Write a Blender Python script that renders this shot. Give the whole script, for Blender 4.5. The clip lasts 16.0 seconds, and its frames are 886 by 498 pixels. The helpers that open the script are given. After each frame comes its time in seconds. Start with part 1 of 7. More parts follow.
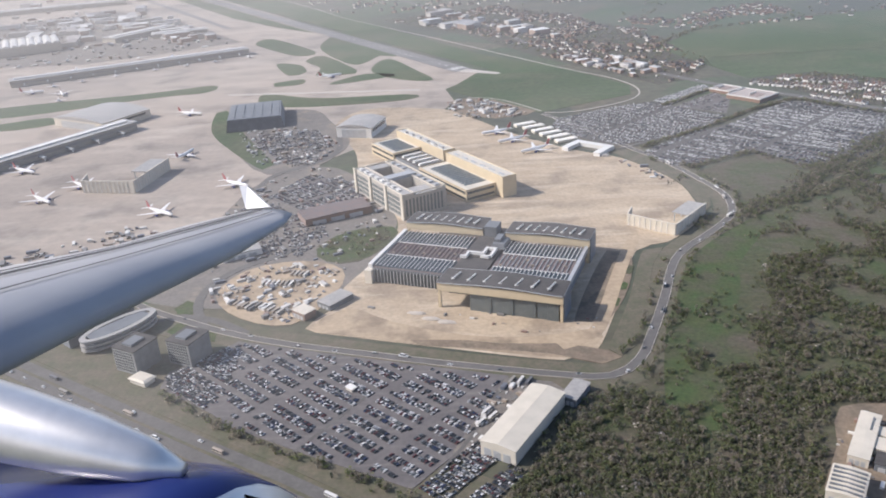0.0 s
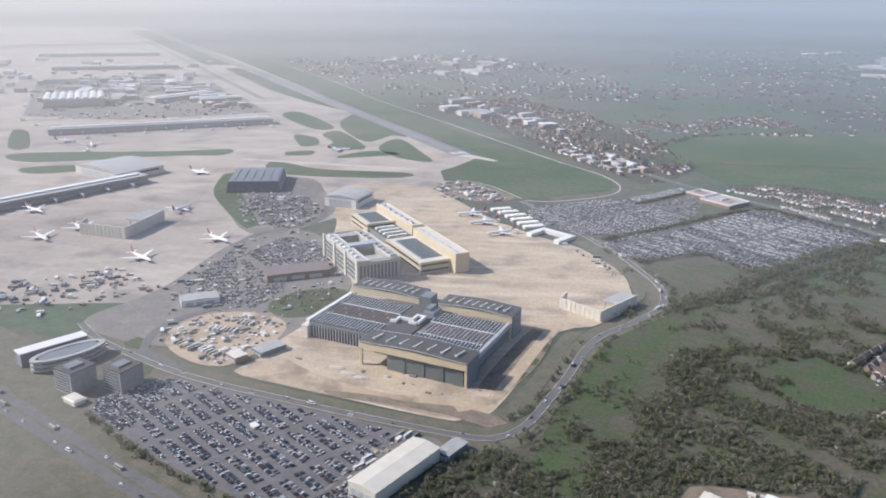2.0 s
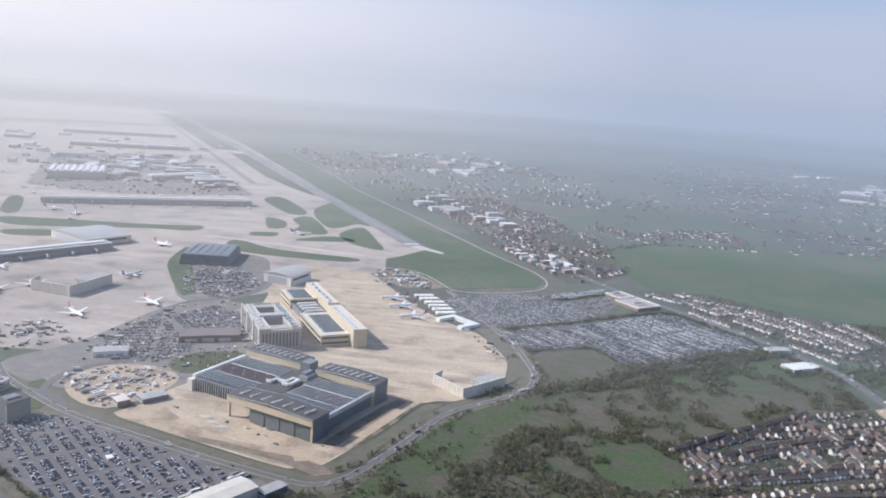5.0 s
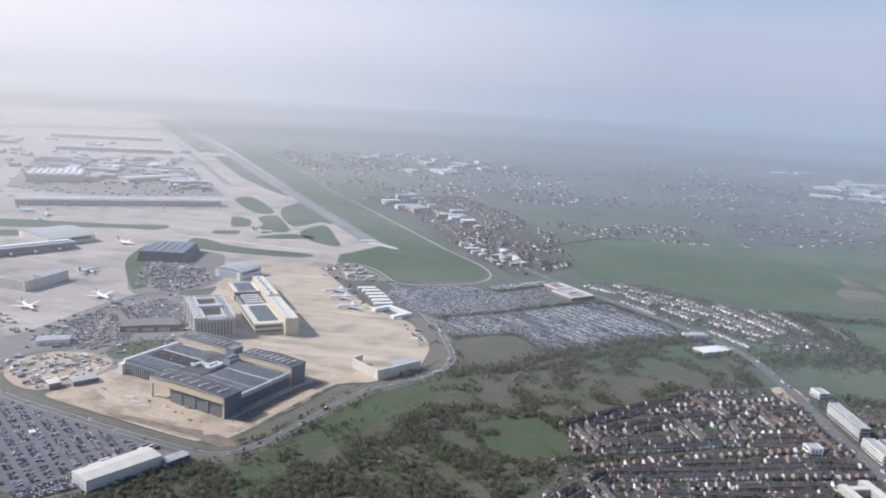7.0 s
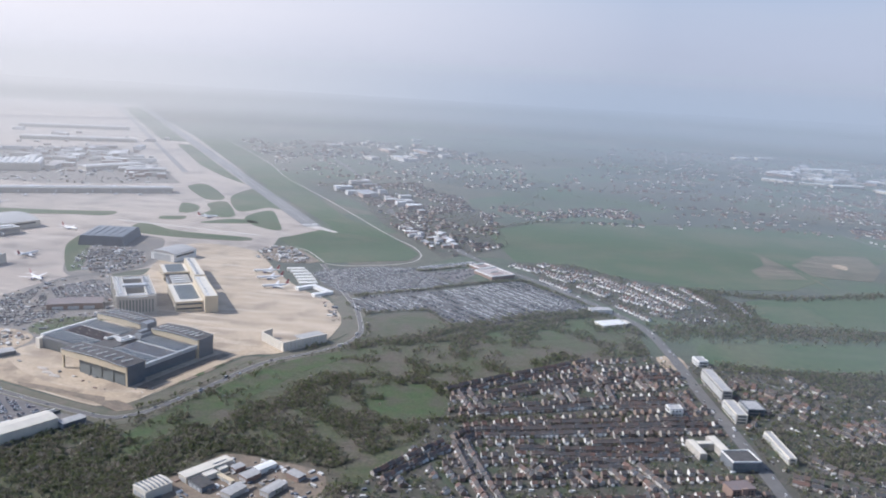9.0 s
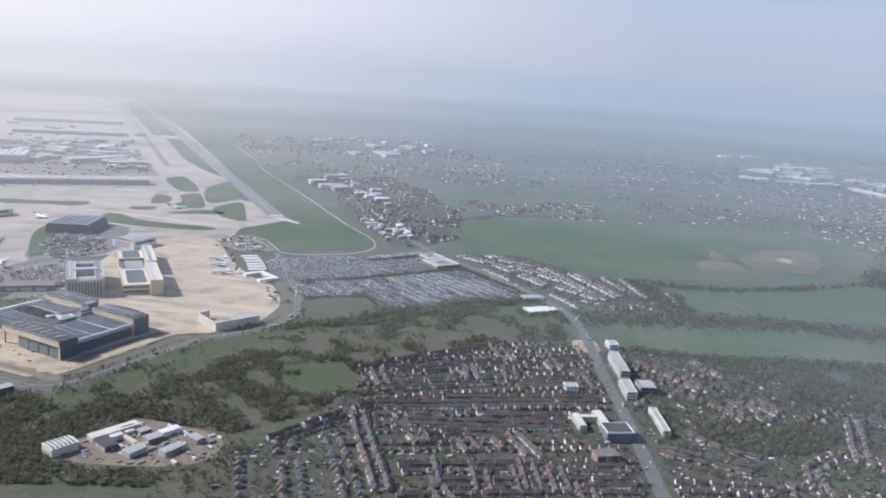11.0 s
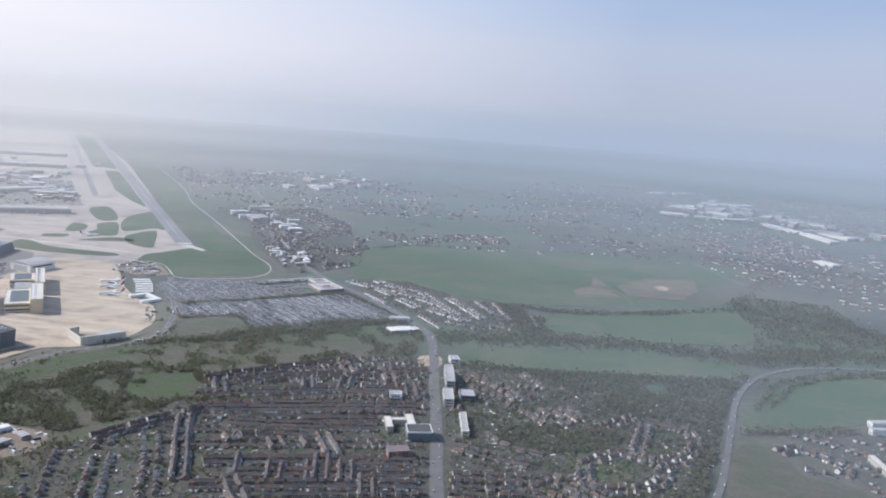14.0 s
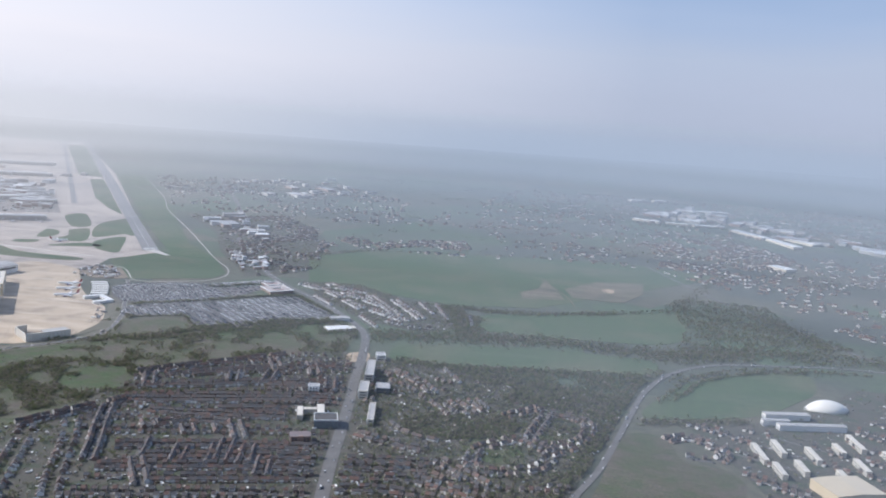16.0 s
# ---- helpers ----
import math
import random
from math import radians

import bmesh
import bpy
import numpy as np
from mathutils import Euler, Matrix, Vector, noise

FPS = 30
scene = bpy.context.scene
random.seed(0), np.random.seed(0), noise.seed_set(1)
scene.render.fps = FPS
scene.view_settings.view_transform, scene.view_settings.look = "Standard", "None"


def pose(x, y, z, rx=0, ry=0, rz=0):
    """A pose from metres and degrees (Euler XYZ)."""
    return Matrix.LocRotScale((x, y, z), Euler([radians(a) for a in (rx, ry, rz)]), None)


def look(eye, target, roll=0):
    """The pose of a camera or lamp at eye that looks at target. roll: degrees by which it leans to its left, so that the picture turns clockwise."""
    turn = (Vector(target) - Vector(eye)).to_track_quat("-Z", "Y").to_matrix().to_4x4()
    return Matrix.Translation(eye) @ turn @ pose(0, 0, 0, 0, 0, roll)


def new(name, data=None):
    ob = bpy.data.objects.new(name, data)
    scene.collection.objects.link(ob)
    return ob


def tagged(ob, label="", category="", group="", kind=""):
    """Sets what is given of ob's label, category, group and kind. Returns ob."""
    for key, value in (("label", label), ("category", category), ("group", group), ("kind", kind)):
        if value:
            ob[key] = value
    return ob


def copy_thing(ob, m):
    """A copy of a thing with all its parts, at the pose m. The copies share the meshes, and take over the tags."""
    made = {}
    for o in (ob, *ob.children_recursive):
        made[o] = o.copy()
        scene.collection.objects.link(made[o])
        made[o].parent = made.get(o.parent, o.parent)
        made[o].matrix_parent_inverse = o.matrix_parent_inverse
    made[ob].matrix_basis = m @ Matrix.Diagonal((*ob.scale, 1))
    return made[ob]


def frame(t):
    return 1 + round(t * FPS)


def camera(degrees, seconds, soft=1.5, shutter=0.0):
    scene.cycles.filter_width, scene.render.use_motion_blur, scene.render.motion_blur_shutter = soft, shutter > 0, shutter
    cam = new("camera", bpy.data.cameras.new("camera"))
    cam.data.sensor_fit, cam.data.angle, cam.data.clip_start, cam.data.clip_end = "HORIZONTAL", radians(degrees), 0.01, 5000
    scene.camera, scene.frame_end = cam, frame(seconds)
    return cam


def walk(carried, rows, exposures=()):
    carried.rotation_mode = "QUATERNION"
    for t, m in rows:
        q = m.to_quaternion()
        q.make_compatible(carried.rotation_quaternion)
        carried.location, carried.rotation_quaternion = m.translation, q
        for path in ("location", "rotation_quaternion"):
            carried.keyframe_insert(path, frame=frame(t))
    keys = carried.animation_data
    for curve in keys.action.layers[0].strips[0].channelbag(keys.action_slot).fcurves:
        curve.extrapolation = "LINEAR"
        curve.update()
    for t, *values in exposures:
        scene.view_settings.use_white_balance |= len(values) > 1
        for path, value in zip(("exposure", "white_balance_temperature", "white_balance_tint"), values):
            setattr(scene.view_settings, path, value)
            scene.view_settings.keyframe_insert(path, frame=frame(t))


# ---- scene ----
cam = camera(56.47, 16.0, soft=1.9)
PATH = [
    (0.0, 31.47, 76.00, 165.31, 0.14, -24.01, 3.37),
    (0.5, 44.24, 68.53, 166.35, 1.48, -23.04, 2.50),
    (1.0, 57.24, 61.09, 167.48, 2.80, -21.49, 1.31),
    (1.5, 70.46, 53.70, 168.68, 3.88, -19.68, 0.19),
    (2.0, 83.89, 46.37, 169.92, 4.73, -18.23, -0.68),
    (2.5, 97.52, 39.10, 171.21, 5.45, -16.66, -1.43),
    (3.0, 111.35, 31.90, 172.51, 6.02, -15.14, -2.18),
    (3.5, 125.36, 24.77, 173.82, 6.48, -14.03, -2.79),
    (4.0, 139.55, 17.73, 175.13, 6.90, -13.35, -3.24),
    (4.5, 153.91, 10.76, 176.42, 7.22, -12.55, -3.71),
    (5.0, 168.44, 3.87, 177.69, 7.45, -11.62, -4.20),
    (5.5, 183.12, -2.94, 178.93, 7.60, -10.82, -4.55),
    (6.0, 197.96, -9.67, 180.14, 7.68, -10.42, -4.63),
    (6.5, 212.93, -16.32, 181.30, 7.72, -10.68, -4.28),
    (7.0, 228.05, -22.91, 182.43, 7.70, -11.58, -3.50),
    (7.5, 243.30, -29.43, 183.51, 7.45, -13.29, -2.85),
    (8.0, 258.68, -35.90, 184.55, 6.97, -13.56, -3.00),
    (8.5, 274.18, -42.32, 185.55, 6.84, -12.56, -3.29),
    (9.0, 289.81, -48.70, 186.51, 6.90, -12.34, -3.27),
    (9.5, 305.54, -55.05, 187.44, 7.07, -12.24, -3.30),
    (10.0, 321.39, -61.39, 188.34, 7.34, -12.27, -3.37),
    (10.5, 337.35, -67.72, 189.22, 7.59, -12.38, -3.46),
    (11.0, 353.41, -74.07, 190.09, 7.70, -12.56, -3.57),
    (11.5, 369.58, -80.45, 190.96, 7.54, -12.76, -3.66),
    (12.0, 385.84, -86.88, 191.83, 7.12, -13.00, -3.75),
    (12.5, 402.21, -93.37, 192.74, 6.89, -12.07, -3.91),
    (13.0, 418.67, -99.95, 193.68, 6.66, -11.40, -3.98),
    (13.5, 435.22, -106.63, 194.68, 6.36, -10.80, -4.02),
    (14.0, 451.87, -113.45, 195.74, 6.05, -9.90, -4.24),
    (14.5, 468.61, -120.42, 196.90, 6.06, -9.25, -4.34),
    (15.0, 485.45, -127.57, 198.18, 6.21, -8.94, -4.31),
    (15.5, 502.37, -134.92, 199.58, 6.35, -9.00, -4.19),
    (16.0, 519.40, -142.51, 201.14, 6.44, -9.32, -4.11),
]
walk(cam, [(t, pose(x, y, z, 90 + pitch, roll, yaw)) for t, x, y, z, yaw, pitch, roll in PATH],
     [(0.0, 0.11, 6520, 14), (2.0, 0.13, 6230, 13), (4.5, 0.12, 6060, 13), (9.0, 0.12, 6040, 13), (13.0, 0.12, 6050, 12), (16.0, 0.08, 6000, 12)])

from mathutils.geometry import tessellate_polygon

# ---- light ----
SUN_UP, SUN_FROM = 38.0, 180.0          # degrees above the horizon; degrees anticlockwise from +x
sun = new("sun", bpy.data.lights.new("sun", "SUN"))
sun.data.energy, sun.data.angle, sun.data.color = 4.15, radians(0.6), (1.0, 0.94, 0.85)
sd = Vector((math.cos(radians(SUN_FROM)) * math.cos(radians(SUN_UP)), math.sin(radians(SUN_FROM)) * math.cos(radians(SUN_UP)), math.sin(radians(SUN_UP))))
sun.matrix_world = look(sd * 900, (0, 0, 0))

world = bpy.data.worlds.new("hazy_sky")
scene.world = world
world.use_nodes = True
wn = world.node_tree
sky = wn.nodes.new("ShaderNodeTexSky")
sky.sky_type, sky.sun_disc = "NISHITA", False
sky.sun_elevation, sky.sun_rotation = radians(SUN_UP), radians(90 - SUN_FROM)
sky.altitude, sky.air_density, sky.dust_density, sky.ozone_density = 400, 1.0, 1.5, 1.0
clear = wn.nodes["Background"]
wn.links.new(sky.outputs[0], clear.inputs[0])
clear.inputs[1].default_value = 0.15
# the haze layer low over the plain: whiter towards the sun, thinning upwards into the clear sky
tc = wn.nodes.new("ShaderNodeTexCoord")
axes = wn.nodes.new("ShaderNodeSeparateXYZ")
wn.links.new(tc.outputs["Generated"], axes.inputs[0])


def wramp(sock, stops):
    r = wn.nodes.new("ShaderNodeValToRGB")
    while len(r.color_ramp.elements) < len(stops):
        r.color_ramp.elements.new(0.5)
    for e, (at, c) in zip(r.color_ramp.elements, stops):
        e.position, e.color = at, (*c, 1)
    wn.links.new(sock, r.inputs[0])
    return r.outputs[0]


def wspan(sock, lo, hi):
    r = wn.nodes.new("ShaderNodeMapRange")
    r.inputs[1].default_value, r.inputs[2].default_value = lo, hi
    wn.links.new(sock, r.inputs[0])
    return r.outputs[0]


stretch = wn.nodes.new("ShaderNodeMapping")
stretch.inputs["Scale"].default_value = (2.2, 2.2, 16.0)
wn.links.new(tc.outputs["Generated"], stretch.inputs[0])
banks = wn.nodes.new("ShaderNodeTexNoise")
banks.inputs["Scale"].default_value, banks.inputs["Detail"].default_value = 1.0, 3.0
wn.links.new(stretch.outputs[0], banks.inputs["Vector"])
sway = wn.nodes.new("ShaderNodeMath")
sway.operation = "MULTIPLY_ADD"
wn.links.new(banks.outputs[0], sway.inputs[0])
sway.inputs[1].default_value, sway.inputs[2].default_value = 0.07, -0.035
lifted = wn.nodes.new("ShaderNodeMath")
wn.links.new(axes.outputs[2], lifted.inputs[0])
wn.links.new(sway.outputs[0], lifted.inputs[1])
up = wspan(lifted.outputs[0], -0.06, 0.16)
away_sun = wramp(up, [(0.0, (0.37, 0.43, 0.515)), (0.27, (0.445, 0.485, 0.57)), (0.5, (0.465, 0.51, 0.605)), (0.65, (0.465, 0.52, 0.62)), (0.86, (0.395, 0.485, 0.635)), (1.0, (0.345, 0.45, 0.62))])
to_sun = wramp(up, [(0.0, (0.650, 0.672, 0.706)), (0.27, (0.784, 0.773, 0.795)), (0.55, (0.918, 0.874, 0.874)), (0.86, (0.874, 0.874, 0.918)), (1.0, (0.784, 0.829, 0.941))])
hz = wn.nodes.new("ShaderNodeMix")
hz.data_type = "RGBA"
wn.links.new(wspan(axes.outputs[0], 0.12, -0.62), hz.inputs[0])
wn.links.new(away_sun, hz.inputs[6])
wn.links.new(to_sun, hz.inputs[7])
haze = wn.nodes.new("ShaderNodeBackground")
wn.links.new(hz.outputs[2], haze.inputs[0])
both = wn.nodes.new("ShaderNodeMixShader")
wn.links.new(wspan(axes.outputs[2], 0.17, 0.42), both.inputs[0])
wn.links.new(haze.outputs[0], both.inputs[1])
wn.links.new(clear.outputs[0], both.inputs[2])
wn.links.new(both.outputs[0], wn.nodes["World Output"].inputs[0])

# ---- materials ----
# bluish sheen on most surfaces imitates the whitening of haze
HAZE_SHEEN = 0.35


def mat(name, a, b=None, size=1.0, rough=0.85, metal=0.0, bump=0.0, vary=None, blotch=None, sheen=None, fine=None, spec=0.4, deep=0.12, streak=None, patch=None, glow_through=0.0):
    """Principled surface: two colours mixed by noise of the given size (metres), an optional wider blotch colour,
    and vary: a list of colours picked per piece ('object' or 'island')."""
    m = bpy.data.materials.new(name)
    m.use_nodes = True
    t = m.node_tree
    p = t.nodes["Principled BSDF"]
    p.inputs["Roughness"].default_value, p.inputs["Metallic"].default_value = rough, metal
    p.inputs["Specular IOR Level"].default_value = spec
    s = HAZE_SHEEN if sheen is None else sheen
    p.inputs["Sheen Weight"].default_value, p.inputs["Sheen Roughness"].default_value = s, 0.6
    p.inputs["Sheen Tint"].default_value = (0.82, 0.91, 1.0, 1)
    geo = t.nodes.new("ShaderNodeNewGeometry")

    def noise_at(scale, detail=5.0, rough_=0.6):
        n = t.nodes.new("ShaderNodeTexNoise")
        n.inputs["Scale"].default_value, n.inputs["Detail"].default_value, n.inputs["Roughness"].default_value = 1.0 / scale, detail, rough_
        t.links.new(geo.outputs["Position"], n.inputs["Vector"])
        return n

    def ramp(sock, lo, hi):
        r = t.nodes.new("ShaderNodeMapRange")
        r.inputs[1].default_value, r.inputs[2].default_value = lo, hi
        t.links.new(sock, r.inputs[0])
        return r.outputs[0]

    def mix(fac, x, y, mode="MIX"):
        n = t.nodes.new("ShaderNodeMix")
        n.data_type, n.blend_type = "RGBA", mode
        for sock, v in ((n.inputs[0], fac), (n.inputs[6], x), (n.inputs[7], y)):
            if isinstance(v, (tuple, list)):
                sock.default_value = (*v, 1)
            elif isinstance(v, float):
                sock.default_value = v
            else:
                t.links.new(v, sock)
        return n.outputs[2]

    if vary:
        where, colours = vary
        r = t.nodes.new("ShaderNodeValToRGB")
        r.color_ramp.interpolation = "CONSTANT"
        while len(r.color_ramp.elements) < len(colours):
            r.color_ramp.elements.new(0.5)
        for i, (e, c) in enumerate(zip(r.color_ramp.elements, colours)):
            e.position, e.color = i / len(colours), (*c, 1)
        if where == "object":
            o = t.nodes.new("ShaderNodeObjectInfo")
            t.links.new(o.outputs["Random"], r.inputs[0])
        else:
            t.links.new(geo.outputs["Random Per Island"], r.inputs[0])
        base = r.outputs[0]
    else:
        base = a
    if patch:
        width, colours = patch
        vo = t.nodes.new("ShaderNodeTexVoronoi")
        vo.voronoi_dimensions, vo.distance = "2D", "CHEBYCHEV"
        vo.inputs["Scale"].default_value = 1.0 / width
        mp = t.nodes.new("ShaderNodeMapping")
        mp.inputs["Rotation"].default_value[2] = 0.6
        t.links.new(geo.outputs["Position"], mp.inputs[0])
        t.links.new(mp.outputs[0], vo.inputs["Vector"])
        rr = t.nodes.new("ShaderNodeValToRGB")
        rr.color_ramp.interpolation = "CONSTANT"
        while len(rr.color_ramp.elements) < len(colours):
            rr.color_ramp.elements.new(0.5)
        for i, (e, c) in enumerate(zip(rr.color_ramp.elements, colours)):
            e.position, e.color = i / len(colours), (*c, 1)
        t.links.new(vo.outputs["Color"], rr.inputs[0])
        base = rr.outputs[0]
    if b is not None:
        base = mix(ramp(noise_at(size).outputs[0], 0.35, 0.65), base, b)
    if blotch:
        colour, width, lo, hi = blotch
        base = mix(ramp(noise_at(width, 4.0, 0.55).outputs[0], lo, hi), base, colour)
    if streak:
        colour, turn, long, wide = streak
        mp = t.nodes.new("ShaderNodeMapping")
        mp.inputs["Rotation"].default_value[2] = radians(-turn)
        mp.inputs["Scale"].default_value = (1.0 / long, 1.0 / wide, 1.0)
        t.links.new(geo.outputs["Position"], mp.inputs[0])
        n = t.nodes.new("ShaderNodeTexNoise")
        n.inputs["Scale"].default_value, n.inputs["Detail"].default_value = 1.0, 6.0
        t.links.new(mp.outputs[0], n.inputs["Vector"])
        base = mix(ramp(n.outputs[0], 0.5, 0.72), base, colour)
    if fine:
        k = ramp(noise_at(fine, 2.0).outputs[0], 0.25, 0.75)
        g = t.nodes.new("ShaderNodeMapRange")
        g.inputs[3].default_value, g.inputs[4].default_value = 1 - deep, 1 + deep
        t.links.new(k, g.inputs[0])
        cc = t.nodes.new("ShaderNodeCombineColor")
        for i in range(3):
            t.links.new(g.outputs[0], cc.inputs[i])
        base = mix(1.0, base, cc.outputs[0], "MULTIPLY")
    if isinstance(base, (tuple, list)):
        p.inputs["Base Color"].default_value = (*base, 1)
    else:
        t.links.new(base, p.inputs["Base Color"])
    if glow_through:                     # thin twigs and leaves let light through
        tl = t.nodes.new("ShaderNodeBsdfTranslucent")
        if isinstance(base, (tuple, list)):
            tl.inputs[0].default_value = (*base, 1)
        else:
            t.links.new(base, tl.inputs[0])
        ms = t.nodes.new("ShaderNodeMixShader")
        ms.inputs[0].default_value = glow_through
        t.links.new(p.outputs[0], ms.inputs[1])
        t.links.new(tl.outputs[0], ms.inputs[2])
        t.links.new(ms.outputs[0], t.nodes["Material Output"].inputs[0])
    if bump:
        bp = t.nodes.new("ShaderNodeBump")
        bp.inputs["Strength"].default_value, bp.inputs["Distance"].default_value = bump, size * 0.2
        t.links.new(noise_at(size * 0.5).outputs[0], bp.inputs["Height"])
        t.links.new(bp.outputs[0], p.inputs["Normal"])
    return m


def haze_glow(x_lit, x_dim, alpha, east=None):
    """Haze painted as a faint glow on see-through sheets: densest some way above the ground, gone at the height of the
    horizon, brighter towards the sun.
    """
    m = bpy.data.materials.new("glowing_haze_film")
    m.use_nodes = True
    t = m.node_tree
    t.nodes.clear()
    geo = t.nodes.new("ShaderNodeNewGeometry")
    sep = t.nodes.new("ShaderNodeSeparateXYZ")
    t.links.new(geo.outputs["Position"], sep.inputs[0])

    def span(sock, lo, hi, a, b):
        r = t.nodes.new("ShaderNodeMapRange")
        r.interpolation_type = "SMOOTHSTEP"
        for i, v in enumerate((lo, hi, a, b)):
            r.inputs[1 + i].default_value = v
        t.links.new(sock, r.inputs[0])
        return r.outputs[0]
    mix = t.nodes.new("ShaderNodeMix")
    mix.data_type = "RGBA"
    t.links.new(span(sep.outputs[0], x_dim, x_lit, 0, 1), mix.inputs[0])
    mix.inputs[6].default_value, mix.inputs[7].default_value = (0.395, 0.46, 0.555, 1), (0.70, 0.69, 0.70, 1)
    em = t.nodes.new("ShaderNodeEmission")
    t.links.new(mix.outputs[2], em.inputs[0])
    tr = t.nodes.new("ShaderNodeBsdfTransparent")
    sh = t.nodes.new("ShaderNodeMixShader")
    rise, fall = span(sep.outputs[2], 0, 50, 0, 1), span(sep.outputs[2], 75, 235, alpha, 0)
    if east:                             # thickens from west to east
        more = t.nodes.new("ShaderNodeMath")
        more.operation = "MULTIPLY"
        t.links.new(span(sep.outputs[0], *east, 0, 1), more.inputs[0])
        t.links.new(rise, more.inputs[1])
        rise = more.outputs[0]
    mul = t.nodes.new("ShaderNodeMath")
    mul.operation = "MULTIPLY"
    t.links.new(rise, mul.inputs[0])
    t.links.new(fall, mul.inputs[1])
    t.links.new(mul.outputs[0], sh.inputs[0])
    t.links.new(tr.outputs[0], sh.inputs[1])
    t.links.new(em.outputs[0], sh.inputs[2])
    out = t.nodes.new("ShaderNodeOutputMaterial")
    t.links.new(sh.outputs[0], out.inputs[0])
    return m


def loft_open(rings):
    """A skin over open lines of equal point counts."""
    bm = bmesh.new()
    rows = [[bm.verts.new(p) for p in r] for r in rings]
    for a, b in zip(rows, rows[1:]):
        for i in range(len(a) - 1):
            bm.faces.new((a[i], a[i + 1], b[i + 1], b[i]))
    return bm


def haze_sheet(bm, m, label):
    me = bpy.data.meshes.new("haze_glow_sheet")
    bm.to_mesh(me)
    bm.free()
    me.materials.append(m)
    tagged(new("haze_glow_sheet", me), label, "haze", kind="structure")


# haze is painted with glowing see-through rings, stronger farther out
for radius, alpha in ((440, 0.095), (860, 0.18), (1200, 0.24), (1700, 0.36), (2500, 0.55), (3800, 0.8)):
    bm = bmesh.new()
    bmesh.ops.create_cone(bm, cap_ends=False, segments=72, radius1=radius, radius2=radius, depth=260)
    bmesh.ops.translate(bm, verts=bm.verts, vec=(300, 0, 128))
    haze_sheet(bm, haze_glow(300 - 0.62 * radius, 300 + 0.12 * radius, alpha), "faintly glowing see-through ring painted as haze over the plain")
# added nearer arc: its glow paints a haze veil over the river and the suburb
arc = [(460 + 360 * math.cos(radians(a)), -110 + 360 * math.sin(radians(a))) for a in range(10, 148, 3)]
haze_sheet(loft_open([[(x, y, z) for x, y in arc] for z in (0.5, 256)]), haze_glow(-300, 520, 0.09, (330, 560)), "faintly glowing see-through arc added to veil the suburb in haze")

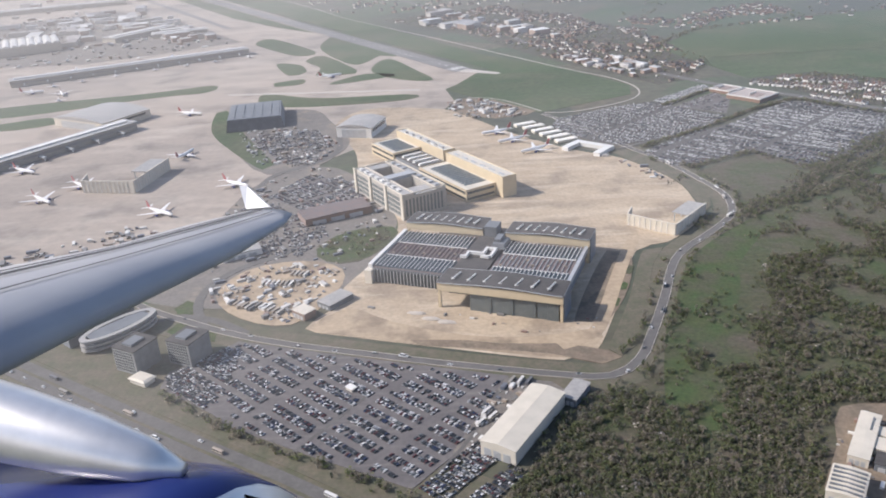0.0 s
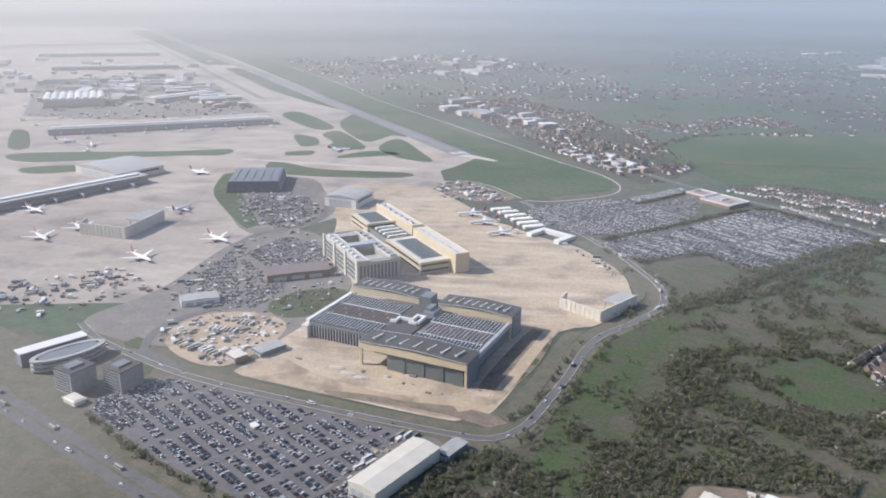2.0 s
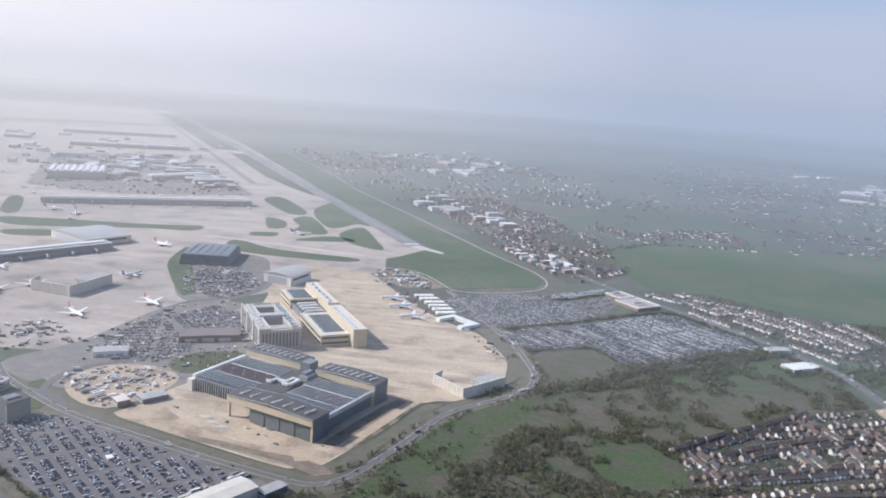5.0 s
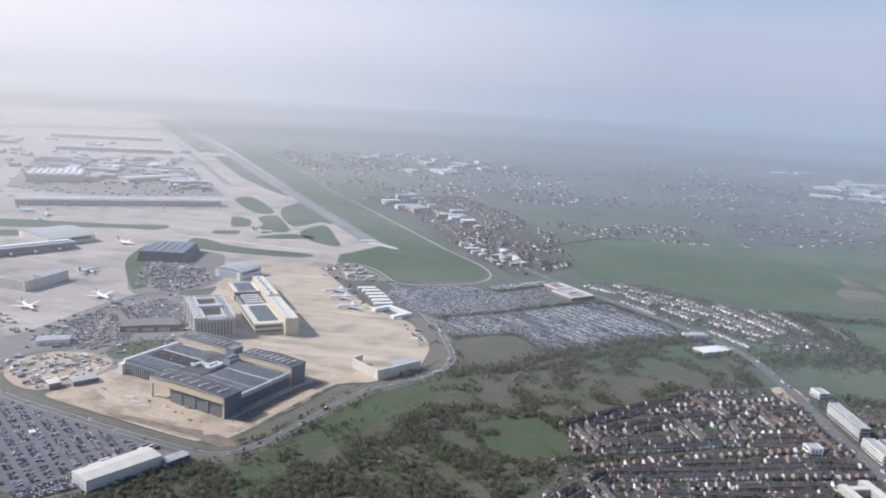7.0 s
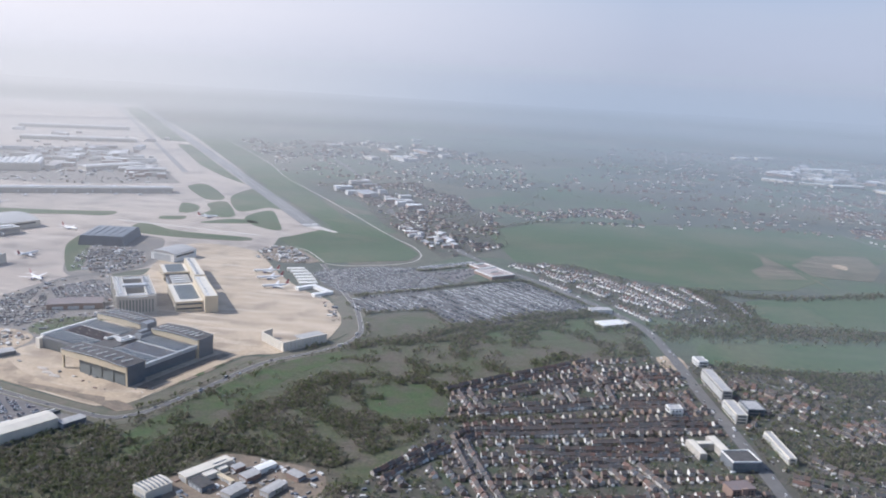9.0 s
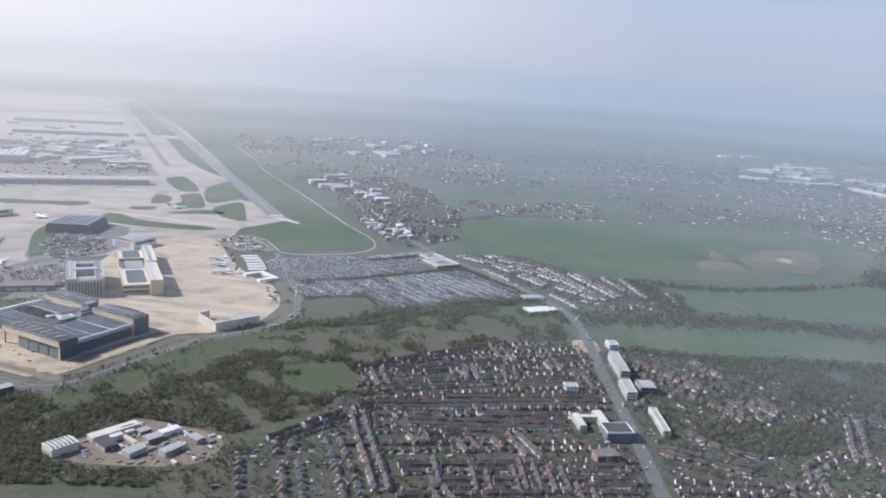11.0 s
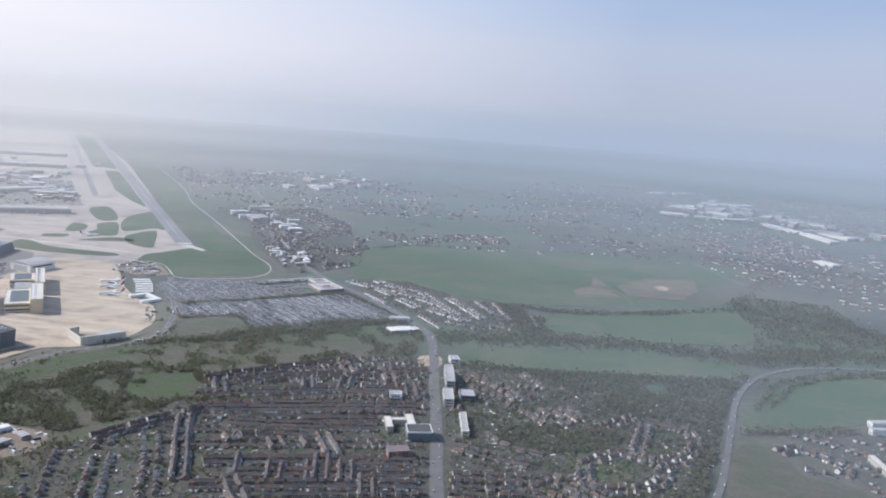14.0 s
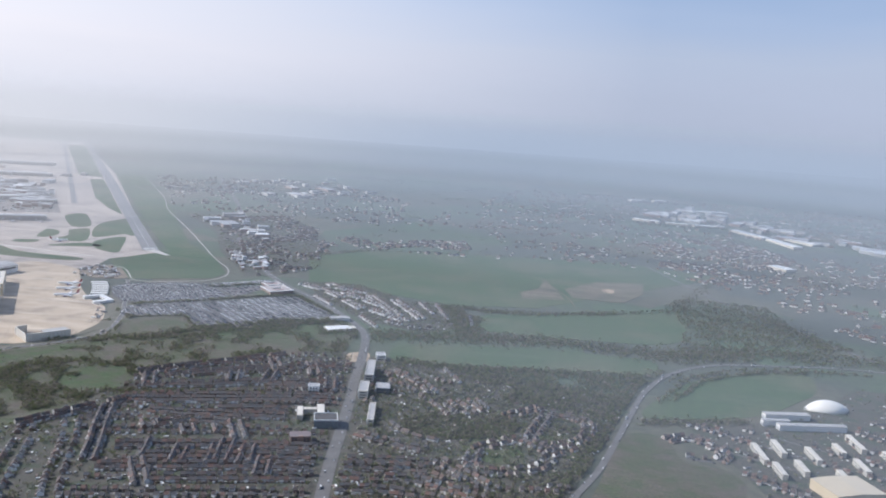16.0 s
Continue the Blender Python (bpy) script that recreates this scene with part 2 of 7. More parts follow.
M = {
    "land": mat("farmland", (0.06, 0.085, 0.042), (0.072, 0.08, 0.048), 90, patch=(130, [(0.038, 0.074, 0.028), (0.066, 0.10, 0.042), (0.115, 0.10, 0.065), (0.042, 0.054, 0.034), (0.05, 0.09, 0.033), (0.10, 0.088, 0.062), (0.036, 0.06, 0.03)]), blotch=((0.055, 0.062, 0.042), 240, 0.5, 0.62), fine=8, sheen=0.12, deep=0.34),
    "field": mat("spring_grass_field", (0.040, 0.080, 0.023), (0.053, 0.086, 0.028), 50, blotch=((0.088, 0.10, 0.047), 80, 0.46, 0.62), streak=((0.068, 0.096, 0.042), 70, 120, 12), fine=5, deep=0.28, sheen=0.10),
    "meadow": mat("rough_meadow", (0.052, 0.070, 0.022), (0.076, 0.073, 0.034), 12, blotch=((0.098, 0.080, 0.056), 22, 0.44, 0.62), fine=1.8, bump=0.3, sheen=0.10, deep=0.4),
    "grass": mat("lush_grass", (0.046, 0.082, 0.020), (0.066, 0.080, 0.028), 9, blotch=((0.076, 0.074, 0.042), 16, 0.46, 0.64), fine=1.4, bump=0.25, sheen=0.08, deep=0.38),
    "verge": mat("verge_grass", (0.09, 0.092, 0.05), (0.145, 0.12, 0.085), 7, fine=1.5, deep=0.2, sheen=0.14),
    "concrete": mat("sandy_apron_concrete", (0.50, 0.405, 0.295), (0.42, 0.33, 0.235), 16, blotch=((0.315, 0.25, 0.185), 26, 0.48, 0.64), streak=((0.57, 0.48, 0.37), 62, 38, 9), fine=2.0, deep=0.18, sheen=0.1),
    "taxi": mat("grey_brown_taxiway", (0.405, 0.335, 0.275), (0.345, 0.285, 0.235), 40, blotch=((0.245, 0.205, 0.17), 34, 0.5, 0.66), streak=((0.47, 0.405, 0.34), 25, 60, 22), fine=5, deep=0.12, sheen=0.2),
    "yardtar": mat("worn_grey_yard_tarmac", (0.205, 0.185, 0.165), (0.16, 0.145, 0.132), 9, blotch=((0.26, 0.22, 0.175), 14, 0.54, 0.68), fine=1.8, sheen=0.12, deep=0.2),
    "pale": mat("pale_new_concrete", (0.50, 0.45, 0.39), (0.44, 0.39, 0.34), 14, fine=3, deep=0.08),
    "dirt": mat("bare_sandy_soil", (0.40, 0.31, 0.215), (0.47, 0.37, 0.26), 14, blotch=((0.27, 0.21, 0.15), 18, 0.5, 0.64), fine=2, sheen=0.1),
    "scrape": mat("bare_field_earth", (0.15, 0.12, 0.08), (0.085, 0.088, 0.045), 22, streak=((0.19, 0.155, 0.105), 40, 50, 7), fine=4, sheen=0.12, deep=0.3),
    "wetsoil": mat("damp_brown_soil", (0.19, 0.145, 0.105), (0.25, 0.195, 0.14), 10, blotch=((0.14, 0.115, 0.085), 9, 0.5, 0.66), fine=1.6, deep=0.2, sheen=0.1),
    "asphalt": mat("asphalt", (0.085, 0.08, 0.08), (0.12, 0.115, 0.11), 6, rough=0.9, fine=1.5, sheen=0.1),
    "parkasphalt": mat("car_park_asphalt", (0.125, 0.115, 0.115), (0.155, 0.142, 0.14), 12, streak=((0.19, 0.175, 0.165), -43, 40, 2.5), fine=2, sheen=0.1),
    "road": mat("worn_road_asphalt", (0.145, 0.137, 0.13), (0.115, 0.108, 0.102), 8, fine=1.5, sheen=0.12),
    "runway": mat("runway_asphalt", (0.17, 0.163, 0.158), (0.125, 0.12, 0.118), 30, streak=((0.26, 0.245, 0.225), 121, 140, 5), fine=4, sheen=0.2),
    "town": mat("garden_ground", (0.056, 0.055, 0.036), (0.088, 0.076, 0.06), 5, blotch=((0.045, 0.06, 0.03), 14, 0.5, 0.62), fine=1.6, deep=0.35, sheen=0.1),
    "paint": mat("white_line_paint", (0.75, 0.75, 0.72)),
    "white": mat("white_painted_metal", (0.76, 0.75, 0.72), (0.70, 0.69, 0.66), 6, rough=0.5),
    "cream": mat("cream_cladding", (0.66, 0.60, 0.50), (0.58, 0.53, 0.44), 5, rough=0.6),
    "yellow": mat("ochre_cladding", (0.60, 0.49, 0.32), (0.54, 0.44, 0.29), 5, rough=0.6),
    "darkroof": mat("dark_felt_roof", (0.054, 0.05, 0.049), (0.083, 0.076, 0.073), 5, rough=0.8, fine=1.2, sheen=0.1),
    "greyroof": mat("grey_flat_roof", (0.30, 0.29, 0.28), (0.38, 0.36, 0.34), 6, fine=1.5),
    "redroof": mat("rusty_red_roof", (0.14, 0.075, 0.06), (0.10, 0.07, 0.065), 4, fine=1),
    "glass": mat("dark_glazing", (0.03, 0.045, 0.055), (0.05, 0.065, 0.075), 3, rough=0.15, sheen=0.0, spec=0.6),
    "skyglass": mat("wired_glass", (0.10, 0.13, 0.15), (0.16, 0.19, 0.20), 2, rough=0.25, sheen=0.1),
    "doorpanel": mat("green_grey_door_panels", (0.105, 0.12, 0.118), (0.13, 0.145, 0.14), 3, rough=0.35),
    "slate": mat("slate_cladding", (0.10, 0.11, 0.125), (0.13, 0.14, 0.155), 4, rough=0.6),
    "steel": mat("galvanised_steel", (0.50, 0.51, 0.52), (0.40, 0.41, 0.42), 3, rough=0.45, metal=0.3),
    "brick": mat("brown_brick", (0.26, 0.16, 0.11), (0.20, 0.13, 0.10), 1.5),
    "pinkroof": mat("weathered_red_roof", (0.40, 0.325, 0.285), (0.33, 0.27, 0.24), 5, fine=1.2),
    "hotelwall": mat("grey_panel_facade", (0.25, 0.245, 0.235), (0.20, 0.198, 0.19), 2.5),
    "stone": mat("grey_office_facade", (0.46, 0.42, 0.36), (0.38, 0.35, 0.31), 3),
    "tyre": mat("tyre_rubber", (0.02, 0.02, 0.02), rough=0.9),
    "bark": mat("bark", (0.10, 0.085, 0.07), (0.14, 0.12, 0.10), 0.5),
    "twig": mat("bare_twigs_and_buds", (0.1, 0.1, 0.1), vary=("island", [(0.294, 0.254, 0.194), (0.311, 0.262, 0.210), (0.254, 0.249, 0.153), (0.299, 0.258, 0.200), (0.232, 0.237, 0.136), (0.273, 0.243, 0.183)]), sheen=0.35, glow_through=0.6),
    "leaf": mat("young_leaves", (0.1, 0.1, 0.1), vary=("island", [(0.182, 0.209, 0.094), (0.198, 0.226, 0.099), (0.220, 0.215, 0.116), (0.165, 0.193, 0.086)]), sheen=0.26, glow_through=0.6),
    "blossom": mat("blossom", (0.1, 0.1, 0.1), vary=("island", [(0.50, 0.46, 0.42), (0.38, 0.34, 0.30), (0.16, 0.14, 0.10)]), sheen=0.2),
    "conifer": mat("evergreen", (0.1, 0.1, 0.1), vary=("island", [(0.09, 0.11, 0.06), (0.10, 0.12, 0.064), (0.08, 0.10, 0.056)]), sheen=0.3, glow_through=0.4),
    "housewall": mat("house_walls", (0.5, 0.5, 0.5), vary=("island", [(0.74, 0.73, 0.70), (0.29, 0.215, 0.17), (0.33, 0.275, 0.24), (0.62, 0.60, 0.57), (0.26, 0.18, 0.145), (0.42, 0.38, 0.34)]), rough=0.8, sheen=0.25),
    "houseroof": mat("tile_roofs", (0.2, 0.2, 0.2), vary=("island", [(0.095, 0.072, 0.064), (0.085, 0.075, 0.072), (0.135, 0.078, 0.06), (0.072, 0.069, 0.07), (0.11, 0.075, 0.06), (0.085, 0.072, 0.068), (0.064, 0.063, 0.067)]), rough=0.8, fine=0.6, sheen=0.2),
    "wall_one": mat("rendered_wall", (0.5, 0.5, 0.5), vary=("object", [(0.62, 0.60, 0.56), (0.29, 0.205, 0.155), (0.72, 0.70, 0.67), (0.34, 0.275, 0.22), (0.42, 0.38, 0.335)])),
    "roof_one": mat("clay_tile_roof", (0.2, 0.2, 0.2), vary=("object", [(0.098, 0.082, 0.074), (0.09, 0.083, 0.08), (0.125, 0.09, 0.076), (0.08, 0.078, 0.079), (0.10, 0.083, 0.075)]), fine=0.6, sheen=0.2),
    "carpaint": mat("car_paint", (0.1, 0.1, 0.1), vary=("island", [(0.025, 0.025, 0.03), (0.55, 0.55, 0.56), (0.16, 0.17, 0.18), (0.72, 0.72, 0.72), (0.03, 0.04, 0.09), (0.06, 0.06, 0.065), (0.035, 0.035, 0.04), (0.40, 0.41, 0.43), (0.11, 0.035, 0.035), (0.09, 0.09, 0.10)]), rough=0.25, sheen=0.1, spec=0.6),
    "carpaint_one": mat("glossy_car_paint", (0.1, 0.1, 0.1), vary=("object", [(0.025, 0.025, 0.03), (0.55, 0.55, 0.56), (0.16, 0.17, 0.18), (0.72, 0.72, 0.72), (0.03, 0.04, 0.09), (0.06, 0.06, 0.065), (0.035, 0.035, 0.04), (0.40, 0.41, 0.43), (0.11, 0.035, 0.035), (0.09, 0.09, 0.10)]), rough=0.25, sheen=0.1, spec=0.6),
    "palecar": mat("sunlit_car_paint", (0.1, 0.1, 0.1), vary=("island", [(0.82, 0.82, 0.82), (0.80, 0.80, 0.80), (0.10, 0.11, 0.12), (0.84, 0.84, 0.84), (0.60, 0.61, 0.62), (0.82, 0.82, 0.82), (0.20, 0.21, 0.22)]), rough=0.2, sheen=0.0, spec=0.8),
    "whitewall": mat("white_rendered_walls", (0.5, 0.5, 0.5), vary=("island", [(0.84, 0.83, 0.81), (0.78, 0.76, 0.73), (0.82, 0.81, 0.79), (0.80, 0.79, 0.77)]), sheen=0.3),
    "shedroof": mat("industrial_roofs", (0.3, 0.3, 0.3), vary=("island", [(0.55, 0.54, 0.52), (0.30, 0.30, 0.30), (0.42, 0.41, 0.40), (0.68, 0.67, 0.65), (0.22, 0.21, 0.21)]), rough=0.6, sheen=0.3),
    "shedwall": mat("warehouse_walls", (0.3, 0.3, 0.3), vary=("object", [(0.62, 0.61, 0.59), (0.36, 0.27, 0.22), (0.48, 0.46, 0.43)]), rough=0.6, sheen=0.3),
    "shedroof_one": mat("warehouse_roofs", (0.3, 0.3, 0.3), vary=("object", [(0.50, 0.49, 0.47), (0.30, 0.29, 0.29), (0.38, 0.33, 0.29), (0.72, 0.71, 0.69), (0.24, 0.20, 0.18), (0.42, 0.41, 0.40)]), rough=0.6, sheen=0.4),
    "clutter": mat("yard_clutter", (0.3, 0.3, 0.3), vary=("island", [(0.5, 0.48, 0.45), (0.20, 0.19, 0.18), (0.32, 0.26, 0.20), (0.62, 0.60, 0.57), (0.24, 0.15, 0.115), (0.10, 0.11, 0.14), (0.14, 0.13, 0.12), (0.70, 0.69, 0.66)]), rough=0.7),
    "coachpaint": mat("coach_and_trailer_paint", (0.5, 0.5, 0.5), vary=("object", [(0.72, 0.71, 0.69), (0.30, 0.28, 0.25), (0.55, 0.52, 0.48), (0.14, 0.14, 0.15), (0.40, 0.34, 0.28), (0.66, 0.65, 0.62)]), rough=0.4, sheen=0.1),
    "tent": mat("white_membrane", (0.80, 0.77, 0.70), (0.74, 0.71, 0.64), 3, rough=0.6),
    "plane": mat("white_aircraft_paint", (0.80, 0.80, 0.80), rough=0.35, sheen=0.1),
    "navy": mat("dark_blue_paint", (0.012, 0.025, 0.14), (0.016, 0.03, 0.16), 0.4, rough=0.22, sheen=0.0, spec=0.6),
    "red": mat("red_paint", (0.34, 0.06, 0.06), rough=0.4),
}

# ---- builders ----


def part(name, bm, material, parent=None, label=""):
    me = bpy.data.meshes.new(name)
    bm.to_mesh(me)
    bm.free()
    me.materials.append(material)
    ob = new(name, me)
    ob.parent = parent
    if label:
        ob["label"] = label
    return ob


def thing(name, label, category, m=Matrix(), group="", kind=""):
    ob = new(name)
    ob.matrix_basis = m
    return tagged(ob, label, category, group, kind)


def box(bm, x0, x1, y0, y1, z0, z1, taper=1.0):
    """A block; taper scales its top."""
    cx, cy = (x0 + x1) / 2, (y0 + y1) / 2
    lo = [bm.verts.new((x, y, z0)) for x, y in ((x0, y0), (x1, y0), (x1, y1), (x0, y1))]
    hi = [bm.verts.new((cx + (x - cx) * taper, cy + (y - cy) * taper, z1)) for x, y in ((x0, y0), (x1, y0), (x1, y1), (x0, y1))]
    bm.faces.new(lo[::-1])
    bm.faces.new(hi)
    for i in range(4):
        j = (i + 1) % 4
        bm.faces.new((lo[i], lo[j], hi[j], hi[i]))
    return bm


def one_box(*a, **k):
    return box(bmesh.new(), *a, **k)


def loft(rings, closed=True, caps=True):
    """A skin over rings of equal point counts."""
    bm = bmesh.new()
    vs = [[bm.verts.new(p) for p in r] for r in rings]
    n = len(vs[0])
    for a, b in zip(vs, vs[1:]):
        for i in range(n if closed else n - 1):
            j = (i + 1) % n
            bm.faces.new((a[i], a[j], b[j], b[i]))
    if caps:
        bm.faces.new(vs[0][::-1])
        bm.faces.new(vs[-1])
    bmesh.ops.recalc_face_normals(bm, faces=bm.faces)
    return bm


def smooth(ob):
    ob.data.polygons.foreach_set("use_smooth", [True] * len(ob.data.polygons))
    return ob


def curve_through(pts, step=6.0, loop=False):
    """Catmull-Rom points along a line of few points."""
    P = [Vector(p) for p in pts]
    out = []
    n = len(P)
    for i in range(n if loop else n - 1):
        if loop:
            a, b, c, d = P[i - 1], P[i], P[(i + 1) % n], P[(i + 2) % n]
        else:
            a, b, c, d = P[max(i - 1, 0)], P[i], P[i + 1], P[min(i + 2, n - 1)]
        k = max(1, int((c - b).length / step))
        for j in range(k):
            u = j / k
            out.append(0.5 * ((2 * b) + (c - a) * u + (2 * a - 5 * b + 4 * c - d) * u * u + (3 * b - a - 3 * c + d) * u ** 3))
    if not loop:
        out.append(P[-1])
    return out


def sheet(name, pts, z, material, label, category="ground", rounded=True, depth=0.25):
    """A flat piece of ground with an edge, its top at z."""
    pts = [Vector(p) for p in pts]
    if rounded:
        pts = curve_through(pts, 8.0, True)
    bm = bmesh.new()
    top = [bm.verts.new((p[0], p[1], z)) for p in pts]
    low = [bm.verts.new((p[0], p[1], z - depth)) for p in pts]
    for tri in tessellate_polygon([[Vector((p[0], p[1], 0)) for p in pts]]):
        f = bm.faces.new([top[i] for i in tri])
        f.normal_update()
        if f.normal.z < 0:
            f.normal_flip()
    for i in range(len(pts)):
        bm.faces.new((low[i - 1], low[i], top[i], top[i - 1]))
    ob = part(name, bm, material)
    return tagged(ob, label, category, kind="structure")


def ribbon_mesh(bm, pts, width, z, depth=0.2):
    n = len(pts)
    rows = []
    for i, p in enumerate(pts):
        d = (pts[min(i + 1, n - 1)] - pts[max(i - 1, 0)])
        d = Vector((d[0], d[1])).normalized()
        s = Vector((-d[1], d[0])) * (width / 2)
        rows.append([bm.verts.new((p[0] + k * s[0], p[1] + k * s[1], zz)) for k, zz in ((-1, z - depth), (-1, z), (1, z), (1, z - depth))])
    for a, b in zip(rows, rows[1:]):
        for i in range(3):
            bm.faces.new((a[i], b[i], b[i + 1], a[i + 1]))
    return bm


def strip(name, pts, width, z, material, label, category="road", step=6.0):
    bm = ribbon_mesh(bmesh.new(), curve_through([Vector((x, y)) for x, y in pts], step), width, z)
    bmesh.ops.recalc_face_normals(bm, faces=bm.faces)
    return tagged(part(name, bm, material), label, category, kind="structure")


def inside(poly, x, y):
    """Which of the points x, y lie in the polygon."""
    hit = np.zeros(len(x), bool)
    n = len(poly)
    for i in range(n):
        (x0, y0), (x1, y1) = poly[i], poly[(i + 1) % n]
        if y0 != y1:
            hit ^= ((y0 > y) != (y1 > y)) & (x < (x1 - x0) * (y - y0) / (y1 - y0) + x0)
    return hit


def near_line(line, x, y):
    """Distance of the points x, y from a line of points."""
    best = np.full(len(x), 1e9)
    for (x0, y0), (x1, y1) in zip(line, line[1:]):
        dx, dy = x1 - x0, y1 - y0
        t = np.clip(((x - x0) * dx + (y - y0) * dy) / (dx * dx + dy * dy), 0, 1)
        best = np.minimum(best, np.hypot(x - x0 - t * dx, y - y0 - t * dy))
    return best


def template(bm_list):
    """Vertices, faces and material slots of a few bmeshes, for many()."""
    V, F, S, G = [], [], [], []
    for slot, bm in enumerate(bm_list):
        base = len(V)
        bm.verts.index_update()
        V += [tuple(v.co) for v in bm.verts]
        F += [tuple(base + v.index for v in f.verts) for f in bm.faces]
        S += [slot] * len(bm.faces)
        G += [f.smooth for f in bm.faces]
    return np.array(V), F, S, G


def many(name, tpl, places, materials, label, category):
    """One mesh of many like things. places: rows of x, y, z, turn in degrees, scale x, y, z."""
    V, F, S, G = tpl
    P = np.asarray(places, float).reshape(-1, 7)
    a = np.radians(P[:, 3])
    c, s = np.cos(a)[:, None], np.sin(a)[:, None]
    x, y, z = (V[:, i][None, :] * P[:, 4 + i][:, None] for i in range(3))
    co = np.stack([P[:, 0][:, None] + x * c - y * s, P[:, 1][:, None] + x * s + y * c, P[:, 2][:, None] + z], -1).reshape(-1, 3)
    loop = np.concatenate([np.array(f) for f in F])
    size = np.array([len(f) for f in F])
    n, nv = len(P), len(V)
    loops = (loop[None, :] + np.arange(n)[:, None] * nv).ravel()
    sizes = np.tile(size, n)
    starts = np.concatenate([[0], np.cumsum(sizes)[:-1]])
    me = bpy.data.meshes.new(name)
    me.vertices.add(len(co))
    me.vertices.foreach_set("co", co.ravel().astype(np.float32))
    me.loops.add(len(loops))
    me.loops.foreach_set("vertex_index", loops.astype(np.int32))
    me.polygons.add(len(sizes))
    me.polygons.foreach_set("loop_start", starts.astype(np.int32))
    me.polygons.foreach_set("material_index", np.tile(np.array(S), n).astype(np.int32))
    me.polygons.foreach_set("use_smooth", np.tile(np.array(G), n))
    for m in materials:
        me.materials.append(m)
    me.update(calc_edges=True)
    me.validate()
    return tagged(new(name, me), label, category, kind="stuff")


K = 0.4                                  # metres here for one metre there
rng = np.random.default_rng(7)

# main hangar's frame: u along its front, v to its back
UX, UY = (0.9367, -0.3502), (0.3502, 0.9367)


def uv(u, v):
    return (70 + u * UX[0] + v * UY[0], 366 + u * UX[1] + v * UY[1])


HANGAR_TURN, BLOCK_TURN = -20.5, -58.5
BX, BY = (math.cos(radians(BLOCK_TURN)), math.sin(radians(BLOCK_TURN))), (-math.sin(radians(BLOCK_TURN)), math.cos(radians(BLOCK_TURN)))
B0 = uv(-66, 133)

# ---- ground ----
bm = bmesh.new()
bmesh.ops.create_circle(bm, cap_ends=True, radius=9000, segments=96)
tagged(part("ground", bm, M["land"]), "hazy green and brown farmland plain", "ground", kind="structure")

for line, width in (([(-300, 450), (-157, 362), (-96, 322), (-48, 291), (-20, 273), (30, 237), (130, 175)], 70), ([(-112, 402), (-80, 380), (-39, 361), (24, 341), (65, 330), (82, 328), (94, 338), (103, 357), (114, 384), (130, 425), (154, 452), (170, 473), (175, 500), (168, 530), (157, 563), (143, 592)], 18)):
    strip("verge", line, width, 0.06 if width > 50 else 0.11, M["verge"], "rough grass and scrub along the road", "verge")
AIRFIELD = [(-72, 455), (-60, 600), (10, 690), (30, 745), (22, 790), (62, 850), (20, 900), (-480, 1760), (-1150, 2800), (-2000, 2600), (-1200, 1400), (-560, 560), (-230, 430)]
sheet("airfield", AIRFIELD, 0.10, M["taxi"], "broad brown-grey concrete airfield with taxiways", "airfield", rounded=False)
APRON = [(-36, 374), (-12, 364), (25, 352), (66, 340), (79, 345), (94, 381), (113, 434), (130, 442), (153, 470), (157, 500), (154, 530), (133, 574), (116, 588), (100, 603), (68, 645), (42, 690), (18, 722), (-40, 735), (-62, 690), (-40, 620), (-30, 560), (-4, 490), (-10, 445), (-24, 410), (-26, 391)]
sheet("apron", APRON, 0.16, M["concrete"], "sandy worn concrete apron round the hangars", "apron")
sheet("dirt_yard", [(-34, 373), (-10, 364), (25, 353), (66, 342), (78, 347), (84, 362), (60, 358), (30, 362), (0, 376), (-20, 390)], 0.21, M["dirt"], "bare sandy soil beside the hangar apron", "ground")
sheet("shade_verge", [(97, 350), (103, 372), (118, 420), (126, 436), (116, 434), (99, 384), (84, 346), (88, 341)], 0.22, M["verge"], "grass verge between apron and road", "verge")
sheet("grass_bank", [(158, 478), (167, 500), (160, 530), (146, 566), (133, 592), (124, 600), (136, 572), (155, 528), (158, 500)], 0.22, M["verge"], "grass bank along the perimeter road", "verge")

PERIMETER = [(-130, 418), (-112, 400), (-80, 380), (-61, 370), (-39, 361), (-11, 352), (24, 341), (65, 330), (82, 328), (94, 338), (103, 357), (114, 384), (130, 425), (154, 452), (170, 473), (175, 500), (168, 530), (157, 563), (143, 592), (130, 622), (112, 660), (96, 690)]
strip("road", PERIMETER, 3.6, 0.30, M["road"], "two-lane airport perimeter road")
strip("road", [(-80, 380), (-88, 400), (-87, 420), (-76, 438), (-58, 452), (-50, 470), (-44, 486)], 4.2, 0.27, M["road"], "curving service road round the depot")
TRUNK = [(-260, 425), (-157, 360), (-96, 320), (-48, 289), (-20, 271), (30, 235), (110, 180)]
strip("road", TRUNK, 10.5, 0.27, M["road"], "dual carriageway trunk road")
strip("verge", TRUNK, 1.2, 0.36, M["verge"], "grass central reservation of the trunk road", "verge")
strip("verge", [(x + 3.5, y + 8.5) for x, y in TRUNK], 4.0, 0.33, M["verge"], "grass strip beside the trunk road", "verge")
MAIN = [(-300, 1960), (-44, 1403), (77, 1110), (112, 985), (186, 850), (229, 775), (264, 729), (303, 687), (352, 622), (381, 572), (393, 512), (401, 443), (408, 394), (415, 336), (421, 284), (440, 150), (450, 40)]
strip("road", MAIN, 7.5, 0.30, M["road"], "long straight suburban main road")
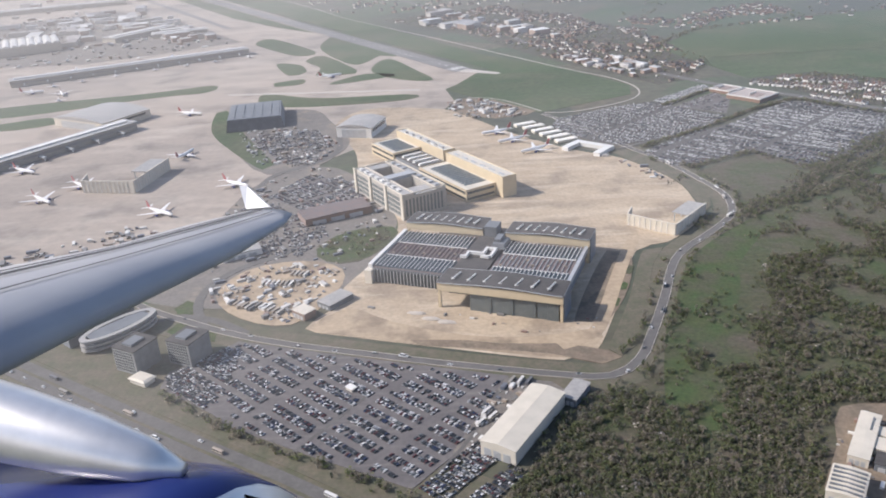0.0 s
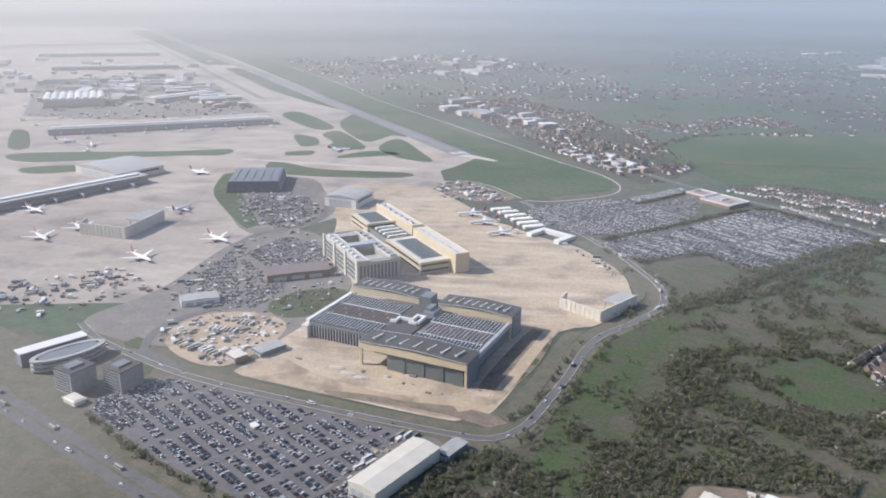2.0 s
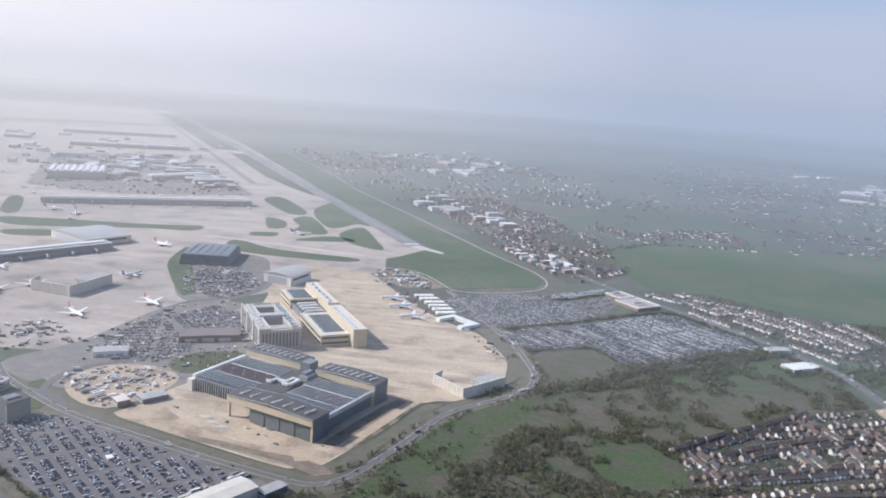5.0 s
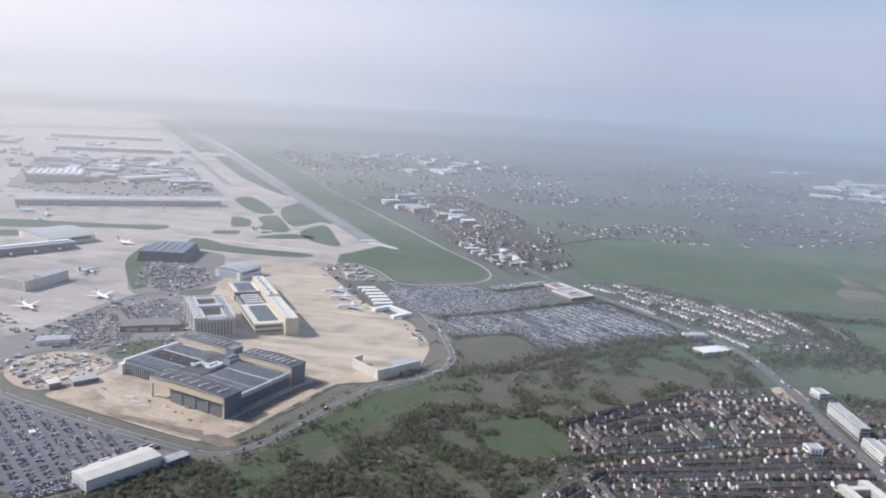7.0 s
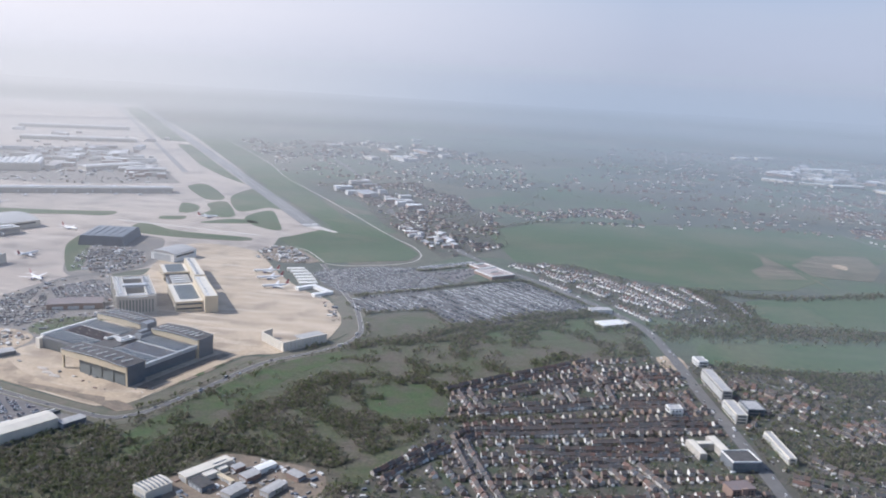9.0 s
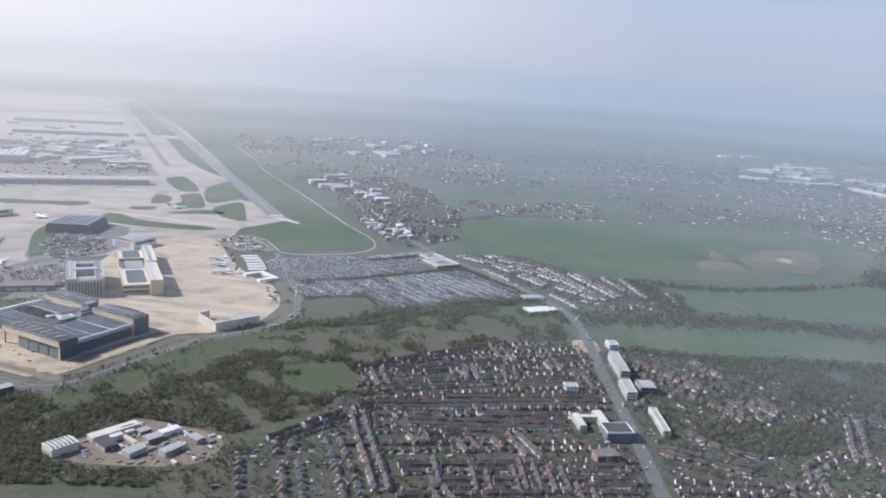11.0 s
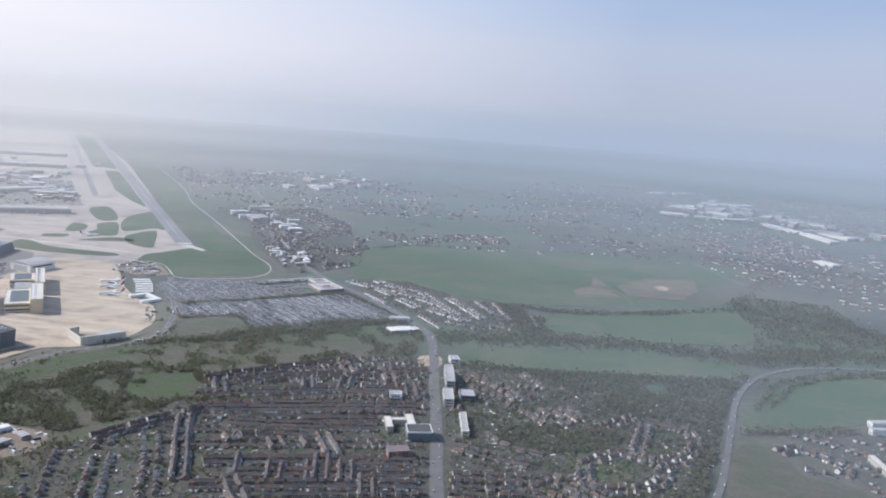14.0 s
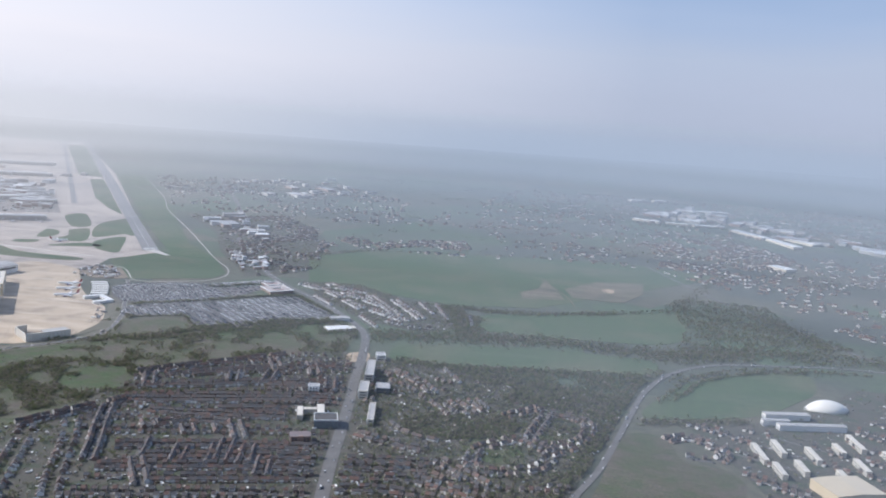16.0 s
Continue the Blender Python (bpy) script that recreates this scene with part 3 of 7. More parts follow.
PARKWAY = [(536, 200), (552, 270), (573, 324), (587, 370), (603, 426), (622, 488), (651, 543), (695, 582), (760, 600), (830, 612), (1000, 600)]
strip("road", PARKWAY, 4.2, 0.30, M["road"], "curving parkway dual carriageway")
strip("road", [(700, 1080), (753, 890), (793, 795), (820, 733), (844, 670), (905, 540)], 4.0, 0.24, M["road"], "pale railway line cutting", "railway")
BOUNDARY = [(-420, 1780), (-209, 1432), (-113, 1246), (1, 1064), (89, 918), (135, 842), (168, 795), (181, 752), (168, 718), (121, 692), (98, 694)]
strip("road", BOUNDARY, 1.1, 0.24, M["pale"], "pale boundary track of the airfield")
strip("road", [(136, 594), (190, 626), (245, 668), (281, 694), (303, 690)], 2.6, 0.27, M["road"], "access lane between the car parks")

for off in (-1.9, 1.9):
    pts = curve_through([Vector(p) for p in PERIMETER], 6.0)
    edge = []
    for i, p in enumerate(pts):
        d = (pts[min(i + 1, len(pts) - 1)] - pts[max(i - 1, 0)]).normalized()
        edge.append((p[0] - d[1] * off, p[1] + d[0] * off))
    strip("kerb", edge, 0.2, 0.38, M["pale"], "pale concrete kerb of the perimeter road", "kerb", step=9.0)
# runway and its green islands
rwy = Vector((-542, 890)).normalized()
RUN0 = (40, 862)
strip("runway", [(RUN0[0] + rwy[0] * d, RUN0[1] + rwy[1] * d) for d in (0, 500, 1100, 2200)], 20, 0.30, M["runway"], "long asphalt runway", "runway", step=60)
strip("runway", [(-47 + rwy[0] * d, 850 + rwy[1] * d) for d in (430, 800, 1300, 2200)], 10, 0.27, M["runway"], "taxiway beside the runway", "taxiway", step=60)
sheet("field", [(60, 935), (134, 846), (177, 766), (172, 735), (115, 705), (94, 694), (56, 740), (24, 786), (50, 845), (64, 864), (-30, 1010), (-470, 1740), (-410, 1770), (-113, 1258)], 0.19, M["field"], "flat green grass field at the runway end", "field", rounded=False)
sheet("pale_patch", [(34, 858), (52, 849), (70, 838), (74, 842), (58, 856), (42, 868)], 0.34, M["pale"], "pale worn threshold of the runway", "pad")
ISLANDS = [
    [(-207, 1084), (-192, 1112), (-123, 1007), (-139, 987), (-179, 1036)], [(-126, 956), (-110, 979), (-65, 891), (-75, 876), (-103, 877), (-105, 915)],
    [(-122, 1037), (-98, 1137), (-28, 961), (-47, 963), (-72, 922)], [(-51, 888), (-37, 941), (-3, 869), (10, 829), (-22, 841)],
    [(-140, 810), (-88, 783), (-13, 779), (-1, 774), (-10, 759), (-81, 753), (-132, 766)], [(-156, 949), (-130, 937), (-117, 899), (-132, 886)],
    [(-141, 853), (-115, 865), (-112, 844), (-137, 839)], [(-84, 834), (-25, 858), (-51, 873), (-72, 859)],
    [(-474, 929), (-455, 926), (-404, 840), (-422, 835)], [(-398, 810), (-256, 842), (-200, 860), (-198, 832), (-247, 820), (-362, 776)],
    [(-358, 750), (-318, 767), (-303, 745), (-340, 730)], [(-169, 751), (-162, 757), (-130, 680), (-92, 600), (-98, 590), (-132, 641), (-158, 692)],
    [(-620, 930), (-540, 950), (-550, 980), (-640, 970)],
]
for pts in ISLANDS:
    sheet("grass_island", pts, 0.26, M["field"], "grass island between taxiways", "grass")
side = Vector((-rwy[1], rwy[0]))
if side[0] > 0:
    side = -side


def beside(d, off):
    p = Vector(RUN0) + rwy * d + side * off
    return (p[0], p[1])


sheet("runway_grass", [beside(330, 12), beside(900, 12), beside(900, 40), beside(560, 44), beside(420, 30)], 0.235, M["field"], "grass between runway and taxiway", "grass", rounded=False)
sheet("runway_grass", [beside(950, 12), beside(2100, 12), beside(2100, 70), beside(980, 60)], 0.235, M["field"], "grass between runway and taxiway", "grass", rounded=False)
bm = bmesh.new()
for d in list(range(30, 1100, 14)):
    c = Vector(RUN0) + rwy * d
    ribbon_mesh(bm, [c, c + rwy * 6], 0.5, 0.33, 0.02)
for off in range(-8, 9, 2):
    c = Vector(RUN0) + rwy * 8 + side * off
    ribbon_mesh(bm, [c, c + rwy * 11], 0.8, 0.33, 0.02)
tagged(part("runway_marking", bm, M["paint"]), "white painted runway centre line and threshold bars", "marking", kind="structure")
TERMINAL_LAND = [(-519, 1026), (-692, 1362), (-539, 1506), (-362, 1307), (-324, 1249), (-228, 1103), (-300, 1060), (-387, 1014)]
sheet("terminal_land", TERMINAL_LAND, 0.15, M["yardtar"], "grey land of the central terminal area", "ground", rounded=False)
strip("taxiway", [(-175, 815), (-100, 805), (0, 792)], 5, 0.30, M["pale"], "pale concrete taxiway", "taxiway")

# car parks
NEAR_PARK = [(-62, 366), (-15, 350), (45, 331), (39, 313), (33, 297), (12, 272), (-23, 291), (-52, 308), (-60, 316), (-84, 334), (-84, 345), (-70, 356)]
sheet("car_park", NEAR_PARK, 0.24, M["parkasphalt"], "large grey asphalt airport car park", "car park", rounded=False)
NORTH_PARK = [(98, 652), (104, 672), (150, 698), (182, 706), (196, 690), (223, 657), (196, 622), (135, 600), (116, 620)]
sheet("car_park", NORTH_PARK, 0.20, M["asphalt"], "wide grey car park north of the apron", "car park", rounded=False)
EAST_PARK = [(152, 568), (149, 583), (179, 612), (221, 636), (266, 680), (284, 686), (322, 652), (345, 612), (318, 590), (291, 566), (246, 533), (232, 545), (216, 575), (180, 556), (160, 552)]
WHITE_PARK = [(184, 710), (234, 753), (240, 739), (190, 692)]
sheet("car_park", WHITE_PARK, 0.21, M["asphalt"], "narrow car park packed with white cars", "car park", rounded=False)
sheet("car_park", [(196, 690), (236, 726), (242, 704), (226, 662)], 0.195, M["parkasphalt"], "half-empty car park beside the retail hall", "car park", rounded=False)
sheet("car_park", EAST_PARK, 0.20, M["asphalt"], "crowded car park beside the scrub field", "car park", rounded=False)
MID_PARK = [(-84, 536), (-64, 574), (-30, 552), (-22, 512), (-52, 505)]
sheet("car_park", MID_PARK, 0.20, M["parkasphalt"], "staff car park behind the offices", "car park", rounded=False)
sheet("depot_yard", [(-82, 408), (-74, 434), (-48, 442), (-27, 430), (-27, 405), (-42, 378), (-66, 386)], 0.22, M["dirt"], "sandy depot yard full of vehicles", "yard")
sheet("garden", [(-43, 455), (-30, 476), (-6, 480), (-4, 462), (-20, 438), (-36, 440)], 0.24, M["grass"], "rounded green garden beside the hangar", "garden")
sheet("service_land", [(-110, 470), (-95, 560), (-60, 590), (-30, 560), (-4, 490), (-24, 410), (-80, 396), (-130, 420)], 0.13, M["yardtar"], "grey service land with sheds", "yard")
sheet("yard", [(-160, 735), (-104, 592), (-66, 588), (-46, 640), (-66, 700), (-92, 745)], 0.20, M["yardtar"], "grey cargo yard with parked vans", "yard")
strip("road", [(-86, 500), (-92, 540), (-88, 575), (-66, 596), (-52, 622), (-56, 660)], 4.5, 0.30, M["road"], "curving road behind the offices")
sheet("compound", [(24, 740), (36, 752), (62, 742), (92, 700), (84, 690), (60, 684), (34, 700)], 0.22, M["wetsoil"], "brown works compound with huts", "yard", rounded=False)
strip("track", [(40, 754), (66, 742), (96, 698)], 1.2, 0.25, M["pale"], "pale kerb round the works compound", "track")
sheet("lawn", [(-78, 366), (-70, 378), (-96, 392), (-110, 384)], 0.22, M["verge"], "lawn by the hotel", "lawn")

strip("track", [(66, 350), (80, 358), (88, 376), (97, 402), (107, 430), (114, 446)], 6.0, 0.245, M["dirt"], "pale sandy haul track round the hangar", "track")

sheet("lawn", [(-98, 398), (-94, 405), (-86, 400), (-88, 392), (-94, 391)], 0.24, M["grass"], "green roundabout island", "lawn")
sheet("lawn", [(-95, 377), (-92, 385), (-73, 376), (-72, 367), (-83, 367)], 0.23, M["grass"], "lawn with a sunken terrace by the hotels", "lawn")
strip("road", [(-128, 372), (-107, 381), (-99, 390), (-84, 388), (-72, 382), (-60, 372)], 4.0, 0.26, M["road"], "slip road round the hotels")
sheet("works_yard", [(130, 258), (143, 284), (152, 303), (176, 302), (204, 294), (202, 266), (162, 254)], 0.17, M["wetsoil"], "crowded yard of an industrial estate", "yard")
sheet("loading_yard", [(36, 314), (44, 330), (60, 326), (66, 318), (34, 280), (24, 288)], 0.255, M["yardtar"], "worn loading yard beside the cargo shed", "yard", rounded=False)
strip("verge", [(-230, 395), (-157, 345), (-96, 306), (-50, 274)], 3.0, 0.28, M["verge"], "grass strip beside the trunk road", "verge")

# woodland, meadows, fields
WOOD = [(86, 318), (106, 352), (119, 384), (133, 420), (160, 452), (180, 474), (213, 499), (242, 536), (292, 579), (351, 613), (376, 572), (378, 510), (333, 484), (252, 412), (248, 376), (240, 340), (205, 300), (190, 240), (60, 215), (30, 250), (60, 295)]
sheet("woodland_floor", WOOD, 0.08, M["meadow"], "rough meadow and brown scrub under bare trees", "ground", rounded=False)
sheet("rough_ground", [(188, 236), (203, 300), (238, 340), (247, 352), (218, 268), (228, 178), (150, 110), (56, 212)], 0.07, M["meadow"], "rough ground at the edge of the suburb", "ground", rounded=False)
sheet("meadow", [(106, 350), (119, 384), (134, 420), (160, 450), (186, 470), (176, 446), (156, 415), (146, 385), (128, 345), (118, 300), (96, 296)], 0.14, M["grass"], "green grass beside the perimeter road", "meadow")
sheet("meadow", [(201, 403), (233, 415), (251, 386), (238, 358), (210, 370)], 0.14, M["grass"], "bright green clearing in the wood", "meadow")
sheet("scrub_field", [(168, 537), (234, 572), (249, 540), (212, 505), (177, 478), (182, 505)], 0.14, M["meadow"], "brown-green scrub field", "field")
sheet("meadow", [(262, 540), (340, 590), (366, 560), (300, 520), (262, 505)], 0.14, M["grass"], "grassy strip by the river", "meadow")
BIG = [(234, 918), (297, 1001), (434, 1046), (670, 1095), (800, 1040), (640, 860), (537, 740), (450, 716), (376, 738), (329, 775), (276, 766)]
sheet("field", BIG, 0.16, M["field"], "wide flat green field", "field", rounded=False)
sheet("field", [(469, 646), (486, 687), (528, 705), (627, 750), (700, 775), (690, 704), (663, 640), (577, 622), (526, 622), (482, 624)], 0.16, M["field"], "long green strip field", "field")
sheet("field", [(419, 546), (466, 560), (532, 577), (600, 578), (640, 572), (628, 532), (560, 520), (470, 501), (432, 498), (416, 509)], 0.16, M["field"], "narrow green field beside houses", "field")
sheet("field", [(613, 429), (635, 482), (671, 532), (727, 569), (770, 576), (763, 530), (738, 497), (707, 463), (669, 441)], 0.18, M["field"], "dark green sports field", "field")
sheet("field", [(574, 313), (595, 388), (621, 391), (629, 353), (649, 350), (660, 330), (640, 280), (600, 230), (556, 230)], 0.18, M["meadow"], "brown-green meadow by the parkway", "field")
sheet("bare_field", [(547, 909), (564, 836), (569, 796), (521, 779), (518, 815), (540, 850)], 0.22, M["scrape"], "bare brown earth in a field", "field", rounded=False)
sheet("bare_field", [(615, 925), (677, 943), (667, 869), (636, 808), (579, 812), (571, 860)], 0.22, M["scrape"], "bare brown earth in a field", "field", rounded=False)
sheet("bare_field", [(616, 872), (628, 886), (633, 874), (628, 858), (620, 862)], 0.25, M["dirt"], "pale spoil on a bare field", "field")
strip("track", [(542, 915), (555, 870), (566, 838), (575, 800), (580, 760)], 1.6, 0.25, M["scrape"], "worn track across the field", "track")
TOWN = [(252, 410), (333, 482), (378, 508), (420, 498), (515, 490), (602, 466), (588, 393), (560, 303), (545, 200), (520, 60), (330, 40), (225, 180), (215, 270), (246, 350)]
sheet("town_ground", TOWN, 0.12, M["town"], "gardens and yards of a dense suburb", "ground", rounded=False)
EASTTOWN = [(640, 425), (670, 428), (732, 462), (800, 548), (980, 540), (900, 250), (620, 230), (668, 316), (658, 363)]
sheet("town_ground", EASTTOWN, 0.12, M["town"], "gardens and yards of an estate", "ground", rounded=False)
NORTHROWS = [(274, 752), (334, 773), (380, 733), (401, 712), (452, 712), (478, 660), (474, 632), (430, 596), (388, 610), (360, 628), (312, 692)]
sheet("town_ground", NORTHROWS, 0.12, M["town"], "gardens behind rows of white houses", "ground", rounded=False)
sheet("lawn", [(490, 352), (520, 350), (532, 330), (512, 318), (494, 332)], 0.19, M["grass"], "green inside a ring of houses", "lawn")
sheet("lawn", [(536, 372), (556, 380), (566, 362), (548, 356)], 0.19, M["grass"], "green inside a ring of houses", "lawn")
sheet("building_site", [(382, 508), (398, 512), (400, 486), (386, 484)], 0.22, M["dirt"], "sandy building site beside the main road", "site")
# ground east of the hangar: hardstanding with the hangar's shade put into its dark colour, tufts of grass, and a pale
# haul track
sheet("hardstanding", [uv(3, 4), uv(15, 6), uv(19, 40), uv(14, 76), uv(3, 76)], 0.19, M["wetsoil"], "brown hardstanding beside the hangar, coloured darker where its shadow falls", "yard")
for a, b, w_, h_ in ((14, 52, 4, 9), (15, 36, 3.4, 7), (14, 20, 3.6, 8)):
    sheet("grass_patch", [uv(a, b), uv(a + w_, b + 1), uv(a + w_, b + h_), uv(a + 1, b + h_ + 1)], 0.23, M["grass"], "small grass patch on the hardstanding", "grass")
sheet("mud", [(8, 360), (30, 358), (44, 354), (66, 352), (84, 345), (88, 340), (80, 336), (62, 345), (40, 350), (12, 356)], 0.235, M["wetsoil"], "dark muddy edge of the dirt yard", "ground")
for k, (a, b) in enumerate(((-62, -6), (-54, -9), (-47, -10))):
    bm = bmesh.new()
    bmesh.ops.create_icosphere(bm, subdivisions=2, radius=1.0)
    for v in bm.verts:
        v.co = Vector((v.co.x * 4.2, v.co.y * 1.4, max(v.co.z, -0.1) * 0.9)) * (1 + 0.25 * noise.noise(v.co * 2.0 + Vector((k, 0, 0))))
    heap = part("spoil_heap", bm, M["pale"])
    heap.matrix_basis = pose(*uv(a, b), 0.2, 0, 0, HANGAR_TURN + 8)
    tagged(heap, "low pale heap of sand on the dirt yard", "spoil heap")
for line in ([(-27, 292), (-12, 314), (4, 337)], [(20, 279), (31, 297), (41, 322)]):
    strip("lane", line, 1.4, 0.275, M["road"], "pale driving lane across the car park", "lane")

# ---- main hangar ----


def hangar_matrix():
    return pose(*uv(0, 0), 0.2, 0, 0, HANGAR_TURN)


def rooflights(parent, u0, u1, v0, v1, z, n):
    """Slim white glazing bars lying askew over the roof, each with a short foot."""
    for i in range(n):
        u = u0 + (i + 0.5) * (u1 - u0) / n
        bm = bmesh.new()
        for (a, b), (c, d), w_ in (((u - 0.4, v0), (u + 1.0, v1), 0.2), ((u - 0.9, v0 + 0.9), (u + 0.5, v0 + 0.4), 0.16)):
            x = [bm.verts.new(p) for p in ((a - w_, b, z - 0.3), (a + w_, b, z - 0.3), (a + w_, b, z + 0.3), (a - w_, b, z + 0.3))]
            y = [bm.verts.new(p) for p in ((c - w_, d, z - 0.3), (c + w_, d, z - 0.3), (c + w_, d, z + 0.3), (c - w_, d, z + 0.3))]
            bm.faces.new(x), bm.faces.new(y[::-1])
            for k in range(4):
                bm.faces.new((x[k], y[k], y[(k + 1) % 4], x[(k + 1) % 4]))
        bmesh.ops.recalc_face_normals(bm, faces=bm.faces)
        part("rooflight", bm, M["white"], parent)


def pen_block(h, u0, u1, v0, v1, lights, door=None, flip=1):
    """A tall hangar pen: ochre fascia, dark swept roof, columns, sliding doors."""
    n = 14
    rings = []
    for i in range(n + 1):
        u = u0 + (u1 - u0) * i / n
        lift = 0.5 * math.cos((i / n - 0.5) * math.pi * 2)
        rings.append([(u, v0 - 0.6, 12.0 + lift * 0.4), (u, v1 + 0.6, 12.0 + lift * 0.4), (u, v1 + 0.6, 12.6 + lift), (u, v0 - 0.6, 12.6 + lift)])
    roof = part("roof", loft(rings), M["darkroof"], h, "dark felt roof with white rooflights")
    rooflights(roof, u0 + 3, u1 - 3, v0 + 2.5, v1 - 4, 13.0, lights)
    for vv in (v0 - 0.75, v1 + 0.55):
        part("roof_edge", loft([[(a[0][0], vv, a[3][2] - 0.25), (a[0][0], vv + 0.2, a[3][2] - 0.25), (a[0][0], vv + 0.2, a[3][2] + 0.12), (a[0][0], vv, a[3][2] + 0.12)] for a in rings]), M["steel"], h)
    part("fascia", one_box(u0, u1, v0 - 0.3, v0 + 0.5, 8.3, 12.0), M["yellow"], h, "ochre clad fascia")
    part("fascia", one_box(u0, u1, v1 - 0.5, v1 + 0.3, 8.3, 12.0), M["yellow"], h)
    for u in (u0, u1):
        part("end_wall", one_box(u - 0.3, u + 0.3, v0 + 0.5, v1 - 0.5, 0 if u == u1 else 7.0, 12.0), M["slate"], h)
    for u in (u0 + 0.7, u1 - 0.7):
        part("column", one_box(u - 0.6, u + 0.6, v0 + 0.2, v0 + 1.4, 0, 8.3), M["yellow"], h)
    if door:
        a, b = door
        k = 8
        for i in range(k):
            d0 = a + (b - a) * i / k
            part("hangar_door", one_box(d0 + 0.05, d0 + (b - a) / k - 0.05, v0 + (0.7 if i % 2 else 1.0), v0 + (1.0 if i % 2 else 1.3), 0, 8.3), M["doorpanel"], h, "tall green-grey sliding door")


def low_bay(h, u0, u1, v0, v1, z):
    """A lower workshop with rows of glazed ridges."""
    part("bay_wall", one_box(u0, u1, v0, v1, 0, z), M["slate"], h)
    part("bay_roof", one_box(u0 + 0.3, u1 - 0.3, v0 + 0.3, v1 - 0.3, z, z + 0.15), M["redroof"], h, "rusty red flat roof")
    third = (v1 - v0) / 3
    for v in (v0 + 1.0, v0 + 2 * third):
        n = 19
        for i in range(n):
            u = u0 + 1.5 + (u1 - u0 - 3) * i / (n - 1)
            bm = bmesh.new()
            a = [bm.verts.new(p) for p in ((u - 0.9, v, z + 0.15), (u + 0.9, v, z + 0.15), (u, v, z + 0.95))]
            b = [bm.verts.new(p) for p in ((u - 0.9, v + third - 1.5, z + 0.15), (u + 0.9, v + third - 1.5, z + 0.15), (u, v + third - 1.5, z + 0.95))]
            bm.faces.new(a), bm.faces.new(b[::-1])
            for k in range(3):
                bm.faces.new((a[k], b[k], b[(k + 1) % 3], a[(k + 1) % 3]))
            bmesh.ops.recalc_face_normals(bm, faces=bm.faces)
            part("glazed_ridge", bm, M["skyglass"], h)
            part("ridge_cap", one_box(u - 0.11, u + 0.11, v, v + third - 1.5, z + 0.92, z + 1.08), M["white"], h)
    for i in range(16):
        u = u0 + 2.6 + (u1 - u0 - 5.2) * i / 15
        part("roof_rib", one_box(u - 0.12, u + 0.12, v0 + third + 0.6, v0 + 2 * third - 0.8, z + 0.15, z + 0.7), M["steel"] if u0 > -50 else M["redroof"], h)
    for i in range(9):
        u = u0 + 3 + (u1 - u0 - 8) * ((i * 37) % 9) / 8
        v = v0 + third + 1.5 + (third - 4) * ((i * 5) % 9) / 8
        part("roof_vent", one_box(u, u + 1.1, v, v + 0.7, z + 0.15, z + 0.9), M["clutter"], h)
    for v in (v0 + third * 0.95, v0 + 2 * third - 0.6):
        part("roof_gangway", one_box(u0 + 1, u1 - 1, v, v + 0.45, z + 0.4, z + 0.8), M["white"], h)


hangar = thing("aircraft_hangar", "huge ochre and dark maintenance hangar with ridged glass roofs", "hangar", hangar_matrix())
pen_block(hangar, -55, -1, 1.5, 15, 7, door=(-41, -3))
pen_block(hangar, -94, -54, 61, 74, 8)
pen_block(hangar, -42, -2, 59, 72, 8)
low_bay(hangar, -93, -56, 17.5, 60.5, 7.2)
low_bay(hangar, -40, -4, 15.6, 58.5, 7.6)
for i in range(22):
    u = -92 + i * 1.62
    part("mullion", one_box(u - 0.14, u + 0.14, 17.0, 17.5, 0.3, 6.4), M["steel"], hangar)
part("curtain_glass", one_box(-92.5, -57, 17.25, 17.45, 0.3, 6.2), M["glass"], hangar)
part("parapet", one_box(-95, -93.2, 18, 60, 5.0, 8.6), M["white"], hangar, "long white parapet beam")
part("parapet", one_box(-4.2, -2.6, 16, 58.5, 6.5, 8.8), M["steel"], hangar)
part("spine", one_box(-55.5, -40.5, 15.5, 72, 0, 8.4), M["darkroof"], hangar, "dark service spine")
part("stair_tower", one_box(-53, -47, 60, 68, 8.4, 13.5), M["slate"], hangar)
part("stair_tower", one_box(-45, -42, 50, 57, 8.4, 12.0), M["slate"], hangar)
part("plant_deck", one_box(-54, -43, 36, 44, 8.4, 8.9), M["darkroof"], hangar)
for a, b, c, d in ((-54, -52.8, 33, 39), (-52.8, -46, 37.8, 39), (-47.2, -46, 39, 45), (-46, -41.8, 43.8, 45), (-43, -41.8, 36, 43.8), (-47, -43, 35, 36.2), (-56, -54, 33, 34.2)):
    part("roof_duct", one_box(a, b, c, d, 8.9, 10.2), M["white"], hangar, "white angled ventilation duct")
part("plant_room", one_box(-46, -39, 47, 58, 8.4, 10.6, taper=0.8), M["slate"], hangar)
part("buttress", one_box(-96, -92.5, 15, 18.5, 0, 6.5), M["cream"], hangar)

# ---- north blocks ----


def block(name, label, w0, w1, p0, p1, h, wall, roof, category="building", bands=3, parapet=0.5):
    """A building in the north blocks' frame, with plinth, window bands, parapet and roof deck."""
    wx, wy = (w1 - w0) / 2, (p1 - p0) / 2
    cw, cp = (w0 + w1) / 2, (p0 + p1) / 2
    at = (B0[0] + cw * BX[0] + cp * BY[0], B0[1] + cw * BX[1] + cp * BY[1])
    t = thing(name, label, category, pose(*at, 0.2, 0, 0, BLOCK_TURN))
    shell(t, wx, wy, h, wall, roof, bands, parapet)
    return t


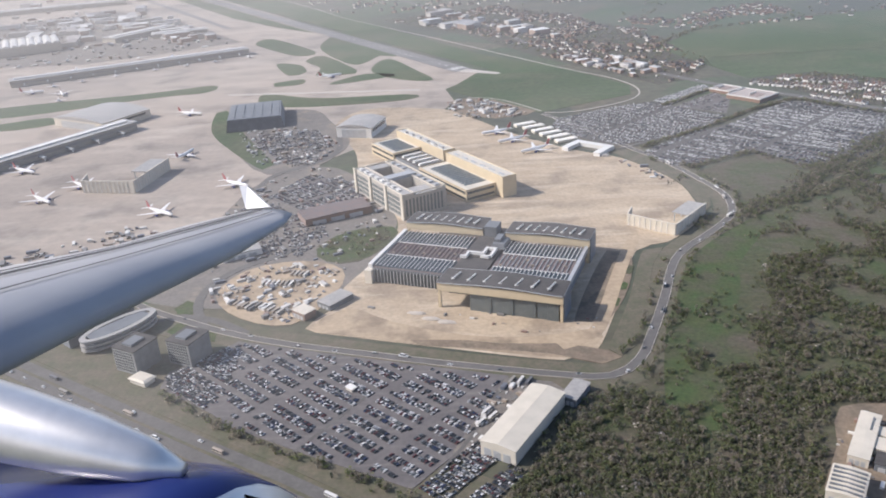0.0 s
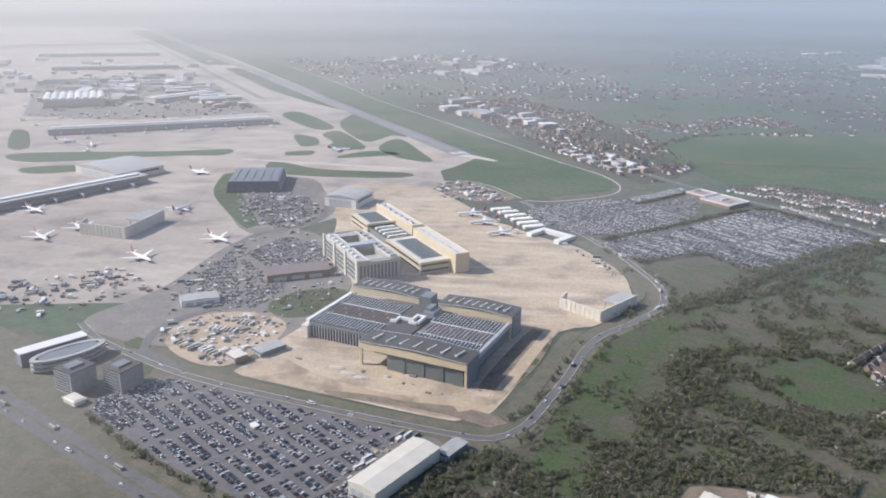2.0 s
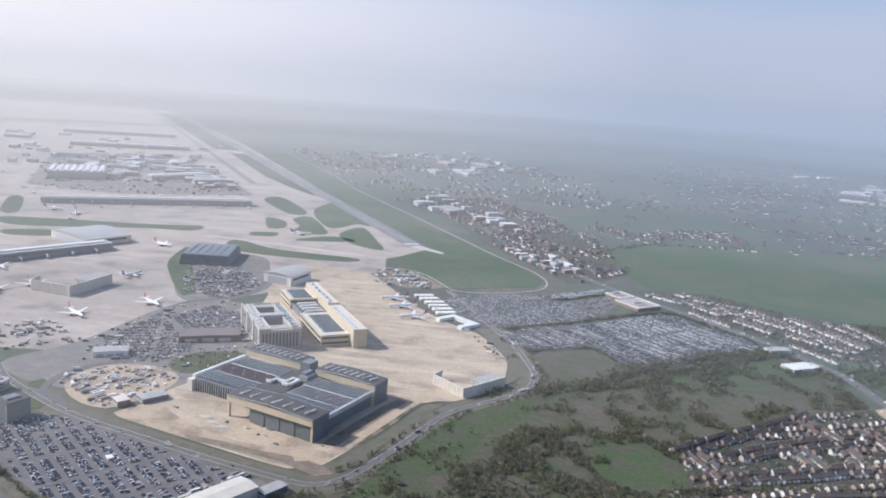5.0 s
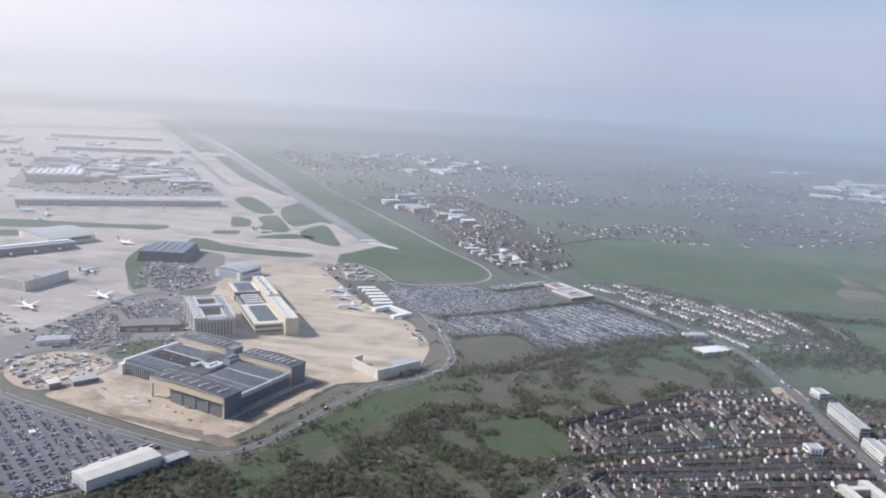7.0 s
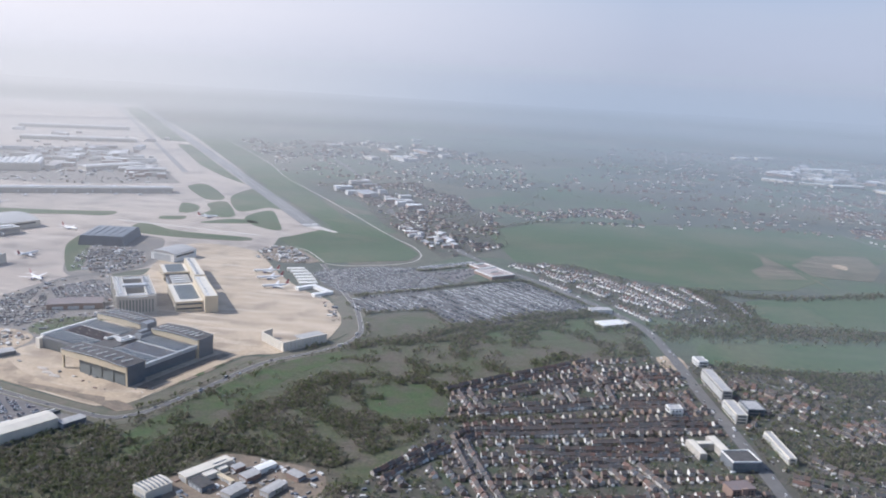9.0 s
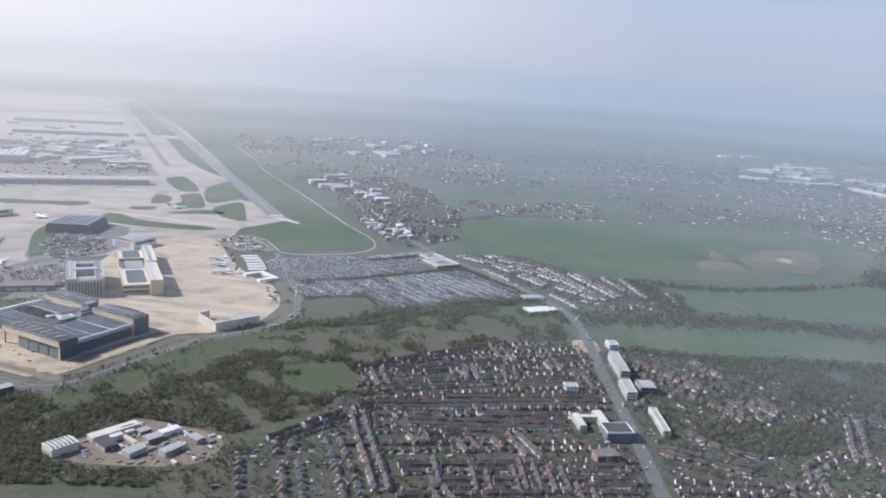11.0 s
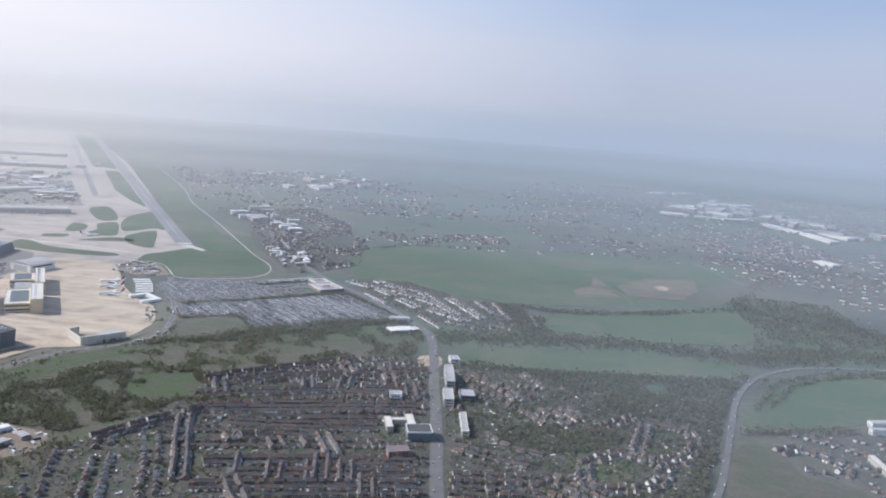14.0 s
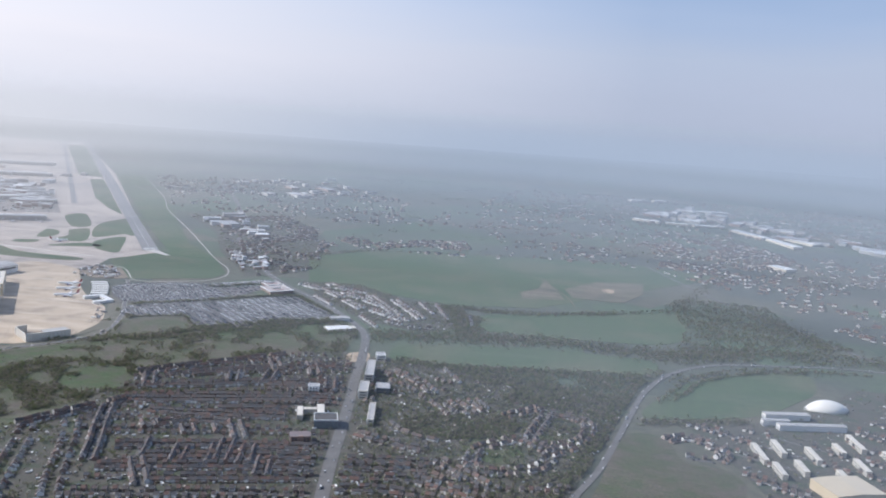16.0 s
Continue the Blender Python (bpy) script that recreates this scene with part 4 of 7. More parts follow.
def shell(t, wx, wy, h, wall, roof, bands=3, parapet=0.5, bays=0):
    part("wall", one_box(-wx, wx, -wy, wy, 0, h), wall, t)
    part("roof", one_box(-wx + 0.35, wx - 0.35, -wy + 0.35, wy - 0.35, h, h + 0.12), roof, t)
    for a in ((-wx, wx, -wy, -wy + 0.35), (-wx, wx, wy - 0.35, wy), (-wx, -wx + 0.35, -wy + 0.35, wy - 0.35), (wx - 0.35, wx, -wy + 0.35, wy - 0.35)):
        part("parapet", one_box(*a, h, h + parapet), wall, t)
    for i in range(bands):
        z = h * (i + 0.35) / bands
        z2 = z + h / bands * 0.4
        part("window_band", one_box(-wx + 0.8, wx - 0.8, -wy - 0.06, -wy, z, z2), M["glass"], t)
        part("window_band", one_box(-wx - 0.06, -wx, -wy + 0.8, wy - 0.8, z, z2), M["glass"], t)
        part("window_band", one_box(wx, wx + 0.06, -wy + 0.8, wy - 0.8, z, z2), M["glass"], t)


tall_s = block("hangar_block", "tall ochre-clad hangar block with flat roof", -61, 0, 0, 9.5, 12, M["yellow"], M["cream"], "hangar", bands=0)
tall_n = block("hangar_block", "tall ochre-clad hangar block behind another", -130, -68, 2.5, 11, 11, M["yellow"], M["cream"], "hangar", bands=0)
for t, w in ((tall_s, 30.5), (tall_n, 31)):
    for i in range(6):
        x = -w + 5 + i * 9.5
        part("roof_vent", one_box(x, x + 5, -2.2, -0.8, 11.1, 12.5), M["steel"], t)
low_s = block("workshop", "low ochre workshop with blue-grey roof glazing", -60, -7, -20, -0.2, 7, M["yellow"], M["cream"], "workshop", bands=2)
for i in range(13):
    x = -20 + i * 3.1
    bm = bmesh.new()
    box(bm, x, x + 1.9, -6, 9, 7.1, 7.7, 0.8)
    part("rooflight", bm, M["skyglass"], low_s)
low_n = block("workshop", "low ochre workshop with white roof monitors", -127, -96, -18.5, 2.2, 7, M["yellow"], M["cream"], "workshop", bands=2)
for i in range(9):
    x = -12 + i * 2.8
    part("rooflight", one_box(x, x + 1.6, -7, 8, 7.1, 7.6, taper=0.85), M["skyglass"], low_n)
dock = block("dock", "lower dark dock with white roof monitors", -95.8, -61.5, -17, 2.2, 4.5, M["slate"], M["darkroof"], "workshop", bands=0)
for i in range(4):
    part("monitor", one_box(-14 + i * 7, -11.6 + i * 7, -7, 8, 4.6, 5.8, taper=0.9), M["white"], dock)
ow, op = (-66 - 7) / 2, (-60 - 33) / 2
office = thing("office_block", "long grey office block round two open courtyards", "office", pose(B0[0] + ow * BX[0] + op * BY[0], B0[1] + ow * BX[1] + op * BY[1], 0.2, 0, 0, BLOCK_TURN))
for x0, x1, y0, y1, h in ((-29.5, 29.5, -13.5, -6.5, 13.5), (-29.5, 29.5, 7, 13.5, 13.0), (-29.5, -22, -6.5, 7, 13.2), (-7, 4, -6.5, 7, 13.5), (17.5, 29.5, -6.5, 7, 12.6)):
    wing_ = part("wing", one_box(x0, x1, y0, y1, 0, h), M["stone"], office)
    part("roof", one_box(x0 + 0.4, x1 - 0.4, y0 + 0.4, y1 - 0.4, h, h + 0.15), M["greyroof"], wing_)
for x0, x1 in ((-22, -7), (4, 17.5)):
    part("courtyard_floor", one_box(x0, x1, -6.5, 7, 0, 4.0), M["darkroof"], office, "dark courtyard roof")
for y0 in (-13.5, -6.9, 7.0, 13.1):
    part("parapet", one_box(-29.5, 29.5, y0, y0 + 0.4, 13.6, 14.3), M["cream"], office)
for x0 in (-29.5, 29.1):
    part("parapet", one_box(x0, x0 + 0.4, -13.1, 13.1, 13.5, 14.2), M["cream"], office)
for i in range(3):
    for j in range(7):
        x = -26 + i * 19 + j * 2.1
        part("window", one_box(x, x + 1.5, -13.62, -13.5, 1.5, 11.6), M["skyglass"], office)
        for k in range(3):
            part("spandrel", one_box(x, x + 1.5, -13.7, -13.62, 3.6 + k * 2.8, 4.2 + k * 2.8), M["cream"], office)
for i in range(4):
    part("stair_core", one_box(-29.2 + i * 19, -26.6 + i * 19, -14.4, -13.5, 0, 14.8), M["cream"], office, "pale stair core")
for i in range(11):
    part("window", one_box(29.5, 29.6, -12 + i * 2.2, -10.8 + i * 2.2, 1.5, 11.0), M["doorpanel"], office)
for i in range(9):
    part("roof_plant", one_box(-26 + i * 6.2, -23.5 + i * 6.2, 8.6, 10.6 + (i % 3) * 0.6, 13.1, 14.2), M["steel"], office)
part("roof_plant", one_box(-3, 3, -8, 9, 13.6, 15.0), M["steel"], office)
for i in range(8):
    part("roof_plant", one_box(-27 + i * 6.5, -24 + i * 6.5, -11.5, -9.8, 13.6, 14.5), M["white"], office)


def vaulted(name, label, x, y, turn, wx, wy, h, rise, wall, roof, category="hangar"):
    """A hall with a shallow curved roof and a big door in its end."""
    t = thing(name, label, category, pose(x, y, 0.2, 0, 0, turn))
    part("wall", one_box(-wx, wx, -wy, wy, 0, h), wall, t)
    n = 10
    rings = []
    for yy in (-wy - 0.3, wy + 0.3):
        rings.append([(-wx - 0.3 + (2 * wx + 0.6) * i / n, yy, h + rise * (1 - (2 * i / n - 1) ** 2)) for i in range(n + 1)] + [(wx + 0.3, yy, h - 0.2), (-wx - 0.3, yy, h - 0.2)])
    part("roof", loft(rings), roof, t)
    part("door", one_box(-wx * 0.7, wx * 0.7, -wy - 0.12, -wy, 0, h * 0.8), M["steel"], t)
    part("window_band", one_box(wx, wx + 0.08, -wy * 0.8, wy * 0.8, h * 0.55, h * 0.8), M["glass"], t)
    return t


x, y = uv(-208, 244)
vaulted("white_hangar", "white hangar with a shallow pitched roof", x, y, -17, 13.5, 15, 7.5, 2.2, M["white"], M["greyroof"])
vaulted("hangar_hall", "pale aircraft hangar with a rounded roof", -262, 744, -30, 30, 24, 7, 3.0, M["cream"], M["greyroof"])
# engine test enclosure and its twin
for ex, ey, et, sc, lab in ((139, 470, 0, 1.0, "open cream noise-shielding pen on the apron"), (-180, 584, 30, 1.35, "large cream noise-shielding pen among parked airliners")):
    pen = thing("blast_pen", lab, "blast pen", pose(ex, ey, 0.2, 0, 0, et))
    for a, b in (((-20, 5), (-24, -4)), ((-24, -4), (-4, -21)), ((-4, -21), (18, 5))):
        d = Vector(b) - Vector(a)
        L, ang = d.length * sc, math.degrees(math.atan2(d[1], d[0]))
        w = part("screen", one_box(0, L, -0.35, 0.35, 0, 6.0 * sc, taper=1.0), M["cream"], pen)
        w.matrix_basis = pose(a[0] * sc, a[1] * sc, 0, 0, 0, ang)
        for k in range(int(L / 3)):
            f = part("fin", one_box(k * 3 + 1, k * 3 + 1.2, -0.6, -0.35, 0, 5.8 * sc), M["white"], pen)
            f.matrix_basis = w.matrix_basis.copy()
    rf = part("canopy", one_box(14 * sc, 33 * sc, 0.6 * sc, 9 * sc, 5.4 * sc, 5.8 * sc), M["greyroof"], pen)
    rf.matrix_basis = pose(-4 * sc, -21 * sc, 0, 0, 0, 49.8)
    for px_ in (16, 24, 32):
        leg = part("canopy_post", one_box(px_ * sc, (px_ + 0.5) * sc, 8.2 * sc, 8.7 * sc, 0, 5.4 * sc), M["steel"], pen)
        leg.matrix_basis = rf.matrix_basis.copy()

# ---- sheds, hotel, terminals ----


def long_shed(label, x, y, turn, wx, wy, h, wall, roof, rise=1.0, category="warehouse"):
    t = thing("warehouse", label, category, pose(x, y, 0.2, 0, 0, turn))
    part("wall", one_box(-wx, wx, -wy, wy, 0, h), wall, t)
    part("roof", loft([[(-wx - 0.2, yy, h), (-wx - 0.2, yy, h + 0.15), (0, yy, h + rise), (wx + 0.2, yy, h + 0.15), (wx + 0.2, yy, h)] for yy in (-wy - 0.2, wy + 0.2)]), roof, t)
    n = max(3, int(wy / 2))
    for i in range(n):
        yy = -wy + (i + 0.5) * 2 * wy / n
        part("roof_seam", one_box(-wx, wx, yy - 0.07, yy + 0.07, h + 0.1, h + 0.25), roof, t)
    for i in range(3):
        part("door", one_box(-wx * 0.8 + i * wx * 0.55, -wx * 0.4 + i * wx * 0.55, -wy - 0.08, -wy, 0, h * 0.6), M["steel"], t)
    return t


long_shed("long cream cargo shed with a pale ribbed roof", 48, 299, -32, 6.2, 18, 5.2, M["cream"], M["cream"])
long_shed("small grey flat-roofed shed", 67, 316, -32, 3, 6, 3, M["slate"], M["greyroof"], 0.3, "shed")
long_shed("low pale depot shed", -81, 453, 28, 10, 5, 3, M["white"], M["greyroof"], 0.5, "shed")
# a brown-topped parking deck, simplified to the shape of a shed
long_shed("long brick parking deck with a rusty brown flat top", -39, 501, 25, 19, 8, 4, M["brick"], M["redroof"], 0.5, "workshop")
long_shed("cream works shed beside the depot", -38, 385, -40, 4, 3.2, 3.2, M["brick"], M["cream"], 0.3, "shed")
long_shed("grey lean-to sheds on the apron edge", -26, 396, -40, 4, 7, 2.5, M["slate"], M["greyroof"], 0.3, "shed")
long_shed("pale roadside building with flat roof", 350, 608, 20, 9, 4, 3, M["white"], M["greyroof"], 0.3, "building")
hall_ = long_shed("cream industrial hall with dark rooflight strips", 136, 262, -32, 4.8, 6.5, 4, M["cream"], M["cream"], 0.8, "industrial hall")
for k in range(6):
    part("rooflight_strip", one_box(-4.4, 4.4, -5.6 + k * 2.0, -5.1 + k * 2.0, 4.3, 4.95), M["slate"], hall_)
works = long_shed("long cream works hall with a low pale roof", 151, 284, -33, 2.9, 12.5, 3.0, M["cream"], M["cream"], 0.3, "industrial hall")
part("annexe", one_box(3.1, 7.2, -5, 1.5, 0, 2.6), M["cream"], works)
part("annexe", one_box(3.1, 6.0, 3, 8, 0, 2.3), M["cream"], works)
part("roof_slot", one_box(0.8, 1.3, 3, 10, 3.1, 3.5), M["slate"], works)
long_shed("dark-roofed works shed beside a cream hall", 154, 271, -33, 5.2, 3.2, 2.6, M["slate"], M["darkroof"], 0.3, "industrial hall")
long_shed("brown-roofed workshop behind trees", 164, 289, -33, 2.2, 2.8, 2.2, M["brick"], M["greyroof"], 0.4, "workshop")
long_shed("narrow yellow-roofed canopy in a works yard", 162, 278.5, -30, 5.4, 0.9, 1.8, M["cream"], M["yellow"], 0.2, "canopy")
long_shed("brown-roofed workshop in a works yard", 172, 283, -33, 3.0, 4, 2.4, M["brick"], M["greyroof"], 0.4, "workshop")
long_shed("white ribbed shed in a works yard", 176, 292, -33, 2.2, 5, 2.4, M["white"], M["white"], 0.4, "industrial hall")
long_shed("small brick works building", 192, 288, 60, 2.4, 4, 2.2, M["brick"], M["greyroof"], 0.4, "industrial hall")
long_shed("grey works shed among trees", 186, 274, -25, 2.6, 6, 2.4, M["stone"], M["greyroof"], 0.4, "industrial hall")
long_shed("grey works shed among trees", 170, 268, -25, 3.0, 5, 2.6, M["stone"], M["greyroof"], 0.4, "industrial hall")
gh = thing("cargo_building", "big slate-grey cargo building with a sloped front", "building", pose(-128, 716, 0.2, 0, 0, 10))
part("wall", one_box(-22, 22, -28, 28, 0, 9, taper=0.92), M["slate"], gh)
part("roof", one_box(-19, 19, -25, 25, 9, 9.3), M["slate"], gh)
for i in range(5):
    part("roof_vent", one_box(-16 + i * 7, -15.2 + i * 7, -20, 18, 9.3, 9.7), M["slate"], gh)

for hx, hy, ht, s in ((-97.5, 351.5, -27, 1.0), (-78, 355, -25, 0.98)):
    hotel = thing("hotel", "grey slab hotel with rows of small windows", "hotel", pose(hx, hy, 0.2, 0, 0, ht), "hotel slabs")
    wx, wy, h = 5.6 * s, 6.2 * s, 10 * s
    part("wall", one_box(-wx, wx, -wy, wy, 0, h), M["hotelwall"], hotel)
    part("roof", one_box(-wx - 0.2, wx + 0.2, -wy - 0.2, wy + 0.2, h, h + 0.4), M["darkroof"], hotel)
    part("plant_room", one_box(-wx * 0.5, wx * 0.4, -wy * 0.6, wy * 0.5, h + 0.4, h + 1.3), M["slate"], hotel)
    for f in range(7):
        for k in range(9):
            z = 1 + f * (h - 1.2) / 7
            x0 = -wx + 0.5 + k * (2 * wx - 1) / 9
            part("window", one_box(x0, x0 + 0.7, -wy - 0.05, -wy, z, z + 0.75), M["glass"], hotel)
            if k < 5:
                y0 = -wy + 0.6 + k * (2 * wy - 1) / 5
                part("window", one_box(-wx - 0.05, -wx, y0, y0 + 0.9, z, z + 0.75), M["glass"], hotel)
pav = thing("pavilion", "low beige pavilion roof beside the hotel", "pavilion", pose(-92, 339, 0.2, 0, 0, -30))
part("wall", one_box(-4, 4, -2.5, 2.5, 0, 2), M["cream"], pav)
part("roof", one_box(-4.6, 4.6, -3.1, 3.1, 2, 2.6, taper=0.75), M["cream"], pav)
deck = thing("parking_deck", "multi-storey car park with an oval ramp and white roof", "parking deck", pose(-118, 379, 0.2, 0, 0, 50))


def oval(a, b, z):
    return [(a * math.cos(k), -6 + b * math.sin(k), z) for k in np.linspace(0, 2 * math.pi, 41)[:-1]]


for i in range(3):
    z = 0.8 + i * 2.0
    bm = bmesh.new()
    rings = [[bm.verts.new(p) for p in oval(a, b, zz)] for a, b, zz in ((17, 7, z), (17, 7, z + 0.9), (14.5, 4.8, z + 0.9), (14.5, 4.8, z))]
    for k in range(4):
        for j in range(40):
            bm.faces.new((rings[k][j], rings[k][(j + 1) % 40], rings[(k + 1) % 4][(j + 1) % 40], rings[(k + 1) % 4][j]))
    bmesh.ops.recalc_face_normals(bm, faces=bm.faces)
    part("ramp", bm, M["greyroof"], deck)
part("core", one_box(-13, 13, -10, -2, 0, 5.5), M["slate"], deck)
part("hall", one_box(-18, 12, 2, 8, 0, 6.5), M["slate"], deck)
part("roof", one_box(-18.5, 12.5, 1.6, 8.4, 6.5, 7.0), M["white"], deck, "long white flat roof")


def terminal_pier(label, x, y, turn, length, depth, h):
    t = thing("terminal_pier", label, "terminal", pose(x, y, 0.2, 0, 0, turn))
    part("wall", one_box(-length / 2, length / 2, -depth / 2, depth / 2, 0, h), M["stone"], t)
    part("window_band", one_box(-length / 2 + 1, length / 2 - 1, -depth / 2 - 0.1, -depth / 2, h * 0.5, h * 0.8), M["greyroof"], t)
    part("roof", one_box(-length / 2 - 1, length / 2 + 1, -depth / 2 - 1, depth / 2 + 1, h, h + 0.7), M["greyroof"], t)
    part("roof_ridge", one_box(-length / 2 + 4, length / 2 - 4, -depth / 6, depth / 6, h + 0.7, h + 1.8), M["white"], t)
    for i in range(int(length / 22)):
        xx = -length / 2 + 12 + i * 22
        part("jet_bridge", one_box(xx, xx + 1.4, -depth / 2 - 9, -depth / 2 - 0.1, 2.0, 3.4), M["steel"], t)
        part("jet_bridge_leg", one_box(xx + 0.4, xx + 1.0, -depth / 2 - 8, -depth / 2 - 7.2, 0, 2.0), M["steel"], t)


def turn_of(a, b):
    return math.degrees(math.atan2(b[1] - a[1], b[0] - a[0]))


def middle(a, b):
    return ((a[0] + b[0]) / 2, (a[1] + b[1]) / 2)


for a, b, depth, h, lab in (
    ((-422, 912), (-203, 1022), 18, 6, "long terminal pier with jet bridges"),
    ((-345, 545), (-229, 716), 16, 6, "long low terminal pier with a pale roof"),
):
    d = math.hypot(b[0] - a[0], b[1] - a[1])
    terminal_pier(lab, *middle(a, b), turn_of(a, b), d, depth, h)
hall = thing("terminal_hall", "wide white terminal hall with a ridged roof", "terminal", pose(-507, 1132, 0.2, 0, 0, 27))
part("wall", one_box(-38, 38, -34, 34, 0, 11), M["stone"], hall)
for i in range(8):
    for k in range(4):
        x, yy = -37.5 + i * 9.5, -33 + k * 17
        part("roof_vault", loft([[(x, y_, 11), (x + 1.5, y_, 12.6), (x + 4.3, y_, 13.4), (x + 7, y_, 12.6), (x + 8.5, y_, 11)] for y_ in (yy, yy + 15)]), M["white"], hall)
terminal_pier("far satellite terminal building", -386, 1200, 57, 100, 26, 6)
terminal_pier("far satellite terminal building", -650, 1560, 20, 220, 30, 6)
terminal_pier("far satellite terminal building", -800, 1800, 20, 240, 30, 6)
terminal_pier("long pale terminal building", -330, 1190, 20, 70, 22, 5)
gy = thing("retail_hall", "low brick retail hall with white roof edges", "building", pose(258, 703, 0.2, 0, 0, 40))
for a, b, c, d, z in ((-13, 13, -14, 14, 2.6), (-4, 14, 17, 35, 2.4)):
    blk = part("wall", one_box(a, b, c, d, 0, z), M["brick"], gy)
    part("roof", one_box(a + 0.5, b - 0.5, c + 0.5, d - 0.5, z, z + 0.2), M["pinkroof"], blk, "pale pinkish flat roof")
    for e, f, g, h_ in ((a - 0.2, b + 0.2, c - 0.2, c + 0.5), (a - 0.2, b + 0.2, d - 0.5, d + 0.2), (a - 0.2, a + 0.5, c + 0.5, d - 0.5), (b - 0.5, b + 0.2, c + 0.5, d - 0.5)):
        part("parapet", one_box(e, f, g, h_, z, z + 0.7), M["white"], blk, "white parapet")
    m_ = (a + b) / 2
    part("lightwell", one_box(m_ - 6, m_ + 5, c + 6, c + 13, z + 0.2, z + 0.5), M["brick"], blk)
    part("lightwell_screen", one_box(m_ - 5, m_ + 4, c + 13, c + 13.5, z + 0.2, z + 1.6), M["white"], blk)
low = thing("flat_roofed_shed", "low pale flat-roofed shed by the river", "shed", pose(356, 575, 0.15, 0, 0, 30))
part("wall", one_box(-11, 11, -6, 6, 0, 1.9), M["cream"], low)
part("roof", one_box(-11.3, 11.3, -6.3, 6.3, 1.9, 2.2), M["white"], low)
part("annexe", one_box(11.3, 17, -3, 6, 0, 1.5), M["cream"], low)
twr = thing("apartment_block", "brick block of flats beside the main road", "flats", pose(395, 318, 0.15, 0, 0, 20))
part("wall", one_box(-6, 6, -4, 4, 0, 5.0), M["brick"], twr)
part("roof", one_box(-6.2, 6.2, -4.2, 4.2, 5.0, 5.3), M["redroof"], twr)
part("stair_tower", one_box(-1.5, 1.5, -5.2, -4, 0, 6), M["brick"], twr)
for k in range(3):
    for a in (-5.2, -3.4, 2.0, 3.8):
        part("window", one_box(a, a + 1.2, -4.06, -4, 0.5 + k * 1.45, 1.3 + k * 1.45), M["glass"], twr)
booth = thing("kiosk", "small cream kiosk in the middle of the car park", "kiosk", pose(-12, 327, 0.25, 0, 0, -43))
part("wall", one_box(-1.6, 1.6, -1.1, 1.1, 0, 1.1), M["cream"], booth)
part("roof", one_box(-1.9, 1.9, -1.4, 1.4, 1.1, 1.3), M["white"], booth)
slab = None
for x, y, w in ((679, 377, 14), (694, 389.5, 11.5), (714, 383, 11), (684.5, 352, 9.5), (751, 413, 13), (735, 398, 8), (700, 360, 9), (722, 352, 8), (740, 372, 10), (765, 392, 9)):
    m = pose(x, y, 0.15, 0, 0, -87) @ Matrix.Diagonal((w / 12, 1, 1, 1))
    if slab is None:
        slab = thing("apartment_block", "cream slab of flats with grey flat roof on an estate", "flats", m, "white slabs on the estate")
        part("wall", one_box(-12, 12, -1.7, 1.7, 0, 3.6), M["cream"], slab)
        part("roof", one_box(-12.1, 12.1, -1.8, 1.8, 3.6, 3.8), M["cream"], slab)
        for k in range(2):
            part("window_band", one_box(-11.4, 11.4, -1.75, -1.7, 0.7 + k * 1.6, 1.3 + k * 1.6), M["skyglass"], slab)
    else:
        ob = copy_thing(slab, m)
        ob.matrix_basis = m

# white marquees by the apron
ROW = ((80, 660), (85.5, 652), (91, 643), (95.5, 634), (100, 625), (104, 616))
marquee = None
for x, y in ROW:
    m = pose(x, y, 0.2, 0, 0, 24)
    if marquee is None:
        marquee = thing("marquee", "long white flat-topped storage marquee in a row", "tent", m, "storage marquees")
        part("side", one_box(-8, 8, -2.4, 2.4, 0, 1.5), M["cream"], marquee)
        for j in range(4):
            part("canopy", one_box(-8.1 + j * 4.05, -4.15 + j * 4.05, -2.7, 2.7, 1.5, 2.1, taper=0.8), M["tent"], marquee)
    else:
        copy_thing(marquee, m)
ushape = thing("depot_building", "low white U-shaped building at the apron edge", "building", pose(115, 594, 0.2, 0, 0, -40))
for a in ((-14, 14, 5, 9.5), (-14, -9.5, -9, 5), (9.5, 14, -9, 5)):
    w_ = part("wing", one_box(*a, 0, 2.2), M["white"], ushape)
    part("roof", one_box(a[0] - 0.2, a[1] + 0.2, a[2] - 0.2, a[3] + 0.2, 2.2, 2.5, taper=0.97), M["white"], w_)
tent = thing("sports_dome", "white air-supported sports dome", "dome", pose(757, 487, 0.18, 0, 0, 12))
rings = []
for i in range(11):
    x = -17 + 34 * i / 10
    w = max(0.15, math.sin(math.pi * min(max(i / 10, 0.02), 0.98)) ** 0.6)
    rings.append([(x, 10 * w * math.cos(a), 7.5 * w * math.sin(a)) for a in np.linspace(0, math.pi, 13)])
smooth(part("membrane", loft(rings), M["tent"], tent))
part("door", one_box(-17.6, -16, -1, 1, 0, 1.6), M["steel"], tent)
for x, y, w, d in ((718, 456, 17, 3), (730, 437, 25, 2.5), (706, 440, 10, 2)):
    long_shed("long white school block by the sports field", x, y, 12 - 90, d, w, 4, M["white"], M["greyroof"], 0.5, "school")
long_shed("large sandy-yellow flat-roofed hall", 716, 330, 20, 16, 12, 6, M["yellow"], M["yellow"], 1.0, "hall")

